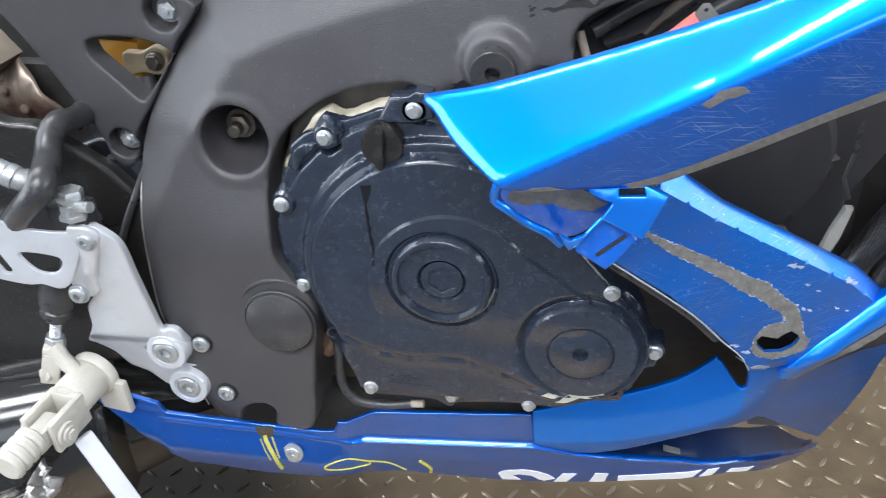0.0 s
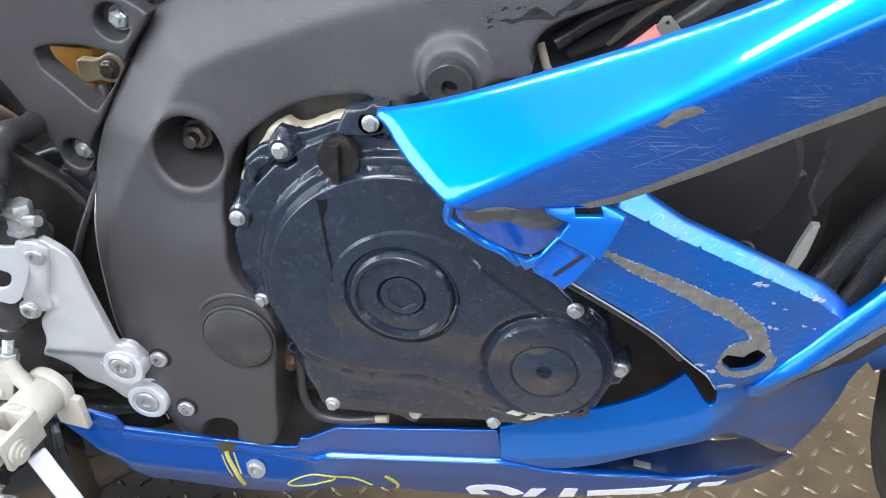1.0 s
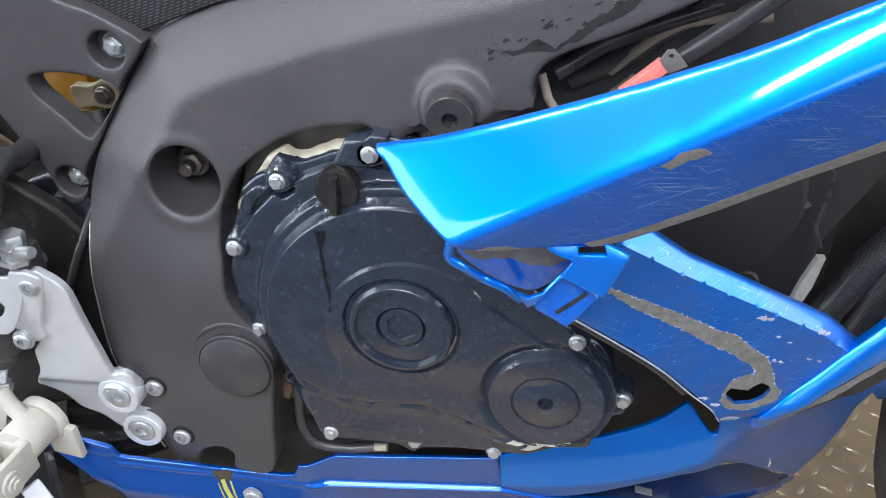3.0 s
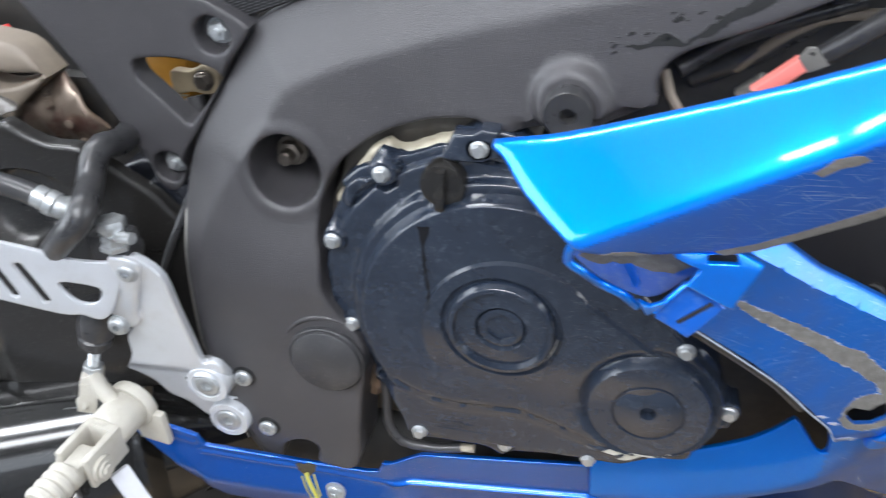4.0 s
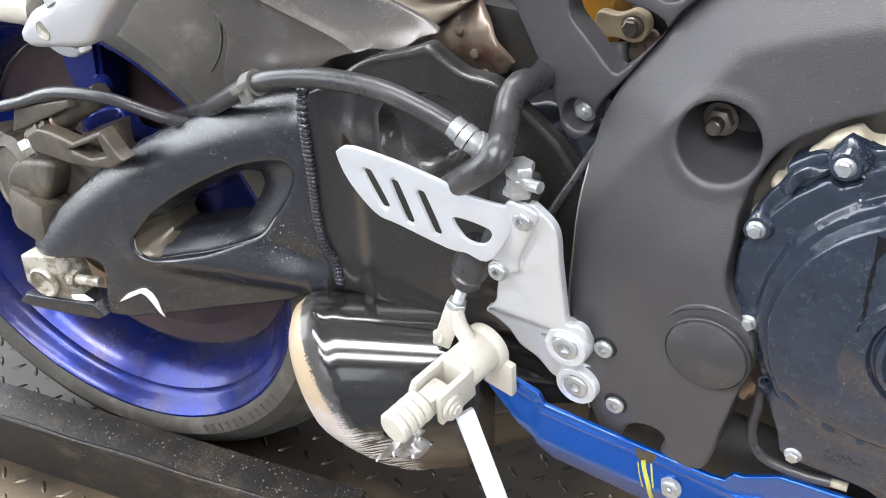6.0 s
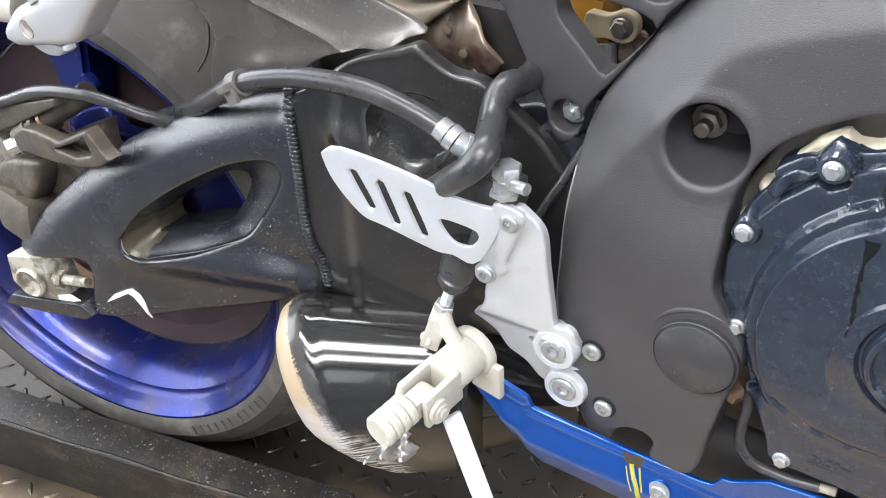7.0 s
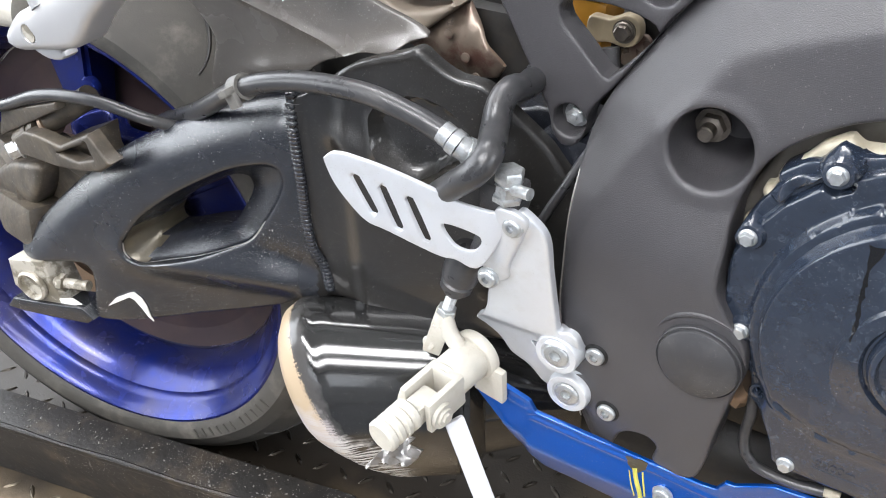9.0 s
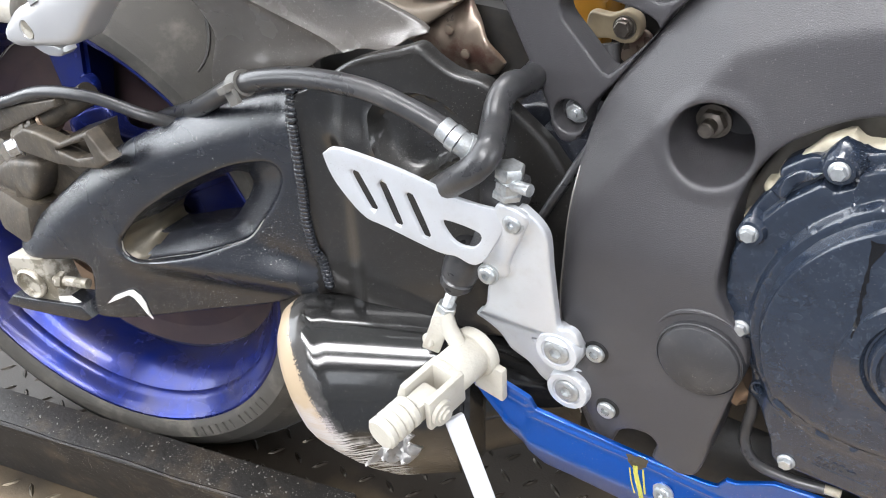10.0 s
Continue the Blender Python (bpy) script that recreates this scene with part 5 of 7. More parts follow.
GUARD = [(-0.379, 0.478), (-0.376, 0.481), (-0.368, 0.482), (-0.341, 0.471), (-0.315, 0.457), (-0.302, 0.448), (-0.278, 0.44), (-0.266, 0.442), (-0.285, 0.394), (-0.302, 0.399), (-0.313, 0.402), (-0.344, 0.421), (-0.358, 0.43), (-0.373, 0.456)]


def slot(x0, z0, x1, z1, w):
    d = Vector((x1 - x0, z1 - z0)).normalized()
    n = Vector((-d.y, d.x)) * w
    return [(x0 + n.x, z0 + n.y), (x0 - d.x * w, z0 - d.y * w), (x0 - n.x, z0 - n.y), (x1 - n.x, z1 - n.y), (x1 + d.x * w, z1 + d.y * w), (x1 + n.x, z1 + n.y)]


SLOTS = [slot(-0.361, 0.464, -0.351, 0.436, 0.0026), slot(-0.345, 0.456, -0.336, 0.424, 0.0026), slot(-0.329, 0.448, -0.319, 0.415, 0.0026), [(-0.309, 0.429), (-0.286, 0.419), (-0.290, 0.407), (-0.302, 0.411)]]
BRK = [(-0.281, 0.374), (-0.292, 0.357), (-0.296, 0.336), (-0.302, 0.324), (-0.311, 0.311), (-0.303, 0.306), (-0.291, 0.297), (-0.282, 0.282), (-0.267, 0.273), (-0.256, 0.259), (-0.247, 0.253), (-0.246, 0.238), (-0.239, 0.232), (-0.229, 0.235), (-0.219, 0.247), (-0.213, 0.263), (-0.213, 0.277), (-0.218, 0.287), (-0.225, 0.288), (-0.23, 0.287), (-0.223, 0.3), (-0.219, 0.315), (-0.221, 0.331), (-0.228, 0.336), (-0.236, 0.334), (-0.238, 0.357), (-0.24, 0.392), (-0.242, 0.426), (-0.255, 0.442), (-0.261, 0.444), (-0.27, 0.44), (-0.277, 0.431), (-0.283, 0.413), (-0.295, 0.379)]


def bracket_face(x, z):
    y = bracket_y(x, z) + 0.006 * sm(0.325, 0.312, z)
    for bx, bz, r, h in ((-0.2365, 0.3095, 0.0145, 0.006), (-0.2285, 0.266, 0.0145, 0.006), (-0.264, 0.432, 0.011, 0.002), (-0.281, 0.384, 0.011, 0.002)):
        y = y - h * (1 - sm(r - 0.0015, r + 0.001, np.hypot(x - bx, z - bz)))
    return y


bracket = relief("footrest_bracket", BRK, bracket_face, M_ALU, bike, holes=[[(-0.262, 0.306), (-0.251, 0.307), (-0.254, 0.3), (-0.26, 0.301)]], loops=[ring(bx, bz, r, 32) for bx, bz in ((-0.2365, 0.3095), (-0.2285, 0.266)) for r in (0.013, 0.0145, 0.0155)], step=0.0032, edge=0.0018, thick=0.007, label="silver alloy footrest bracket with bolted bosses", hole_edge=0.0005)
big = part("bracket_bolt", socket_bolt(0.0105, 0.003, 0.0045), M_STEEL, bracket, "large round socket bolt", m=axis_m((-0.2365, 0.5268, 0.3095)))
again(big, axis_m((-0.2285, 0.5341, 0.266)))
small = part("guard_bolt", join(lathe([(0.0085, -0.001), (0.0085, 0.0008)], 24), socket_bolt(0.007, 0.0045, 0.0026)), M_STEEL, bracket, "bright button head bolt", m=axis_m((-0.264, 0.5035, 0.432)))
again(small, axis_m((-0.281, 0.5, 0.384)))
for x, y, z in ((-0.2365, 0.5262, 0.3095), (-0.2285, 0.5335, 0.266)):
    part("boss", lathe([(0.0185, -0.016), (0.0178, -0.001), (0.0168, 0.0008), (0.0125, 0.001), (0.0118, -0.0006), (0.0005, -0.0008)], 40), M_ALU, bracket, m=axis_m((x, y, z)))
relief("guard_flange", [(-0.2775, 0.441), (-0.268, 0.4455), (-0.259, 0.445), (-0.253, 0.437), (-0.2575, 0.423), (-0.2695, 0.393), (-0.2715, 0.379), (-0.279, 0.3725), (-0.289, 0.3755), (-0.2935, 0.386), (-0.287, 0.402)], lambda x, z: bracket_y(x, z) - 0.004 - 0.0015 * np.exp(-(((x + 0.2725) - (z - 0.408) * 0.36) / 0.006) ** 2), M_ALU, bracket, step=0.003, edge=0.0022, thick=0.005)
part("cast_block", box(0.024, 0.03, 0.03, 0.004, Matrix.Translation((-0.222, 0.565, 0.331)) @ Matrix.Rotation(0.1, 4, "Y")), M_BEIGE, bracket, "cream painted block behind the bracket")
guard = relief("heel_guard", GUARD, guard_y, M_ALU, bracket, holes=SLOTS, step=0.005, edge=0.0008, thick=0.003, label="silver heel guard with three slots")

HUGGER = [(-0.582, 0.535), (-0.571, 0.526), (-0.563, 0.515), (-0.556, 0.5), (-0.557, 0.489), (-0.563, 0.476), (-0.572, 0.444), (-0.534, 0.44), (-0.493, 0.465), (-0.47, 0.48), (-0.46, 0.489), (-0.446, 0.497), (-0.421, 0.505), (-0.4, 0.506), (-0.387, 0.515), (-0.376, 0.521), (-0.417, 0.538), (-0.449, 0.553), (-0.485, 0.57), (-0.509, 0.582), (-0.56, 0.612), (-0.61, 0.60)]
RIDGE = [[(x, 0.503 - 0.367 * (x + 0.433) + k) for x in np.linspace(-0.57, -0.4, 45)] for k in (-0.006, -0.003, 0.0, 0.003, 0.006)]


def hugger_y(x, z):
    ridge = z - (0.503 - 0.367 * (x + 0.433))
    low = z - (0.484 + 0.25 * (x + 0.5))
    return 0.535 + 0.2 * (x + 0.5) + 0.4 * np.maximum(0, ridge) + 0.1 * np.maximum(0, -ridge) - 0.002 * np.exp(-(ridge / 0.0035) ** 2) - 0.008 * np.exp(-((low + 0.006) / 0.012) ** 2) * sm(-0.55, -0.5, x)


relief("rear_hugger", HUGGER, hugger_y, M_HUG, bike, loops=RIDGE, step=0.005, edge=0.0015, thick=0.003, label="dusty black plastic rear mudguard with a folded ridge")
# ---- rear set ----
PEG0, PEG1 = Vector((-0.300, 0.508, 0.2905)), Vector((-0.3155, 0.40, 0.285))
PD = (PEG1 - PEG0).normalized()
UPV = (Vector((0, 0, 1)) - PD * PD.z).normalized()
SIDE = UPV.cross(PD)
PF = Matrix.Translation(PEG0) @ Matrix((SIDE, UPV, PD)).transposed().to_4x4()
peg = part("footpeg", join(lathe([(0.0165, 0.0), (0.0172, 0.002), (0.0172, 0.026), (0.0155, 0.029)], 32), lathe([(0.0135, 0.024), (0.0135, 0.034)], 24)), M_WHITE, bike, "thickly white painted folding footpeg", m=PF)
part("peg_fork", join(box(0.006, 0.03, 0.04, 0.002, Matrix.Translation((0.0125, -0.004, 0.047))), box(0.006, 0.03, 0.04, 0.002, Matrix.Translation((-0.0125, -0.004, 0.047))), box(0.028, 0.028, 0.01, 0.003, Matrix.Translation((0, -0.002, 0.031)))), M_WHITE, peg, m=PF)
part("peg_pin", join(lathe([(0.0105, -0.0195), (0.0105, -0.016)], 24), lathe([(0.007, -0.0215), (0.0075, -0.018), (0.0075, 0.018), (0.007, 0.0215)], 20), lathe([(0.0105, 0.016), (0.0105, 0.0195)], 24), lathe([(0.0045, 0.021), (0.0045, 0.0235)], 6)), M_WHITE, peg, m=PF @ Matrix.Translation((0, -0.006, 0.056)) @ Matrix.Rotation(radians(90), 4, "Y"))
part("peg_tip", join(box(0.017, 0.018, 0.03, 0.004, Matrix.Translation((0, -0.004, 0.062))), *[lathe([(0.0115, 0.072 + 0.008 * k), (0.0135, 0.074 + 0.008 * k), (0.0135, 0.078 + 0.008 * k), (0.0115, 0.08 + 0.008 * k)], 16) for k in range(4)]), M_WHITE, peg, m=PF)
spring_pts = [(0.009 * math.cos(a), -0.006 + 0.009 * math.sin(a), 0.05 + 0.0006 * a) for a in np.linspace(0, 16, 40)]
part("peg_spring", tube(spring_pts, 0.0012, 6, 0.004), M_WHITE, peg, m=PF)
M_PEDAL = mat("pale_pedal_paint", (0.55, 0.56, 0.6), 0.35, vary=0.08, scale=60, bump=0.3, fine=500, dust=0.3, dust_colour=(0.35, 0.34, 0.32), dust_scale=50)
pedal = part("brake_pedal", box(0.006, 0.016, 0.1, 0.0025), M_PEDAL, bike, "white painted brake pedal arm", m=look((-0.2885, 0.462, 0.268), (-0.235, 0.452, 0.15)) @ Matrix.Translation((0, 0, -0.05)) @ Matrix.Rotation(radians(70), 4, "Z"))
part("pedal_arm", tube([(-0.235, 0.452, 0.150), (-0.2, 0.448, 0.125), (-0.14, 0.445, 0.11)], 0.0065), M_PEDAL, pedal)
part("pedal_boss", join(lathe([(0.021, 0.0), (0.0215, 0.002), (0.0215, 0.007), (0.02, 0.009)], 28), box(0.03, 0.034, 0.007, 0.002, Matrix.Translation((0.014, -0.02, 0.004)))), M_WHITE, pedal, m=PF @ Matrix.Translation((0, 0, -0.008)))
part("pedal_lug", tube([(-0.305, 0.50, 0.30), (-0.318, 0.503, 0.312), (-0.324, 0.505, 0.325)], 0.007), M_WHITE, pedal)
rod = part("brake_push_rod", tube([(-0.3265, 0.507, 0.318), (-0.313, 0.512, 0.364)], 0.0042, 10), M_STEEL, bike, "threaded brake push rod")
ROD_T = lathe([(0.0042 + 0.0006 * (k % 2), 0.012 + 0.0009 * k) for k in range(24)], 12, cap=False)
RODM = axis_m((-0.3265, 0.507, 0.318), (0.0135, 0.005, 0.046))
part("thread", ROD_T, M_STEEL, rod, m=RODM, sharp=20)
part("lock_nut", lathe([(0.0075, 0.008), (0.008, 0.0085), (0.008, 0.0135), (0.0075, 0.014)], 6), M_STEEL, rod, m=RODM)
part("clevis", join(box(0.02, 0.016, 0.012, 0.003, Matrix.Translation((0, 0, 0.001))), box(0.0045, 0.015, 0.03, 0.002, Matrix.Translation((0.009, 0, -0.014))), box(0.0045, 0.015, 0.03, 0.002, Matrix.Translation((-0.009, 0, -0.014)))), M_WHITE, rod, "white painted clevis", m=RODM)
part("clevis_pin", lathe([(0.0055, -0.002), (0.006, 0), (0.006, 0.002), (0.005, 0.003)], 16), M_WHITE, rod, m=axis_m((-0.333, 0.4965, 0.299), (-0.2, -0.95, 0.15)))
part("rubber_boot", lathe([(0.0055, 0.03), (0.008, 0.031), (0.0085, 0.035), (0.0125, 0.037), (0.013, 0.043), (0.011, 0.045), (0.014, 0.047), (0.015, 0.056), (0.013, 0.075)], 24), M_RUBBER, rod, "black rubber dust boot", m=RODM)
cyl = part("brake_master_cylinder", tube([(-0.30, 0.522, 0.37), (-0.278, 0.527, 0.44)], 0.014), M_PLAST, bike, "black rear brake master cylinder")
part("mount_block", box(0.03, 0.022, 0.024, 0.004, Matrix.Translation((-0.277, 0.515, 0.447))), M_PLAST, cyl)
SWM = axis_m((-0.2705, 0.507, 0.45), (0.06, 0.02, 1)) @ Matrix.Scale(0.86, 4)
switch = part("brake_light_switch", join(lathe([(0.0125, 0), (0.0125, 0.004), (0.0105, 0.005), (0.0105, 0.014), (0.0118, 0.015)], 6), lathe([(0.009, 0.013), (0.0095, 0.015), (0.0095, 0.018)], 20), lathe([(0.0115, 0.0175), (0.012, 0.0185), (0.012, 0.0255), (0.0105, 0.0275), (0.0005, 0.028)], 6)), M_STEEL, bike, "silver hexagon brake switch bolt", m=SWM)
part("nipple", tube([(-0.264, 0.503, 0.462), (-0.250, 0.5, 0.464)], 0.0042, 12), M_STEEL, switch)

# ---- hoses ----
for name, pts, r, lab in (("brake_hose", [(-0.64, 0.53, 0.4), (-0.57, 0.51, 0.436), (-0.501, 0.5, 0.478), (-0.443, 0.5, 0.497), (-0.381, 0.5, 0.503), (-0.339, 0.5, 0.497), (-0.312, 0.5, 0.489)], 0.0078, "black rubber sleeved brake hose"),
                          ("brake_hose", [(-0.9, 0.44, 0.37), (-0.788, 0.46, 0.407), (-0.722, 0.465, 0.432), (-0.662, 0.475, 0.437), (-0.62, 0.49, 0.425), (-0.6, 0.505, 0.415)], 0.0055, "thin black brake hose"),
                          ("reservoir_hose", [(-0.3, 0.62, 0.5), (-0.2941, 0.575, 0.4993), (-0.2946, 0.552, 0.5053), (-0.2963, 0.54, 0.4987), (-0.2899, 0.522, 0.4897), (-0.278, 0.495, 0.4874), (-0.2843, 0.488, 0.4765), (-0.3047, 0.492, 0.4571), (-0.3306, 0.505, 0.4312)], 0.0098, "bent black rubber reservoir hose"),
                          ("cable", [(-0.215, 0.63, 0.49), (-0.2385, 0.595, 0.468), (-0.2468, 0.578, 0.4566), (-0.2569, 0.566, 0.4326), (-0.2652, 0.562, 0.415), (-0.2749, 0.56, 0.3926), (-0.2828, 0.558, 0.372)], 0.0034, "thin grey cable")):
    part(name, tube(pts, r, 16, 0.006), M_RUBBER, bike, lab)
part("hose_fitting", join(tube([(-0.317, 0.5, 0.4915), (-0.31, 0.5, 0.488)], 0.0082, 14), tube([(-0.309, 0.5, 0.4875), (-0.303, 0.5, 0.4845)], 0.0092, 14), tube([(-0.304, 0.5, 0.485), (-0.297, 0.502, 0.4805), (-0.2895, 0.507, 0.4755)], 0.0085, 14), tube([(-0.2985, 0.501, 0.4815), (-0.2955, 0.503, 0.4795)], 0.0105, 6)), M_STEEL, bike, "silver crimped hose fitting")
part("hose_end_sleeve", tube([(-0.652, 0.533, 0.394), (-0.632, 0.528, 0.404)], 0.0072, 14), M_RUBBER, bike, "ribbed rubber hose sleeve")
M_CLIP = mat("grey_plastic", (0.13, 0.125, 0.115), 0.5, vary=0.2, scale=120, bump=0.3)
clipm = axis_m((-0.502, 0.5, 0.4775), (0.87, 0.0, 0.45))
part("hose_clip", join(lathe([(0.0092, -0.006), (0.0106, -0.006), (0.0106, 0.006), (0.0092, 0.006)], 20), box(0.012, 0.006, 0.01, 0.0015, Matrix.Translation((-0.0135, 0.002, 0))), box(0.005, 0.012, 0.011, 0.0015, Matrix.Translation((-0.012, -0.006, 0)))), M_CLIP, bike, "grey plastic hose clip", m=clipm)

# ---- swingarm details ----
weld_line = curve_pts([(-0.472, 0.470), (-0.468, 0.444), (-0.467, 0.397), (-0.467, 0.347), (-0.459, 0.284)], False, 0.0038)
beads = []
for k, (x, z) in enumerate(weld_line):
    y = float(swing_y(np.array([x]), np.array([z]))[0])
    b = lathe([(0.0045, -0.002), (0.0043, 0.0005), (0.0028, 0.0014), (0.0004, 0.0017)], 10)
    b.transform(Matrix.Translation((x, y - 0.0018, z)) @ Matrix.Rotation(radians(90), 4, "X") @ Matrix.Diagonal((1.15, 0.8, 1.6, 1)))
    beads.append(b)
part("weld_seam", join(*beads), M_SWING, swingarm, "rippled black weld bead")


M_BLOCK = mat("dirty_alloy", (0.2, 0.18, 0.14), 0.5, metal=0.4, vary=0.5, scale=90, bump=0.8, fine=200, dust=0.9, dust_colour=(0.5, 0.47, 0.41), dust_scale=48, dust_edge=(0.47, 0.57), specks=0.8, speck_colour=(0.05, 0.04, 0.03))
adjuster = relief("chain_adjuster", [(-0.809, 0.244), (-0.766, 0.25), (-0.759, 0.193), (-0.797, 0.19), (-0.814, 0.209)], lambda x, z: 0.512 + 0.27 * (x + 0.469), M_BLOCK, bike, holes=[ring(-0.787, 0.216, 0.0125, 24)], step=0.006, edge=0.0015, thick=0.03, smooth=False, label="dirty alloy chain adjuster block")
part("axle_end", lathe([(0.0175, 0.0), (0.0175, 0.004), (0.0155, 0.006), (0.0135, 0.005), (0.012, -0.01), (0.0005, -0.012)], 28), M_BLOCK, adjuster, m=axis_m((-0.787, 0.426, 0.216), AX))
part("adjuster_bolt", tube([(-0.76, 0.436, 0.224), (-0.722, 0.448, 0.226)], 0.0055, 12), M_BLOCK, adjuster)
part("adjuster_nut", lathe([(0.0095, 0), (0.0095, 0.007)], 6), M_BLOCK, adjuster, m=axis_m((-0.755, 0.4375, 0.2245), (0.95, 0.28, 0.03)))
relief("lower_plate", [(-0.83, 0.179), (-0.818, 0.193), (-0.803, 0.193), (-0.732, 0.199), (-0.722, 0.186), (-0.731, 0.179), (-0.773, 0.177), (-0.809, 0.177)], lambda x, z: 0.508 + 0.27 * (x + 0.469), M_SWING, adjuster, step=0.008, edge=0.0015, thick=0.03, smooth=False)
M_CHIPW = mat("bare_white_primer", (0.72, 0.7, 0.66), 0.6, vary=0.1, scale=100, bump=0.3)
for blob in ([(-0.701, 0.208), (-0.689, 0.221), (-0.673, 0.23), (-0.668, 0.2315), (-0.662, 0.225), (-0.659, 0.216), (-0.658, 0.202), (-0.656, 0.1955), (-0.66, 0.201), (-0.664, 0.211), (-0.669, 0.2215), (-0.674, 0.2245)], [(-0.80, 0.196), (-0.77, 0.2), (-0.745, 0.207), (-0.735, 0.201), (-0.75, 0.196), (-0.775, 0.191)]):
    relief("paint_chip", blob, lambda x, z: 0.5125 + 0.27 * (x + 0.469) + (swing_y(x, z) - 0.514 - 0.27 * (x + 0.469)) - 0.0004, M_CHIPW, swingarm, step=0.004, edge=0, thick=0.0012, smooth=False, label="bare white paint chip")
part("pivot_plate", box(0.14, 0.03, 0.2, 0.008, Matrix.Translation((-0.22, 0.6, 0.36))), M_SWING, swingarm)
for k, z in enumerate((0.375, 0.357, 0.33)):
    part("rib", box(0.05, 0.012, 0.004, 0.0012, Matrix.Translation((-0.262, 0.582, z))), M_PLAST, swingarm)

# ---- caliper ----
M_CAL = mat("dirty_caliper", (0.055, 0.046, 0.036), 0.5, metal=0.25, vary=0.6, scale=70, bump=0.9, fine=160, dust=0.6, dust_colour=(0.105, 0.085, 0.06), dust_scale=60, dust_edge=(0.46, 0.62), specks=0.5)
caliper = part("brake_caliper", join(lathe([(0.046, -0.03), (0.048, -0.012), (0.046, 0.0), (0.036, 0.007), (0.034, 0.004), (0.018, 0.006), (0.0005, 0.007)], 36), box(0.07, 0.05, 0.05, 0.012, Matrix.Translation((0.03, -0.03, -0.012))), box(0.05, 0.03, 0.04, 0.008, Matrix.Translation((-0.03, 0.03, -0.02)))), M_CAL, bike, "dirty brown rear brake caliper", m=axis_m((-0.842, 0.463, 0.305), (-0.1, -0.97, 0.2)))
relief("caliper_bracket", [(-0.772, 0.366), (-0.764, 0.377), (-0.746, 0.382), (-0.713, 0.369), (-0.681, 0.371), (-0.669, 0.377), (-0.66, 0.366), (-0.685, 0.35), (-0.717, 0.338), (-0.742, 0.35), (-0.768, 0.356)], lambda x, z: 0.476 + 0.2 * (x + 0.72), M_CAL, caliper, step=0.006, edge=0.003, thick=0.012)
relief("caliper_bridge", [(-0.752, 0.363), (-0.729, 0.379), (-0.694, 0.394), (-0.691, 0.384), (-0.684, 0.366), (-0.701, 0.352), (-0.736, 0.35)], lambda x, z: 0.474 + 0.1 * (x + 0.72) + 0.4 * np.maximum(0, z - 0.375), M_CAL, caliper, step=0.006, edge=0.003, thick=0.03, smooth=False)
relief("lower_lug", [(-0.79, 0.33), (-0.76, 0.345), (-0.725, 0.338), (-0.73, 0.31), (-0.77, 0.29), (-0.8, 0.3)], lambda x, z: 0.482 + 0.1 * (x + 0.76), M_CAL, caliper, step=0.005, edge=0.003, thick=0.03)
relief("cast_arm", [(-0.7751, 0.3788), (-0.7522, 0.3923), (-0.7327, 0.3943), (-0.6993, 0.3923), (-0.6745, 0.4051), (-0.6509, 0.4173), (-0.6438, 0.4095), (-0.6359, 0.3996), (-0.6272, 0.3956), (-0.6478, 0.3813), (-0.6794, 0.3726), (-0.7146, 0.3665), (-0.7474, 0.365), (-0.7712, 0.3628)], lambda x, z: 0.452 + 0.15 * np.maximum(0, 0.35 - z), M_CAL, caliper, holes=[[(-0.7068, 0.3831), (-0.6779, 0.3973), (-0.6566, 0.4074), (-0.6523, 0.3924), (-0.6783, 0.3823)]], step=0.005, edge=0.0025, thick=0.014, smooth=False)
relief("pad_plate", [(-0.7991, 0.3976), (-0.7562, 0.4123), (-0.7011, 0.4309), (-0.7016, 0.4231), (-0.7449, 0.4014), (-0.792, 0.3778), (-0.8169, 0.3659)], lambda x, z: 0.462 + 0 * x, M_CAL, caliper, step=0.005, edge=0.002, thick=0.01, smooth=False)
relief("piston_housing", [(-0.8387, 0.3215), (-0.7894, 0.3432), (-0.7656, 0.3441), (-0.7745, 0.3153), (-0.8009, 0.2846), (-0.8446, 0.2564), (-0.8836, 0.241)], lambda x, z: 0.46 - 0.006 * np.exp(-((z - 0.31) / 0.02) ** 2), M_CAL, caliper, step=0.005, edge=0.006, thick=0.03)
part("slide_pin", join(tube([(-0.788, 0.468, 0.366), (-0.755, 0.475, 0.387)], 0.0115, 16), *[tube([(-0.772 + 0.012 * k, 0.472 + 0.002 * k, 0.377 + 0.0075 * k), (-0.767 + 0.012 * k, 0.473 + 0.002 * k, 0.380 + 0.0075 * k)], 0.0128, 16) for k in range(2)], tube([(-0.745, 0.477, 0.394), (-0.69, 0.49, 0.428)], 0.0105, 16)), M_CAL, caliper)
part("pin_collar", tube([(-0.7475, 0.4775, 0.392), (-0.7435, 0.4785, 0.3945)], 0.0135, 20), M_DISC, caliper, "brass coloured pin collar")
relief("disc_cover", [(-0.822, 0.336), (-0.79, 0.361), (-0.762, 0.375), (-0.733, 0.373), (-0.69, 0.352), (-0.72, 0.32), (-0.773, 0.31), (-0.8, 0.32)], lambda x, z: 0.53 + 0.01 * np.sin(x * 90), M_RIM, rear_wheel, step=0.008, edge=0.006, thick=0.02)
part("caliper_bolt", hex_bolt(0.009, 0.012, 0.0115), M_STEEL, caliper, "zinc plated hexagon bolt", m=axis_m((-0.788, 0.463, 0.361), (-0.45, -0.8, -0.2), 0.3))

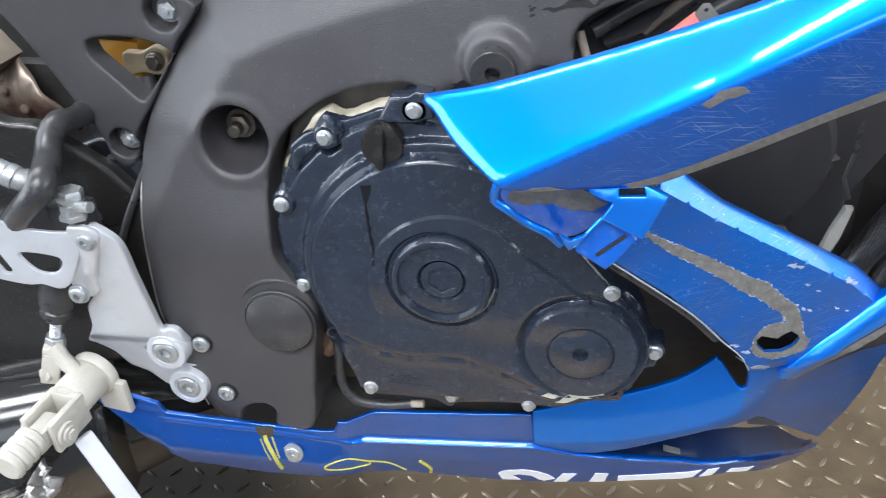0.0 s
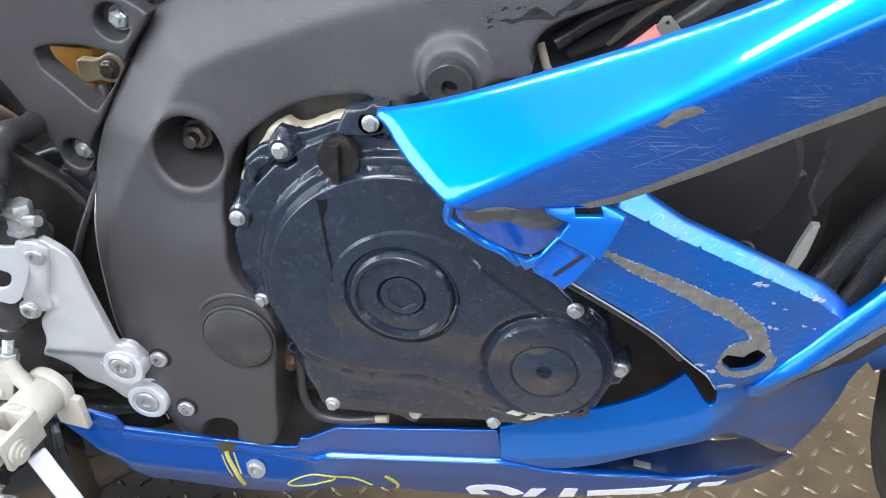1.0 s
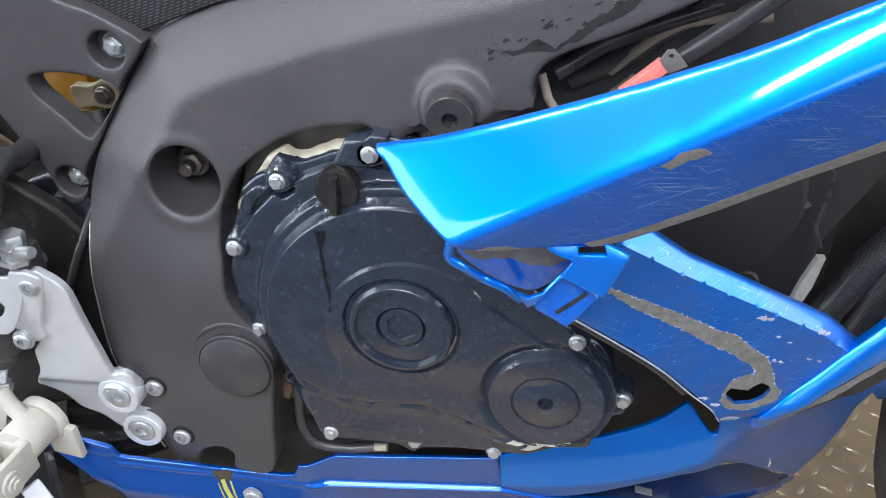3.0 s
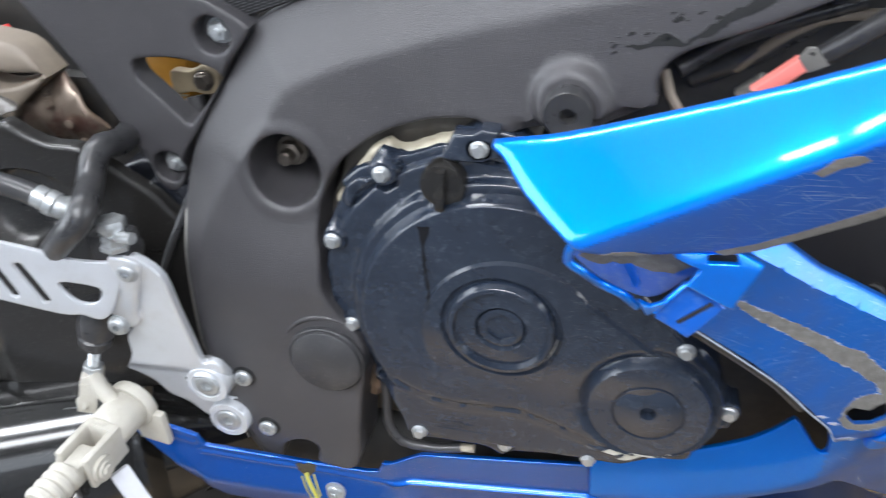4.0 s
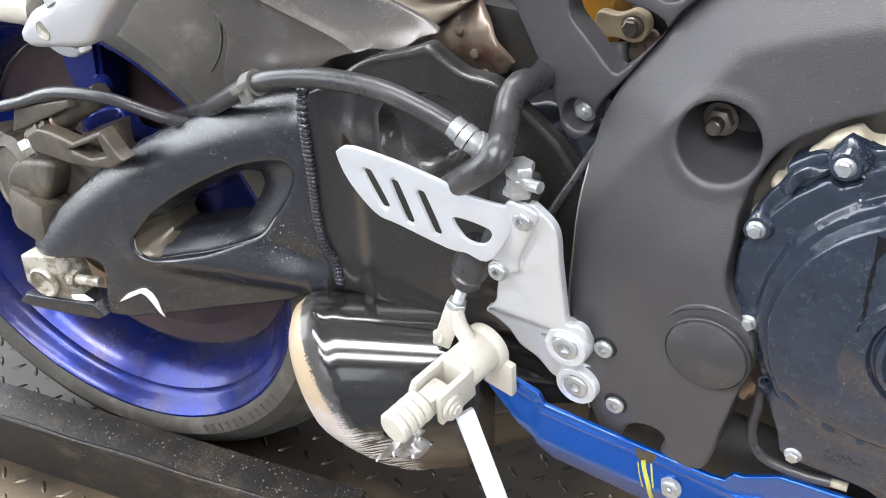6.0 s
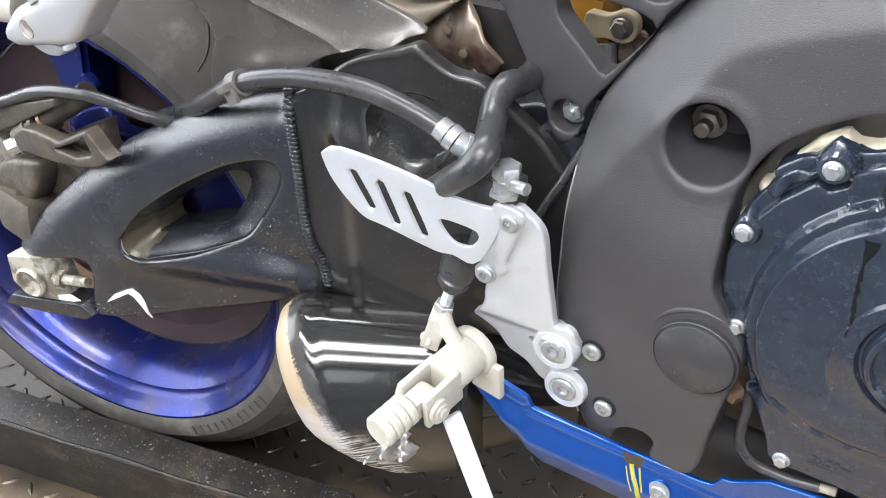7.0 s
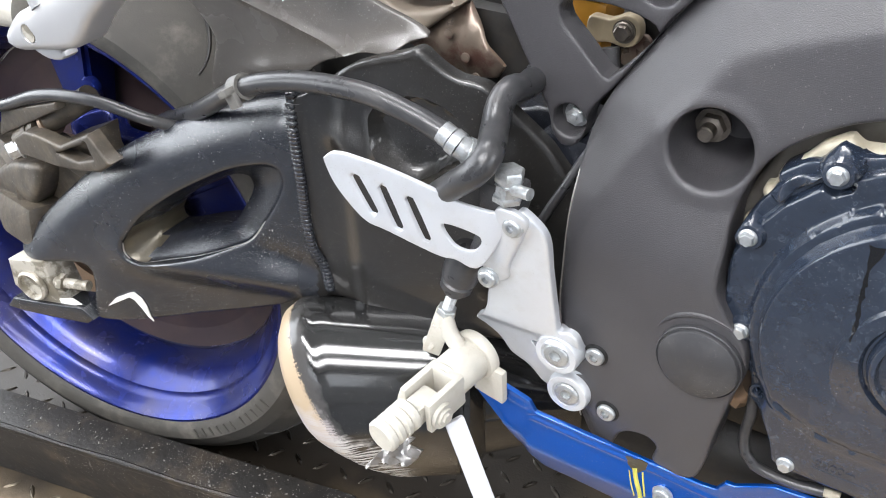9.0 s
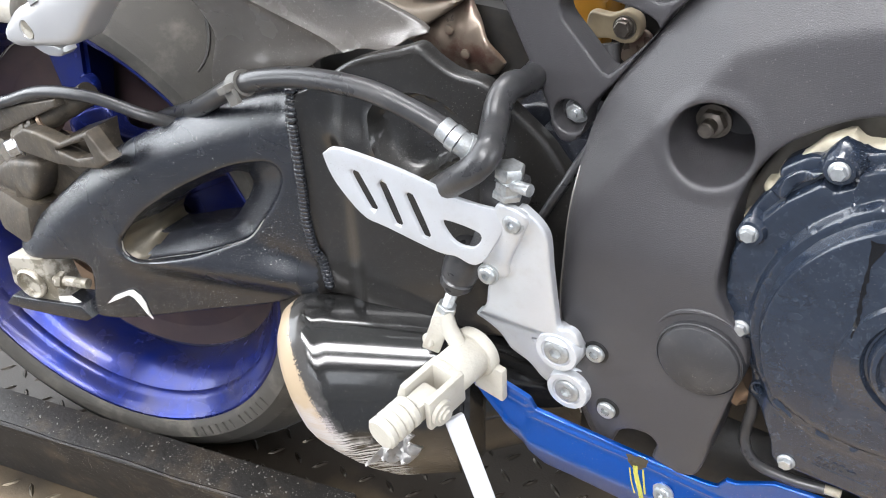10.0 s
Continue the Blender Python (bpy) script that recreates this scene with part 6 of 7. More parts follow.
# ---- passenger footrest ----
REARPEG = [(-0.655, 0.519), (-0.636, 0.538), (-0.62, 0.546), (-0.592, 0.563), (-0.545, 0.6), (-0.5, 0.66), (-0.44, 0.66), (-0.49, 0.595), (-0.542, 0.552), (-0.567, 0.529), (-0.583, 0.521), (-0.616, 0.514), (-0.646, 0.509)]
M_SILVER = mat("silver_cast_alloy", (0.45, 0.45, 0.455), 0.35, metal=0.5, vary=0.05, scale=40, bump=0.15)
stay = relief("passenger_footrest_stay", REARPEG, lambda x, z: 0.413 + 0.15 * np.abs(z - 0.54 - 0.5 * (x + 0.6)), M_SILVER, bike, holes=[ring(-0.6205, 0.5275, 0.0068, 24)], step=0.007, edge=0.006, thick=0.024, label="silver cast alloy passenger footrest stay", hole_edge=0.001)
part("stay_arm", tube([(-0.6, 0.425, 0.55), (-0.625, 0.43, 0.6), (-0.64, 0.44, 0.68)], 0.013, 14), M_SILVER, stay)
part("stay_pin", lathe([(0.0066, -0.006), (0.0066, -0.001), (0.0005, -0.0008)], 20), M_BLOCK, stay, m=axis_m((-0.6205, 0.413, 0.5275)))
relief("stay_fork", [(-0.65, 0.508), (-0.61, 0.51), (-0.615, 0.502), (-0.632, 0.499), (-0.648, 0.503)], lambda x, z: 0.43 + 0 * x, M_SILVER, stay, step=0.006, edge=0.002, thick=0.012)
part("passenger_peg", tube([(-0.65, 0.43, 0.535), (-0.70, 0.40, 0.545)], 0.014, 14), M_WHITE, stay)

M_TORN = mat("torn_sheet_metal", (0.28, 0.27, 0.26), 0.35, metal=0.8, vary=0.5, scale=150, bump=0.8, fine=300)
relief("torn_bracket", [(-0.378, 0.165), (-0.36, 0.194), (-0.343, 0.222), (-0.327, 0.244), (-0.32, 0.236), (-0.328, 0.224), (-0.315, 0.223), (-0.322, 0.206), (-0.339, 0.191), (-0.352, 0.187)], lambda x, z: 0.452 + 0.006 * np.sin(x * 350 + z * 200) * np.cos(z * 260), M_TORN, silencer, step=0.004, edge=0.0008, thick=0.002, smooth=False, label="torn crumpled metal bracket")

# ---- exhaust run, heat shield, rear clutter ----
part("exhaust_pipe", tube([(-0.36, 0.58, 0.2), (-0.3, 0.63, 0.17), (-0.2, 0.66, 0.15), (0.15, 0.68, 0.14)], 0.055, 24, 0.03), M_DARK, bike, "dark exhaust pipe under the engine")
heat = relief("heat_shield", [(-0.44, 0.481), (-0.426, 0.492), (-0.39, 0.518), (-0.383, 0.521), (-0.371, 0.505), (-0.357, 0.489), (-0.348, 0.476), (-0.357, 0.463), (-0.374, 0.456), (-0.388, 0.453), (-0.411, 0.457), (-0.432, 0.468)], lambda x, z: 0.64 - 0.01 * np.cos((z - 0.49) * 60) + 0.002 * np.sin(x * 300), M_RUST, bike, step=0.006, edge=0.002, thick=0.004, smooth=False, label="rusty red heat shield")
for x, z in ((-0.395, 0.497), (-0.38, 0.48), (-0.37, 0.465)):
    part("rivet", lathe([(0.004, -0.001), (0.004, 0.0008), (0.0025, 0.0014)], 14), M_RUST, heat, m=axis_m((x, 0.628, z)))
M_TAN = mat("dusty_tail_duct", (0.2, 0.165, 0.13), 0.55, vary=0.25, scale=30, bump=0.2, dust=0.4, dust_colour=(0.3, 0.26, 0.2))
relief("tail_duct", [(-0.54, 0.51), (-0.483, 0.499), (-0.429, 0.483), (-0.419, 0.494), (-0.382, 0.524), (-0.388, 0.532), (-0.407, 0.547), (-0.452, 0.554), (-0.484, 0.559), (-0.525, 0.563), (-0.607, 0.58), (-0.62, 0.542)], lambda x, z: 0.62 + 0.3 * np.maximum(0, z - 0.535), M_TAN, bike, holes=[[(-0.459, 0.526), (-0.444, 0.529), (-0.42, 0.525), (-0.387, 0.526), (-0.414, 0.514), (-0.435, 0.511), (-0.448, 0.515), (-0.459, 0.522)]], step=0.008, edge=0.004, thick=0.03, label="dusty tan under-tail duct with an oval hole")
M_REDP = mat("red_plastic", (0.62, 0.03, 0.03), 0.35, vary=0.15, scale=60, bump=0.1)
M_GREYW = mat("grey_cable", (0.2, 0.19, 0.17), 0.5, vary=0.15, scale=80)
conn = part("wire_connector", box(0.02, 0.012, 0.013, 0.002, Matrix.Translation((-0.436, 0.535, 0.561)) @ Matrix.Rotation(radians(15), 4, "Y")), M_REDP, bike, "red wire connector with frayed wires")
part("cable", tube([(-0.428, 0.535, 0.563), (-0.41, 0.535, 0.572), (-0.39, 0.54, 0.595), (-0.38, 0.55, 0.64)], 0.0035, 10), M_GREYW, conn)
for k in range(5):
    part("frayed_wire", tube([(-0.444, 0.535, 0.559), (-0.46, 0.533 + 0.002 * k, 0.552 + 0.001 * k), (-0.475 - 0.003 * k, 0.53, 0.541 + 0.004 * k)], 0.0006, 5), M_STEEL, conn)
M_YEL = mat("amber_plastic", (0.55, 0.26, 0.03), 0.3, vary=0.3, scale=60, bump=0.1, coat=0.3)
relief("tail_light_trim", [(-0.468, 0.541), (-0.455, 0.545), (-0.444, 0.534), (-0.43, 0.522), (-0.443, 0.52), (-0.462, 0.53)], lambda x, z: 0.66 + 0 * x, M_REDP, bike, step=0.02, edge=0.003, thick=0.02, label="red plastic trim under the tail")
relief("amber_trim", [(-0.62, 0.535), (-0.537, 0.545), (-0.525, 0.515), (-0.545, 0.505), (-0.6, 0.505)], lambda x, z: 0.72 + 0 * x, M_YEL, bike, step=0.02, edge=0.003, thick=0.02, label="yellow plastic trim under the tail")
part("chain_side_arm", box(0.62, 0.03, 0.22, 0.01, Matrix.Translation((-0.56, 0.735, 0.33)) @ Matrix.Rotation(radians(-12), 4, "Y")), M_DARK, bike, "dark far side swingarm and chain run")
# Added dark box that hides the floor between mudguard and swingarm.
part("gap_filler_box", box(0.3, 0.02, 0.22, 0.008, Matrix.Translation((-0.42, 0.67, 0.40))), M_DARK, bike, "dark box added to fill the gap behind the swingarm")
part("inner_mudguard", box(0.42, 0.02, 0.32, 0.006, Matrix.Translation((-0.42, 0.76, 0.42))), M_DARK, bike, "dark inner mudguard behind the rear suspension")

# ---- subframe details ----
for x, z, r in ((-0.211, 0.5805, 0.0135), (-0.2665, 0.474, 0.0125)):
    part("bolt_cup", lathe([(r + 0.0008, 0.0), (r - 0.0006, -0.011), (0.0005, -0.012)], 28, cap=False), M_FRAME, subframe, m=axis_m((x, 0.5885, z)))
    part("strut_bolt", join(lathe([(0.0095, 0), (0.0095, 0.0015)], 20), hex_bolt(0.0076, 0.007, 0.0085), lathe([(0.003, 0.004), (0.003, 0.0095)], 10)), M_STEEL, subframe, "dirty hexagon bolt", m=axis_m((x + 0.0005, 0.5995, z - 0.0005), spin=x * 9))
M_TANB = mat("translucent_bracket", (0.36, 0.29, 0.19), 0.4, vary=0.2, scale=60, dust=0.4, dust_colour=(0.14, 0.1, 0.06))
res = part("fluid_reservoir", join(box(0.05, 0.04, 0.085, 0.008, Matrix.Translation((-0.297, 0.665, 0.497)) @ Matrix.Rotation(0.06, 4, "Y"))), M_YEL, bike, "amber plastic brake fluid reservoir")
part("reservoir_cap", box(0.052, 0.042, 0.018, 0.003, Matrix.Translation((-0.3, 0.665, 0.548))), M_PLAST, res)
part("level_line", box(0.046, 0.002, 0.0012, 0, Matrix.Translation((-0.297, 0.6445, 0.507))), M_TANB, res)
relief("reservoir_lug", [(-0.278, 0.532), (-0.262, 0.533), (-0.25, 0.5385), (-0.2405, 0.535), (-0.238, 0.527), (-0.2415, 0.518), (-0.25, 0.5145), (-0.262, 0.516), (-0.277, 0.514)], lambda x, z: 0.632 + 0 * x, M_TANB, res, step=0.004, edge=0.0015, thick=0.008, label="pale translucent mounting lug")
part("bracket_bolt", join(lathe([(0.0085, -0.001), (0.0085, 0.001)], 20), hex_bolt(0.0066, 0.006, 0.0075)), M_NUT, res, m=axis_m((-0.25, 0.631, 0.527)))
relief("rusty_tab", [(-0.252, 0.517), (-0.238, 0.521), (-0.234, 0.51), (-0.243, 0.495), (-0.256, 0.497)], lambda x, z: 0.645 + 0 * x, M_RUST, res, step=0.005, edge=0.0008, thick=0.003, label="rusty steel tab")
part("hose_joint", tube([(-0.257, 0.625, 0.516), (-0.254, 0.622, 0.503), (-0.253, 0.62, 0.497)], 0.0068, 14), M_PLAST, res)
part("white_tip", box(0.012, 0.006, 0.009, 0.002, Matrix.Translation((-0.256, 0.62, 0.493)) @ Matrix.Rotation(0.6, 4, "Y")), M_CHIPW, res)
part("ochre_pipe", tube([(-0.29, 0.61, 0.452), (-0.274, 0.605, 0.438), (-0.262, 0.6, 0.436)], 0.006, 10), M_YEL, bike, "ochre plastic pipe")
relief("lower_strut", [(-0.36, 0.36), (-0.33, 0.45), (-0.28, 0.47), (-0.2, 0.44), (-0.22, 0.32)], lambda x, z: 0.60 + 0.0 * x, M_SWING, bike, step=0.02, edge=0.004, thick=0.03, label="black frame section behind the footrest")

# ---- engine side details ----
part("drain_hose", tube([(-0.098, 0.562, 0.318), (-0.096, 0.56, 0.293), (-0.096, 0.558, 0.268), (-0.084, 0.555, 0.251), (-0.054, 0.558, 0.246), (-0.035, 0.56, 0.2485)], 0.0042, 12), M_RUBBER, bike, "thin black drain hose")
part("hose_tail", tube([(-0.035, 0.56, 0.2485), (-0.024, 0.56, 0.250)], 0.0036, 10), M_BEIGE, bike, "cream hose end")
part("drain_fitting", join(tube([(-0.108, 0.575, 0.30), (-0.1, 0.572, 0.312)], 0.011, 14), tube([(-0.112, 0.575, 0.288), (-0.108, 0.575, 0.3)], 0.009, 6)), M_DISC, bike, "brown tarnished engine fitting")
lug = part("cover_lug", lathe([(0.0062, -0.012), (0.0062, 0.0015), (0.0045, 0.0018), (0.0036, -0.006)], 20, cap=False), M_COVER, clutch_cover, m=axis_m((-0.093, 0.5485, 0.33)))
again(lug, axis_m((0.135, 0.5485, 0.296)))
txt = bpy.data.curves.new("capacity_text", "FONT")
txt.body, txt.size, txt.extrude, txt.bevel_depth = "2200ml", 0.0095, 0.0004, 0.0
tob = new("t", txt)
tme = bpy.data.meshes.new_from_object(tob.evaluated_get(bpy.context.evaluated_depsgraph_get()))
bpy.data.objects.remove(tob)
tb = bmesh.new()
tb.from_mesh(tme)
part("raised_text", tb, M_COVER, clutch_cover, m=Matrix.Translation((-0.046, 0.5366, 0.2935)) @ Matrix.Rotation(radians(90), 4, "X") @ Matrix.Rotation(radians(3), 4, "Z"), smooth=False)
part("text_frame", join(*[box(sx, 0.0008, sz, 0, Matrix.Translation((x, 0.5367, z))) for sx, sz, x, z in ((0.038, 0.0008, -0.029, 0.2918), (0.0008, 0.0125, -0.010, 0.298))]), M_COVER, clutch_cover, smooth=False)
M_BARE = mat("bare_scraped_alloy", (0.5, 0.47, 0.4), 0.5, metal=0.4, vary=0.4, scale=150, bump=0.6, fine=400)
relief("oil_stain", rough_line([(-0.0555, 0.4785), (-0.0465, 0.4785), (-0.048, 0.471), (-0.0505, 0.462), (-0.0495, 0.44), (-0.0475, 0.424), (-0.0495, 0.41), (-0.05, 0.424), (-0.0515, 0.442), (-0.0525, 0.46), (-0.0535, 0.47)], 0.0008, 0.003, 12), lambda x, z: clutch_face(x, z) - 0.0003, M_OIL, clutch_cover, step=0.003, edge=0, thick=0.0008, smooth=False, label="dark oily drip stain")
relief("scraped_metal", [(0.079, 0.295), (0.09, 0.300), (0.097, 0.2985), (0.107, 0.3035), (0.123, 0.3075), (0.128, 0.304), (0.121, 0.302), (0.128, 0.299), (0.115, 0.293), (0.1, 0.289), (0.09, 0.2885), (0.1, 0.296), (0.088, 0.293)], lambda x, z: clutch_face(x, z) - 0.0004, M_BARE, clutch_cover, step=0.003, edge=0, thick=0.0015, smooth=False, label="bare scraped alloy patch")
hub_scr = [(HUB[0] + r * math.cos(a), HUB[1] + r * math.sin(a)) for a, r in [(radians(d), 0.0402) for d in range(-70, 0, 7)] + [(radians(d), 0.0378 + 0.001 * (d % 3)) for d in range(-7, -74, -7)]]
relief("scraped_ring", hub_scr, lambda x, z: clutch_face(x, z) - 0.0004, M_BARE, clutch_cover, step=0.002, edge=0, thick=0.001, smooth=False, label="bare scraped ring edge")
relief("chipped_paint", rough_line([(0.066, 0.6), (0.078, 0.601), (0.09, 0.609), (0.098, 0.607), (0.101, 0.604), (0.111, 0.613), (0.12, 0.621), (0.132, 0.629), (0.144, 0.636), (0.152, 0.64), (0.147, 0.633), (0.136, 0.624), (0.126, 0.619), (0.114, 0.61), (0.103, 0.604), (0.1, 0.601), (0.093, 0.602), (0.085, 0.6), (0.075, 0.598)], 0.0009, 0.003, 2), lambda x, z: frame_face(x, z) - 0.0003, M_CHIP_SHADE, main_frame, step=0.004, edge=0, thick=0.001, smooth=False, label="patch of chipped black paint")

rnd = random.Random(21)
for k in range(26):
    t = rnd.uniform(0, 1)
    x, z, s = 0.062 + 0.094 * t + rnd.uniform(-0.012, 0.008), 0.5985 + 0.043 * t + rnd.uniform(-0.005, 0.006), rnd.uniform(0.0008, 0.0032)
    relief("chipped_paint", [(x + s * rnd.uniform(0.4, 1.4) * math.cos(a), z + s * 0.5 * rnd.uniform(0.4, 1.4) * math.sin(a) + 0.45 * s * math.cos(a)) for a in np.linspace(0, 5.6, 9)], lambda x, z: frame_face(x, z) - 0.0003, M_CHIP_SHADE, main_frame, step=0.003, edge=0, thick=0.0008, smooth=False)

# ---- fairing details ----
M_RAW = mat("raw_grey_plastic", (0.13, 0.125, 0.115), 0.6, vary=0.5, scale=160, bump=1.0, fine=350, dust=0.5, dust_colour=(0.24, 0.25, 0.26), dust_scale=260)
M_BLACKP = mat("matt_black_panel", (0.015, 0.0135, 0.0135), 0.55, vary=0.2, scale=20, bump=0.15, dust=0.4, dust_colour=(0.05, 0.047, 0.047), dust_scale=14)


relief("raw_edge", [(0.125, 0.532), (0.145, 0.538), (0.164, 0.547), (0.191, 0.561), (0.227, 0.581), (0.254, 0.595), (0.36, 0.655), (0.36, 0.645), (0.257, 0.589), (0.229, 0.575), (0.192, 0.554), (0.165, 0.541), (0.146, 0.532), (0.13, 0.5285)], lambda x, z: fair_y(x, z) - 0.0004, M_RAW, upper_fairing, step=0.005, edge=0, thick=0.0015, smooth=False, label="bare grey scraped edge")
relief("scuff", rough_line([(0.160, 0.590), (0.168, 0.597), (0.178, 0.6), (0.182, 0.597), (0.172, 0.591), (0.163, 0.587)], 0.0012, 0.004, 4), lambda x, z: fair_y(x, z) - 0.0003, M_RAW, upper_fairing, step=0.003, edge=0, thick=0.001, smooth=False, label="grey scuff through the paint")
relief("scuff", rough_line([(0.068, 0.5305), (0.075, 0.533), (0.085, 0.533), (0.092, 0.5305)], 0.0008, 0.003, 6), lambda x, z: fair_y(x, z) - 0.0003, M_RAW, upper_fairing, step=0.003, edge=0, thick=0.001, smooth=False, label="grey scuff through the paint")
part("nose_rim", tube([(0.0565, 0.4465, 0.5335), (0.0535, 0.4465, 0.530), (0.0515, 0.452, 0.5175), (0.058, 0.453, 0.512), (0.069, 0.465, 0.496), (0.081, 0.468, 0.4885), (0.09, 0.476, 0.4755)], 0.0028, 10, 0.004), M_BLUE, upper_fairing, "rolled blue fairing lip")
nose_in = relief("inner_fairing_wall", [(0.052, 0.508), (0.06, 0.52), (0.09, 0.524), (0.106, 0.522), (0.122, 0.508), (0.114, 0.493), (0.1, 0.478), (0.088, 0.478), (0.071, 0.487), (0.058, 0.498)], lambda x, z: 0.478 - 0.25 * (z - 0.5), [M_BLUED], bike, step=0.005, edge=0.001, thick=0.003, label="blue inner face of the fairing nose, shade in its colour")
relief("bare_patch", rough_line([(0.056, 0.506), (0.065, 0.518), (0.1, 0.519), (0.118, 0.506), (0.112, 0.501), (0.098, 0.4995), (0.088, 0.503), (0.076, 0.504), (0.066, 0.5)], 0.0012, 0.004, 9), lambda x, z: 0.4772 - 0.25 * (z - 0.5), M_RAW, nose_in, step=0.004, edge=0, thick=0.0008, smooth=False, label="flaked paint on grey plastic")
tab1 = relief("mounting_tab", [(0.104, 0.527), (0.122, 0.528), (0.137, 0.53), (0.151, 0.524), (0.147, 0.514), (0.139, 0.495), (0.13, 0.499), (0.114, 0.507), (0.12, 0.518), (0.107, 0.523)], lambda x, z: 0.455 + 0.35 * np.maximum(0, z - 0.521), M_BLUE, bike, holes=[[(0.123, 0.5225), (0.1385, 0.5235), (0.137, 0.5285), (0.1225, 0.527)]], step=0.004, edge=0.0012, thick=0.003, smooth=False, label="light blue fairing mounting tab with a slot", hole_edge=0.0003)
part("slot_block", box(0.014, 0.006, 0.011, 0.001, Matrix.Translation((0.130, 0.4645, 0.523))), M_BLACKP, tab1)
tab2 = relief("mounting_tab", [(0.099, 0.484), (0.114, 0.505), (0.133, 0.495), (0.136, 0.491), (0.126, 0.476), (0.119, 0.468), (0.11, 0.474), (0.101, 0.479)], lambda x, z: 0.461 + 0 * x, M_BLUED, bike, step=0.004, edge=0.001, thick=0.003, smooth=False, label="blue fairing tab with a groove, shade in its colour")
# Black bar on the face, painting in the groove's shade.
part("groove", box(0.0225, 0.0012, 0.0022, 0.0004, Matrix.Translation((0.121, 0.4604, 0.4865)) @ Matrix.Rotation(radians(-43), 4, "Y")), M_BLACKP, tab2)
part("raised_edge", tube([(0.1, 0.4595, 0.4845), (0.1145, 0.4595, 0.5055), (0.117, 0.4585, 0.5055)], 0.0013, 8), M_BLUE, tab2)
relief("folded_tab", [(0.09, 0.494), (0.097, 0.49), (0.106, 0.496), (0.1, 0.484), (0.096, 0.48), (0.093, 0.486)], lambda x, z: 0.458 - 0.4 * (z - 0.487), M_BLUE, bike, step=0.004, edge=0.0008, thick=0.003, smooth=False, label="bent bright blue fairing tab")

BAND = [(0.141, 0.486), (0.143, 0.488), (0.158, 0.477), (0.172, 0.469), (0.185, 0.46), (0.199, 0.451), (0.215, 0.439), (0.227, 0.433), (0.238, 0.421), (0.252, 0.408), (0.258, 0.394), (0.261, 0.383), (0.267, 0.374), (0.266, 0.366), (0.254, 0.363), (0.243, 0.362), (0.231, 0.367), (0.2255, 0.375), (0.2265, 0.386), (0.231, 0.393), (0.239, 0.396), (0.248, 0.394), (0.242, 0.403), (0.234, 0.411), (0.221, 0.422), (0.209, 0.43), (0.193, 0.444), (0.177, 0.456), (0.159, 0.469)]
relief("scraped_band", rough_line(BAND, 0.0008, 0.0018, 3), lambda x, z: wing_y(x, z) - 0.0005, M_RAW, lower_fairing, holes=[HOLE], step=0.004, edge=0, thick=0.0012, smooth=False, label="band scraped down to grey plastic")
M_PALE = mat("pale_scrape", (0.3, 0.34, 0.4), 0.6, vary=0.4, scale=300, bump=0.6, fine=500)
relief("flaked_rim", rough_line(BAND, 0.0013, 0.0012, 17), lambda x, z: wing_y(x, z) - 0.0003, M_PALE, lower_fairing, holes=[HOLE], step=0.004, edge=0, thick=0.001, smooth=False, label="pale flaked paint rim")
for k, (x, z, s) in enumerate(((0.236, 0.353, 0.008), (0.222, 0.373, 0.005), (0.213, 0.381, 0.004), (0.2405, 0.3475, 0.003), (0.243, 0.4435, 0.006), (0.247, 0.4415, 0.004), (0.286, 0.422, 0.005), (0.291, 0.4185, 0.004), (0.257, 0.4045, 0.004), (0.262, 0.402, 0.003), (0.256, 0.425, 0.0022), (0.265, 0.418, 0.0018), (0.281, 0.4, 0.003), (0.29, 0.396, 0.002))):
    rnd = random.Random(k)
    s *= 0.72
    relief("paint_chip", [(x + s * rnd.uniform(0.3, 1.4) * math.cos(a), z + 0.45 * s * rnd.uniform(0.3, 1.4) * math.sin(a) - 0.35 * s * math.cos(a)) for a in np.linspace(0, 6.0, 15)], lambda x, z: wing_y(x, z) - 0.0005, M_PALE, lower_fairing, step=0.003, edge=0, thick=0.001, smooth=False)
edge_pts = [(0.123, 0.468), (0.162, 0.432), (0.184, 0.41), (0.204, 0.386), (0.22, 0.368), (0.2285, 0.35), (0.231, 0.335), (0.2295, 0.32)]
part("worn_edge", tube([(x, float(wing_flat(x, z)) + 0.0004, z) for x, z in edge_pts], 0.0006, 8, 0.004), M_PALE, lower_fairing, "pale worn fairing edge")
part("rubber_edge", tube([(x - 0.004, float(wing_flat(x, z)) + 0.006, z - 0.002) for x, z in edge_pts[:4]], 0.003, 8, 0.004), M_RUBBER, lower_fairing, "black rubber edge strip")
fin = relief("fairing_fin", [(0.256, 0.326), (0.255, 0.339), (0.259, 0.349), (0.271, 0.366), (0.292, 0.384), (0.315, 0.405), (0.36, 0.44), (0.37, 0.412), (0.321, 0.381), (0.296, 0.365), (0.28, 0.348), (0.265, 0.329)], lambda x, z: wing_flat(x, z) - 0.007 + 0.5 * np.maximum(0, z - (0.352 + 0.93 * (x - 0.27))), M_BLUE, bike, step=0.004, edge=0.003, thick=0.008, label="bright blue raised fairing fin")
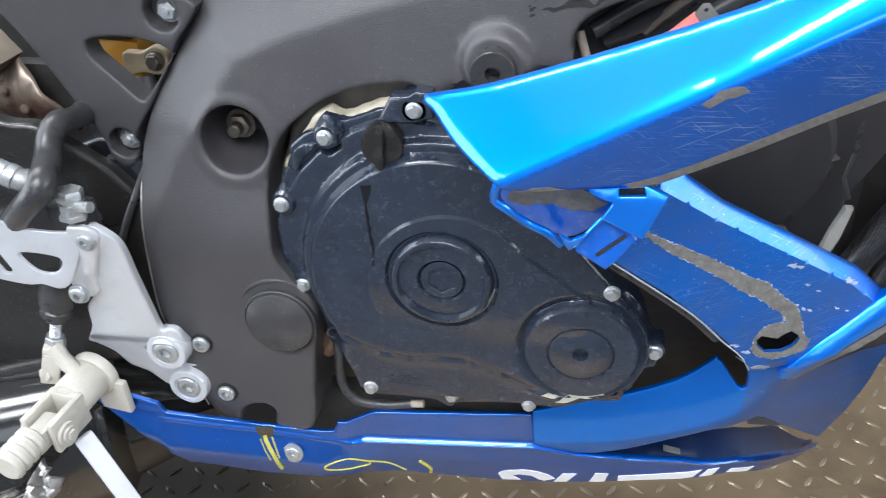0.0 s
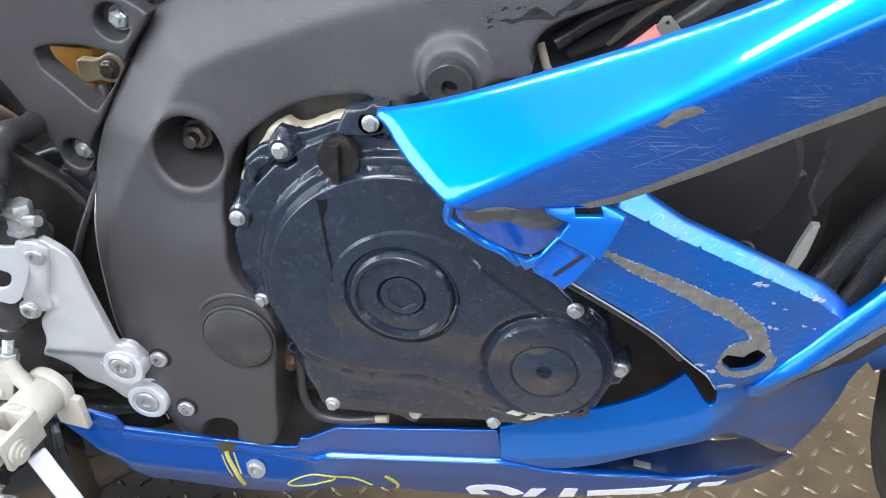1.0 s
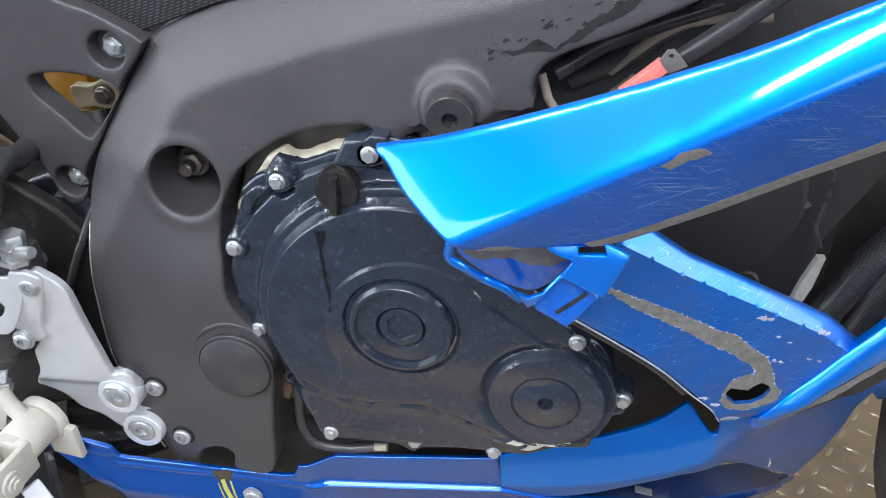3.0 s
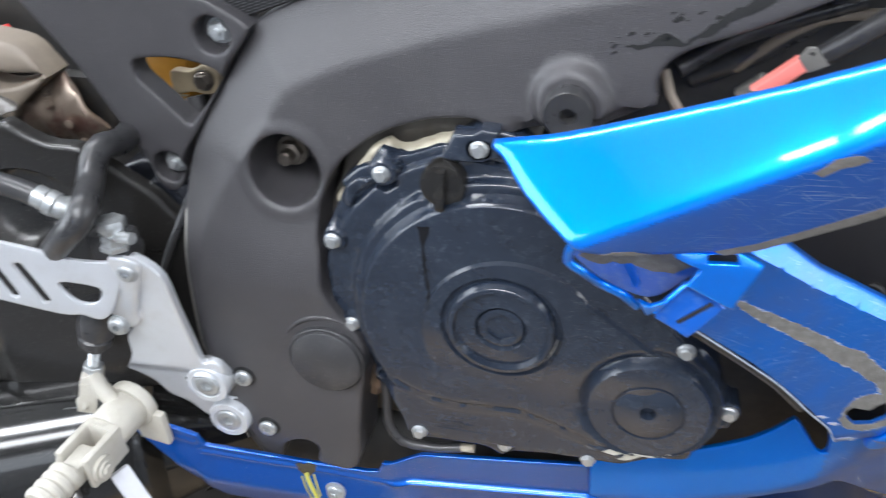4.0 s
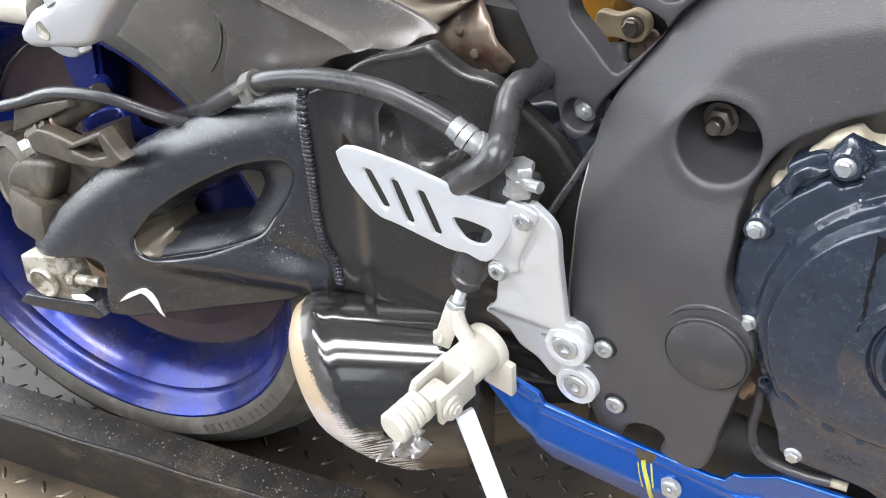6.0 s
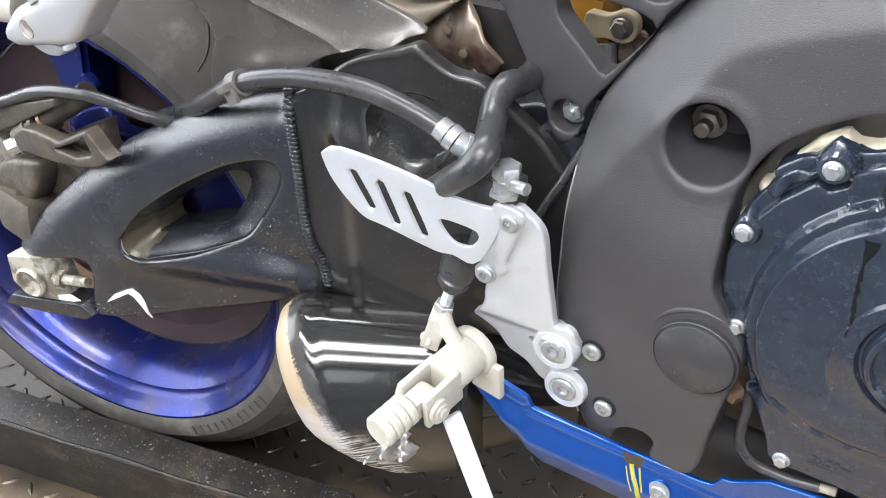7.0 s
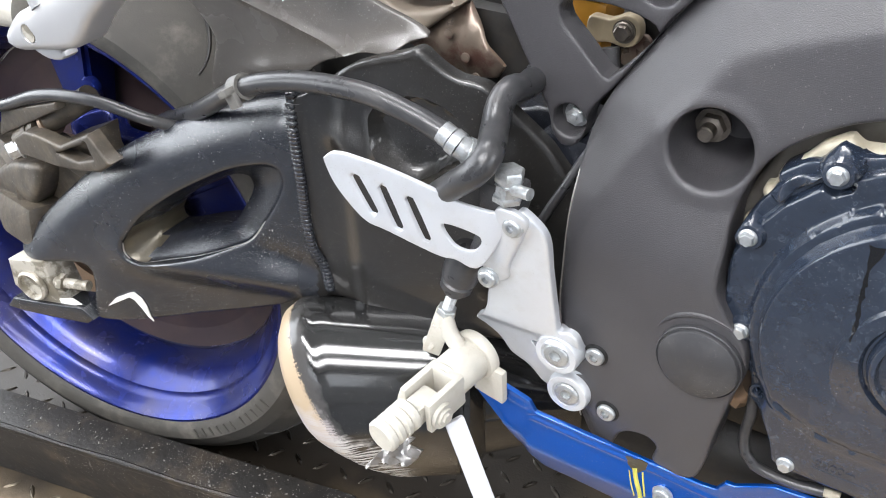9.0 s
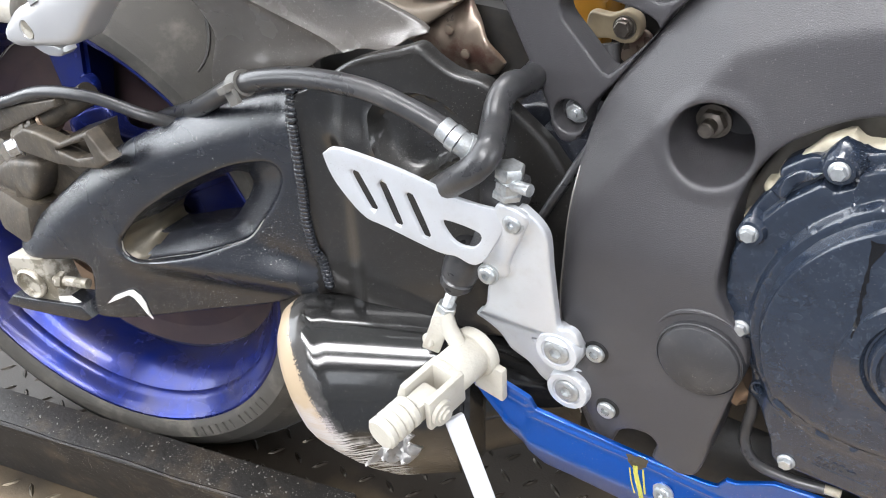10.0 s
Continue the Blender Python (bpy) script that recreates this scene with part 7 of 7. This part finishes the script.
relief("raw_edge", rough_line([(0.262, 0.322), (0.266, 0.328), (0.281, 0.347), (0.297, 0.3635), (0.322, 0.379), (0.37, 0.409), (0.37, 0.402), (0.324, 0.372), (0.3, 0.357), (0.285, 0.343), (0.27, 0.325)], 0.0006, 0.004, 8), lambda x, z: wing_flat(x, z) - 0.004, M_RAW, fin, step=0.004, edge=0, thick=0.004, smooth=False, label="scraped grey lower edge")
# Black strip on the panel that paints in the gap's shade.
relief("fin_gap_shade", [(0.275, 0.33), (0.287, 0.343), (0.302, 0.356), (0.326, 0.371), (0.37, 0.401), (0.37, 0.386), (0.327, 0.358), (0.312, 0.354), (0.291, 0.34)], lambda x, z: wing_flat(x, z) - 0.002, M_BLACKP, fin, step=0.005, edge=0, thick=0.003, label="black strip painting in the shaded gap under the fin")
relief("front_fairing", [(0.322, 0.398), (0.36, 0.432), (0.46, 0.5), (0.46, 0.3), (0.36, 0.315), (0.342, 0.345), (0.323, 0.384)], lambda x, z: wing_flat(x, z) + 0.006, M_BLUE, bike, step=0.02, edge=0.002, thick=0.004, smooth=False, label="blue front fairing panel joint")

# ---- belly pan markings ----
M_WLOGO = mat("white_decal", (0.75, 0.77, 0.8), 0.4, vary=0.05, scale=80, bump=0.05, dust=0.2)
M_YMARK = mat("yellow_marker", (0.4, 0.39, 0.07), 0.5, vary=0.2, scale=200, bump=0.2)


def on_belly(x, z):
    return belly_y(x, z) - 0.0006


for shape in ([(0.039, 0.151), (0.042, 0.1555), (0.05, 0.158), (0.062, 0.159), (0.077, 0.1555), (0.086, 0.15), (0.092, 0.143), (0.082, 0.1375), (0.077, 0.1395), (0.07, 0.147), (0.058, 0.1495), (0.052, 0.147), (0.06, 0.138), (0.043, 0.139)], [(0.099, 0.154), (0.112, 0.155), (0.103, 0.138), (0.091, 0.1365)], [(0.129, 0.157), (0.141, 0.1565), (0.138, 0.1405), (0.124, 0.139)],
              [(0.15, 0.1525), (0.185, 0.157), (0.225, 0.162), (0.218, 0.151), (0.205, 0.148), (0.175, 0.1455), (0.15, 0.1425)], [(0.231, 0.161), (0.242, 0.16), (0.236, 0.15), (0.224, 0.1505)], [(0.254, 0.152), (0.279, 0.139), (0.272, 0.136), (0.25, 0.148)]):
    relief("decal_block", shape, on_belly, M_WLOGO, belly_pan, step=0.004, edge=0, thick=0.0008, smooth=False, label="plain white decal shape")


def mark(pts, r=0.0011):
    part("marker_line", tube([(x, float(belly_y(np.array([x]), np.array([z]))[0]) - 0.0006, z) for x, z in pts], r, 6, 0.003), M_YMARK, belly_pan, "yellow paint marker line")


mark([(-0.1655, 0.217), (-0.164, 0.212), (-0.161, 0.205), (-0.158, 0.199), (-0.1555, 0.188), (-0.154, 0.178)], 0.002)
mark([(-0.159, 0.215), (-0.156, 0.205), (-0.153, 0.195)], 0.0008)
mark([(-0.169, 0.214), (-0.165, 0.203), (-0.161, 0.192)], 0.0006)
relief("marker_smear", rough_line([(-0.173, 0.2265), (-0.157, 0.2255), (-0.157, 0.2175), (-0.163, 0.214), (-0.17, 0.217)], 0.0012, 0.003, 31), lambda x, z: on_belly(x, z), M_BARED, belly_pan, step=0.003, edge=0, thick=0.0008, smooth=False, label="scraped dirty patch on the pan edge")
mark([(-0.095 + 0.02 * math.cos(a), 0.1785 + 0.0075 * math.sin(a)) for a in np.linspace(0.3, 6.6, 22)], 0.0008)
mark([(-0.09, 0.186), (-0.075, 0.1815), (-0.06, 0.172), (-0.046, 0.158)], 0.0008)
mark([(-0.031, 0.176), (-0.026, 0.168), (-0.0225, 0.16), (-0.0235, 0.154)], 0.0016)
part("pan_screw", join(lathe([(0.0095, -0.001), (0.0095, 0.0008), (0.0075, 0.0012)], 24), socket_bolt(0.0068, 0.0035, 0.0026)), M_STEEL, belly_pan, "zinc plated pan screw", m=axis_m((-0.141, float(belly_y(np.array([-0.141]), np.array([0.199]))[0]) - 0.0004, 0.199), (0, -1, 0.2)))
# ---- front of the engine ----
duct = relief("radiator_duct", [(0.13, 0.46), (0.211, 0.51), (0.3, 0.57), (0.34, 0.58), (0.31, 0.52), (0.284, 0.47), (0.282, 0.459), (0.275, 0.43), (0.261, 0.417), (0.201, 0.44), (0.16, 0.45)], lambda x, z: 0.565 + 0.012 * sm(0.0, 0.006, np.hypot(x - 0.20, z - 0.50) - 0.062), M_BLACKP, bike, loops=[ring(0.2, 0.5, r, 60) for r in (0.062, 0.065, 0.068)], step=0.007, edge=0.003, thick=0.01, label="matt black radiator duct panel")
part("panel_rivet", lathe([(0.0105, -0.002), (0.0105, 0.001), (0.009, 0.0025), (0.0075, 0.0018), (0.0005, 0.002)], 28), M_BLACKP, duct, m=axis_m((0.238, 0.5745, 0.434)))
part("stray_wire", tube([(0.278, 0.56, 0.475), (0.272, 0.56, 0.49), (0.276, 0.562, 0.51), (0.275, 0.562, 0.53)], 0.0014, 6), M_RUBBER, duct)
M_STRIP = mat("grey_foam_strip", (0.22, 0.215, 0.19), 0.7, vary=0.2, scale=100, bump=0.4)
relief("foam_strip", [(0.2745, 0.4735), (0.2795, 0.4735), (0.2755, 0.45), (0.27, 0.434), (0.263, 0.425), (0.264, 0.438), (0.2685, 0.456)], lambda x, z: 0.548 + 0 * x, M_STRIP, bike, step=0.005, edge=0.001, thick=0.006, smooth=False, label="grey foam strip on the duct edge")
for dz in (0.0, 0.022):
    part("braided_hose", tube([(0.27 + dz, 0.605, 0.33 - dz), (0.296 + dz, 0.6, 0.378 - dz), (0.312 + dz * 0.9, 0.6, 0.412 - dz * 0.8), (0.335 + dz * 0.5, 0.605, 0.452 - dz * 0.6), (0.40, 0.62, 0.52 - dz)], 0.0115, 20, 0.006), M_BRAID, bike, "black braided oil cooler hose")
part("radiator_core", box(0.3, 0.03, 0.32, 0.004, Matrix.Translation((0.33, 0.70, 0.51))), M_DARK, bike, "dark radiator behind the duct")
part("front_tyre", lathe([(0.2, -0.05), (0.29, -0.06), (0.31, 0.0), (0.29, 0.06), (0.2, 0.05)], 60, cap=False), M_TYRE, bike, "black front tyre", m=axis_m((0.712, 0.68, 0.235), (0, -1, 0)))
M_SALMON = mat("salmon_tag", (0.75, 0.2, 0.17), 0.5, vary=0.1, scale=80)
relay = relief("relay_tag", [(0.140, 0.58), (0.162, 0.6), (0.168, 0.594), (0.152, 0.58)], lambda x, z: 0.55 + 0 * x, M_SALMON, bike, step=0.006, edge=0.0006, thick=0.008, smooth=False, label="salmon red relay with a grey tab")
relief("tab", [(0.1615, 0.6005), (0.1655, 0.607), (0.1695, 0.6075), (0.178, 0.5975), (0.168, 0.5925)], lambda x, z: 0.5495 + 0 * x, M_CLIP, relay, holes=[ring(0.168, 0.6035, 0.0014, 12)], step=0.004, edge=0.0004, thick=0.002, smooth=False, hole_edge=0)
for k, (pts, r, mt, lab) in enumerate((([(0.172, 0.565, 0.594), (0.2, 0.56, 0.618), (0.25, 0.56, 0.66)], 0.0065, M_RUBBER, "black rubber tube"), ([(0.1, 0.59, 0.575), (0.13, 0.6, 0.592), (0.16, 0.6, 0.605), (0.2, 0.6, 0.62)], 0.006, M_RUBBER, "black taped wiring loom"),
                                  ([(0.135, 0.61, 0.57), (0.165, 0.6, 0.6), (0.19, 0.6, 0.61), (0.23, 0.6, 0.612)], 0.0035, M_TAN, "tan coloured wire"), ([(0.11, 0.62, 0.56), (0.15, 0.61, 0.585), (0.2, 0.6, 0.63)], 0.008, M_RUBBER, "black rubber pipe"),
                                  ([(0.092, 0.575, 0.58), (0.097, 0.572, 0.565), (0.104, 0.57, 0.555)], 0.003, M_TAN, "tan coloured wire"), ([(0.14, 0.59, 0.56), (0.15, 0.585, 0.572), (0.157, 0.585, 0.565)], 0.0065, M_CLIP, "grey cable clip"))):
    part("wiring", tube(pts, r, 10), mt, bike, lab)

# ---- lift rail on the floor ----
RD = Vector((0.97, 0.223, 0)).normalized()
rail = thing("wheel_rail", (-0.9, 0.42, FLOOR), "greasy black steel wheel rail on the floor plate", "wheel rail")
RM = Matrix.Translation((-0.90, 0.361, FLOOR)) @ Matrix.Rotation(math.atan2(RD.y, RD.x), 4, "Z")
part("rail_top", box(0.94, 0.05, 0.008, 0.002, RM @ Matrix.Translation((0, 0.024, 0.086))), M_RAIL, rail)
part("rail_web", box(0.94, 0.008, 0.084, 0.002, RM @ Matrix.Translation((0, 0.004, 0.042))), M_RAIL, rail)
part("rail_foot", box(0.94, 0.008, 0.084, 0.002, RM @ Matrix.Translation((0, 0.044, 0.042))), M_RAIL, rail)
part("rail_bead", tube([RM @ Vector((x, 0.002 + 0.001 * math.sin(x * 40), 0.0895)) for x in np.linspace(-0.46, 0.46, 60)], 0.0022, 6, 0.02), M_RAIL, rail)

rnd = random.Random(11)
bits = []
for k in range(240):
    b = lathe([(0.0002, 0), (rnd.uniform(0.0004, 0.0014), 0.0002), (rnd.uniform(0.0003, 0.0012), rnd.uniform(0.0006, 0.0014))], rnd.choice((3, 4, 5)))
    b.transform(RM @ Matrix.Translation((rnd.uniform(-0.46, 0.46), rnd.uniform(0.002, 0.046), 0.09)) @ Matrix.Rotation(rnd.uniform(0, 6), 4, "Z") @ Matrix.Diagonal((rnd.uniform(0.6, 2.2), 1, 1, 1)))
    bits.append(b)
tagged(part("rail_debris", join(*bits), M_CLIP, rail, smooth=False), kind="stuff")

# ---- tread bars of the floor plate ----
bar = bm_from([(-0.0115, 0, 0), (-0.006, -0.0028, 0), (0.006, -0.0028, 0), (0.0115, 0, 0), (0.006, 0.0028, 0), (-0.006, 0.0028, 0), (-0.0075, 0, 0.0018), (0.0075, 0, 0.0018), (0, -0.0014, 0.0022), (0, 0.0014, 0.0022)],
              [(0, 1, 8, 6), (1, 2, 8), (2, 3, 7, 8), (3, 4, 9, 7), (4, 5, 9), (5, 0, 6, 9), (6, 8, 7, 9)])
bar_me = bpy.data.meshes.new("tread_bar")
bar.to_mesh(bar_me)
bar.free()
for f in bar_me.polygons:
    f.use_smooth = True
M_TREAD = mat("polished_tread", (0.36, 0.3, 0.21), 0.3, metal=0.65, vary=0.3, scale=40, bump=0.3, fine=500, dust=0.4, dust_colour=(0.09, 0.07, 0.05), dust_scale=15)
dark_behind_rail(M_TREAD)
bar_me.materials.append(M_TREAD)
PITCH, TURN_F = 0.0315, radians(12)
far_v, far_f, near = [], [], 0
base_v = [v.co.copy() for v in bar_me.vertices]
base_f = [tuple(f.vertices) for f in bar_me.polygons]
for i in range(-70, 70):
    for j in range(-50, 50):
        p = Matrix.Rotation(TURN_F, 3, "Z") @ Vector((i * PITCH, j * PITCH, 0)) + Vector((0.2, 0.9, FLOOR))
        if not (-1.6 < p.x < 1.6 and 0.1 < p.y < 1.9):
            continue
        m = Matrix.Translation(p) @ Matrix.Rotation(TURN_F + (radians(45) if (i + j) % 2 else radians(-45)), 4, "Z")
        if near < 300 and 0.0 < p.x < 0.62 and 0.66 < p.y < 1.15:
            o = new("tread_bar", bar_me)
            o.parent, o.matrix_basis = floor, m
            near += 1
        else:
            n0 = len(far_v)
            far_v += [m @ v for v in base_v]
            far_f += [tuple(n0 + a for a in f) for f in base_f]
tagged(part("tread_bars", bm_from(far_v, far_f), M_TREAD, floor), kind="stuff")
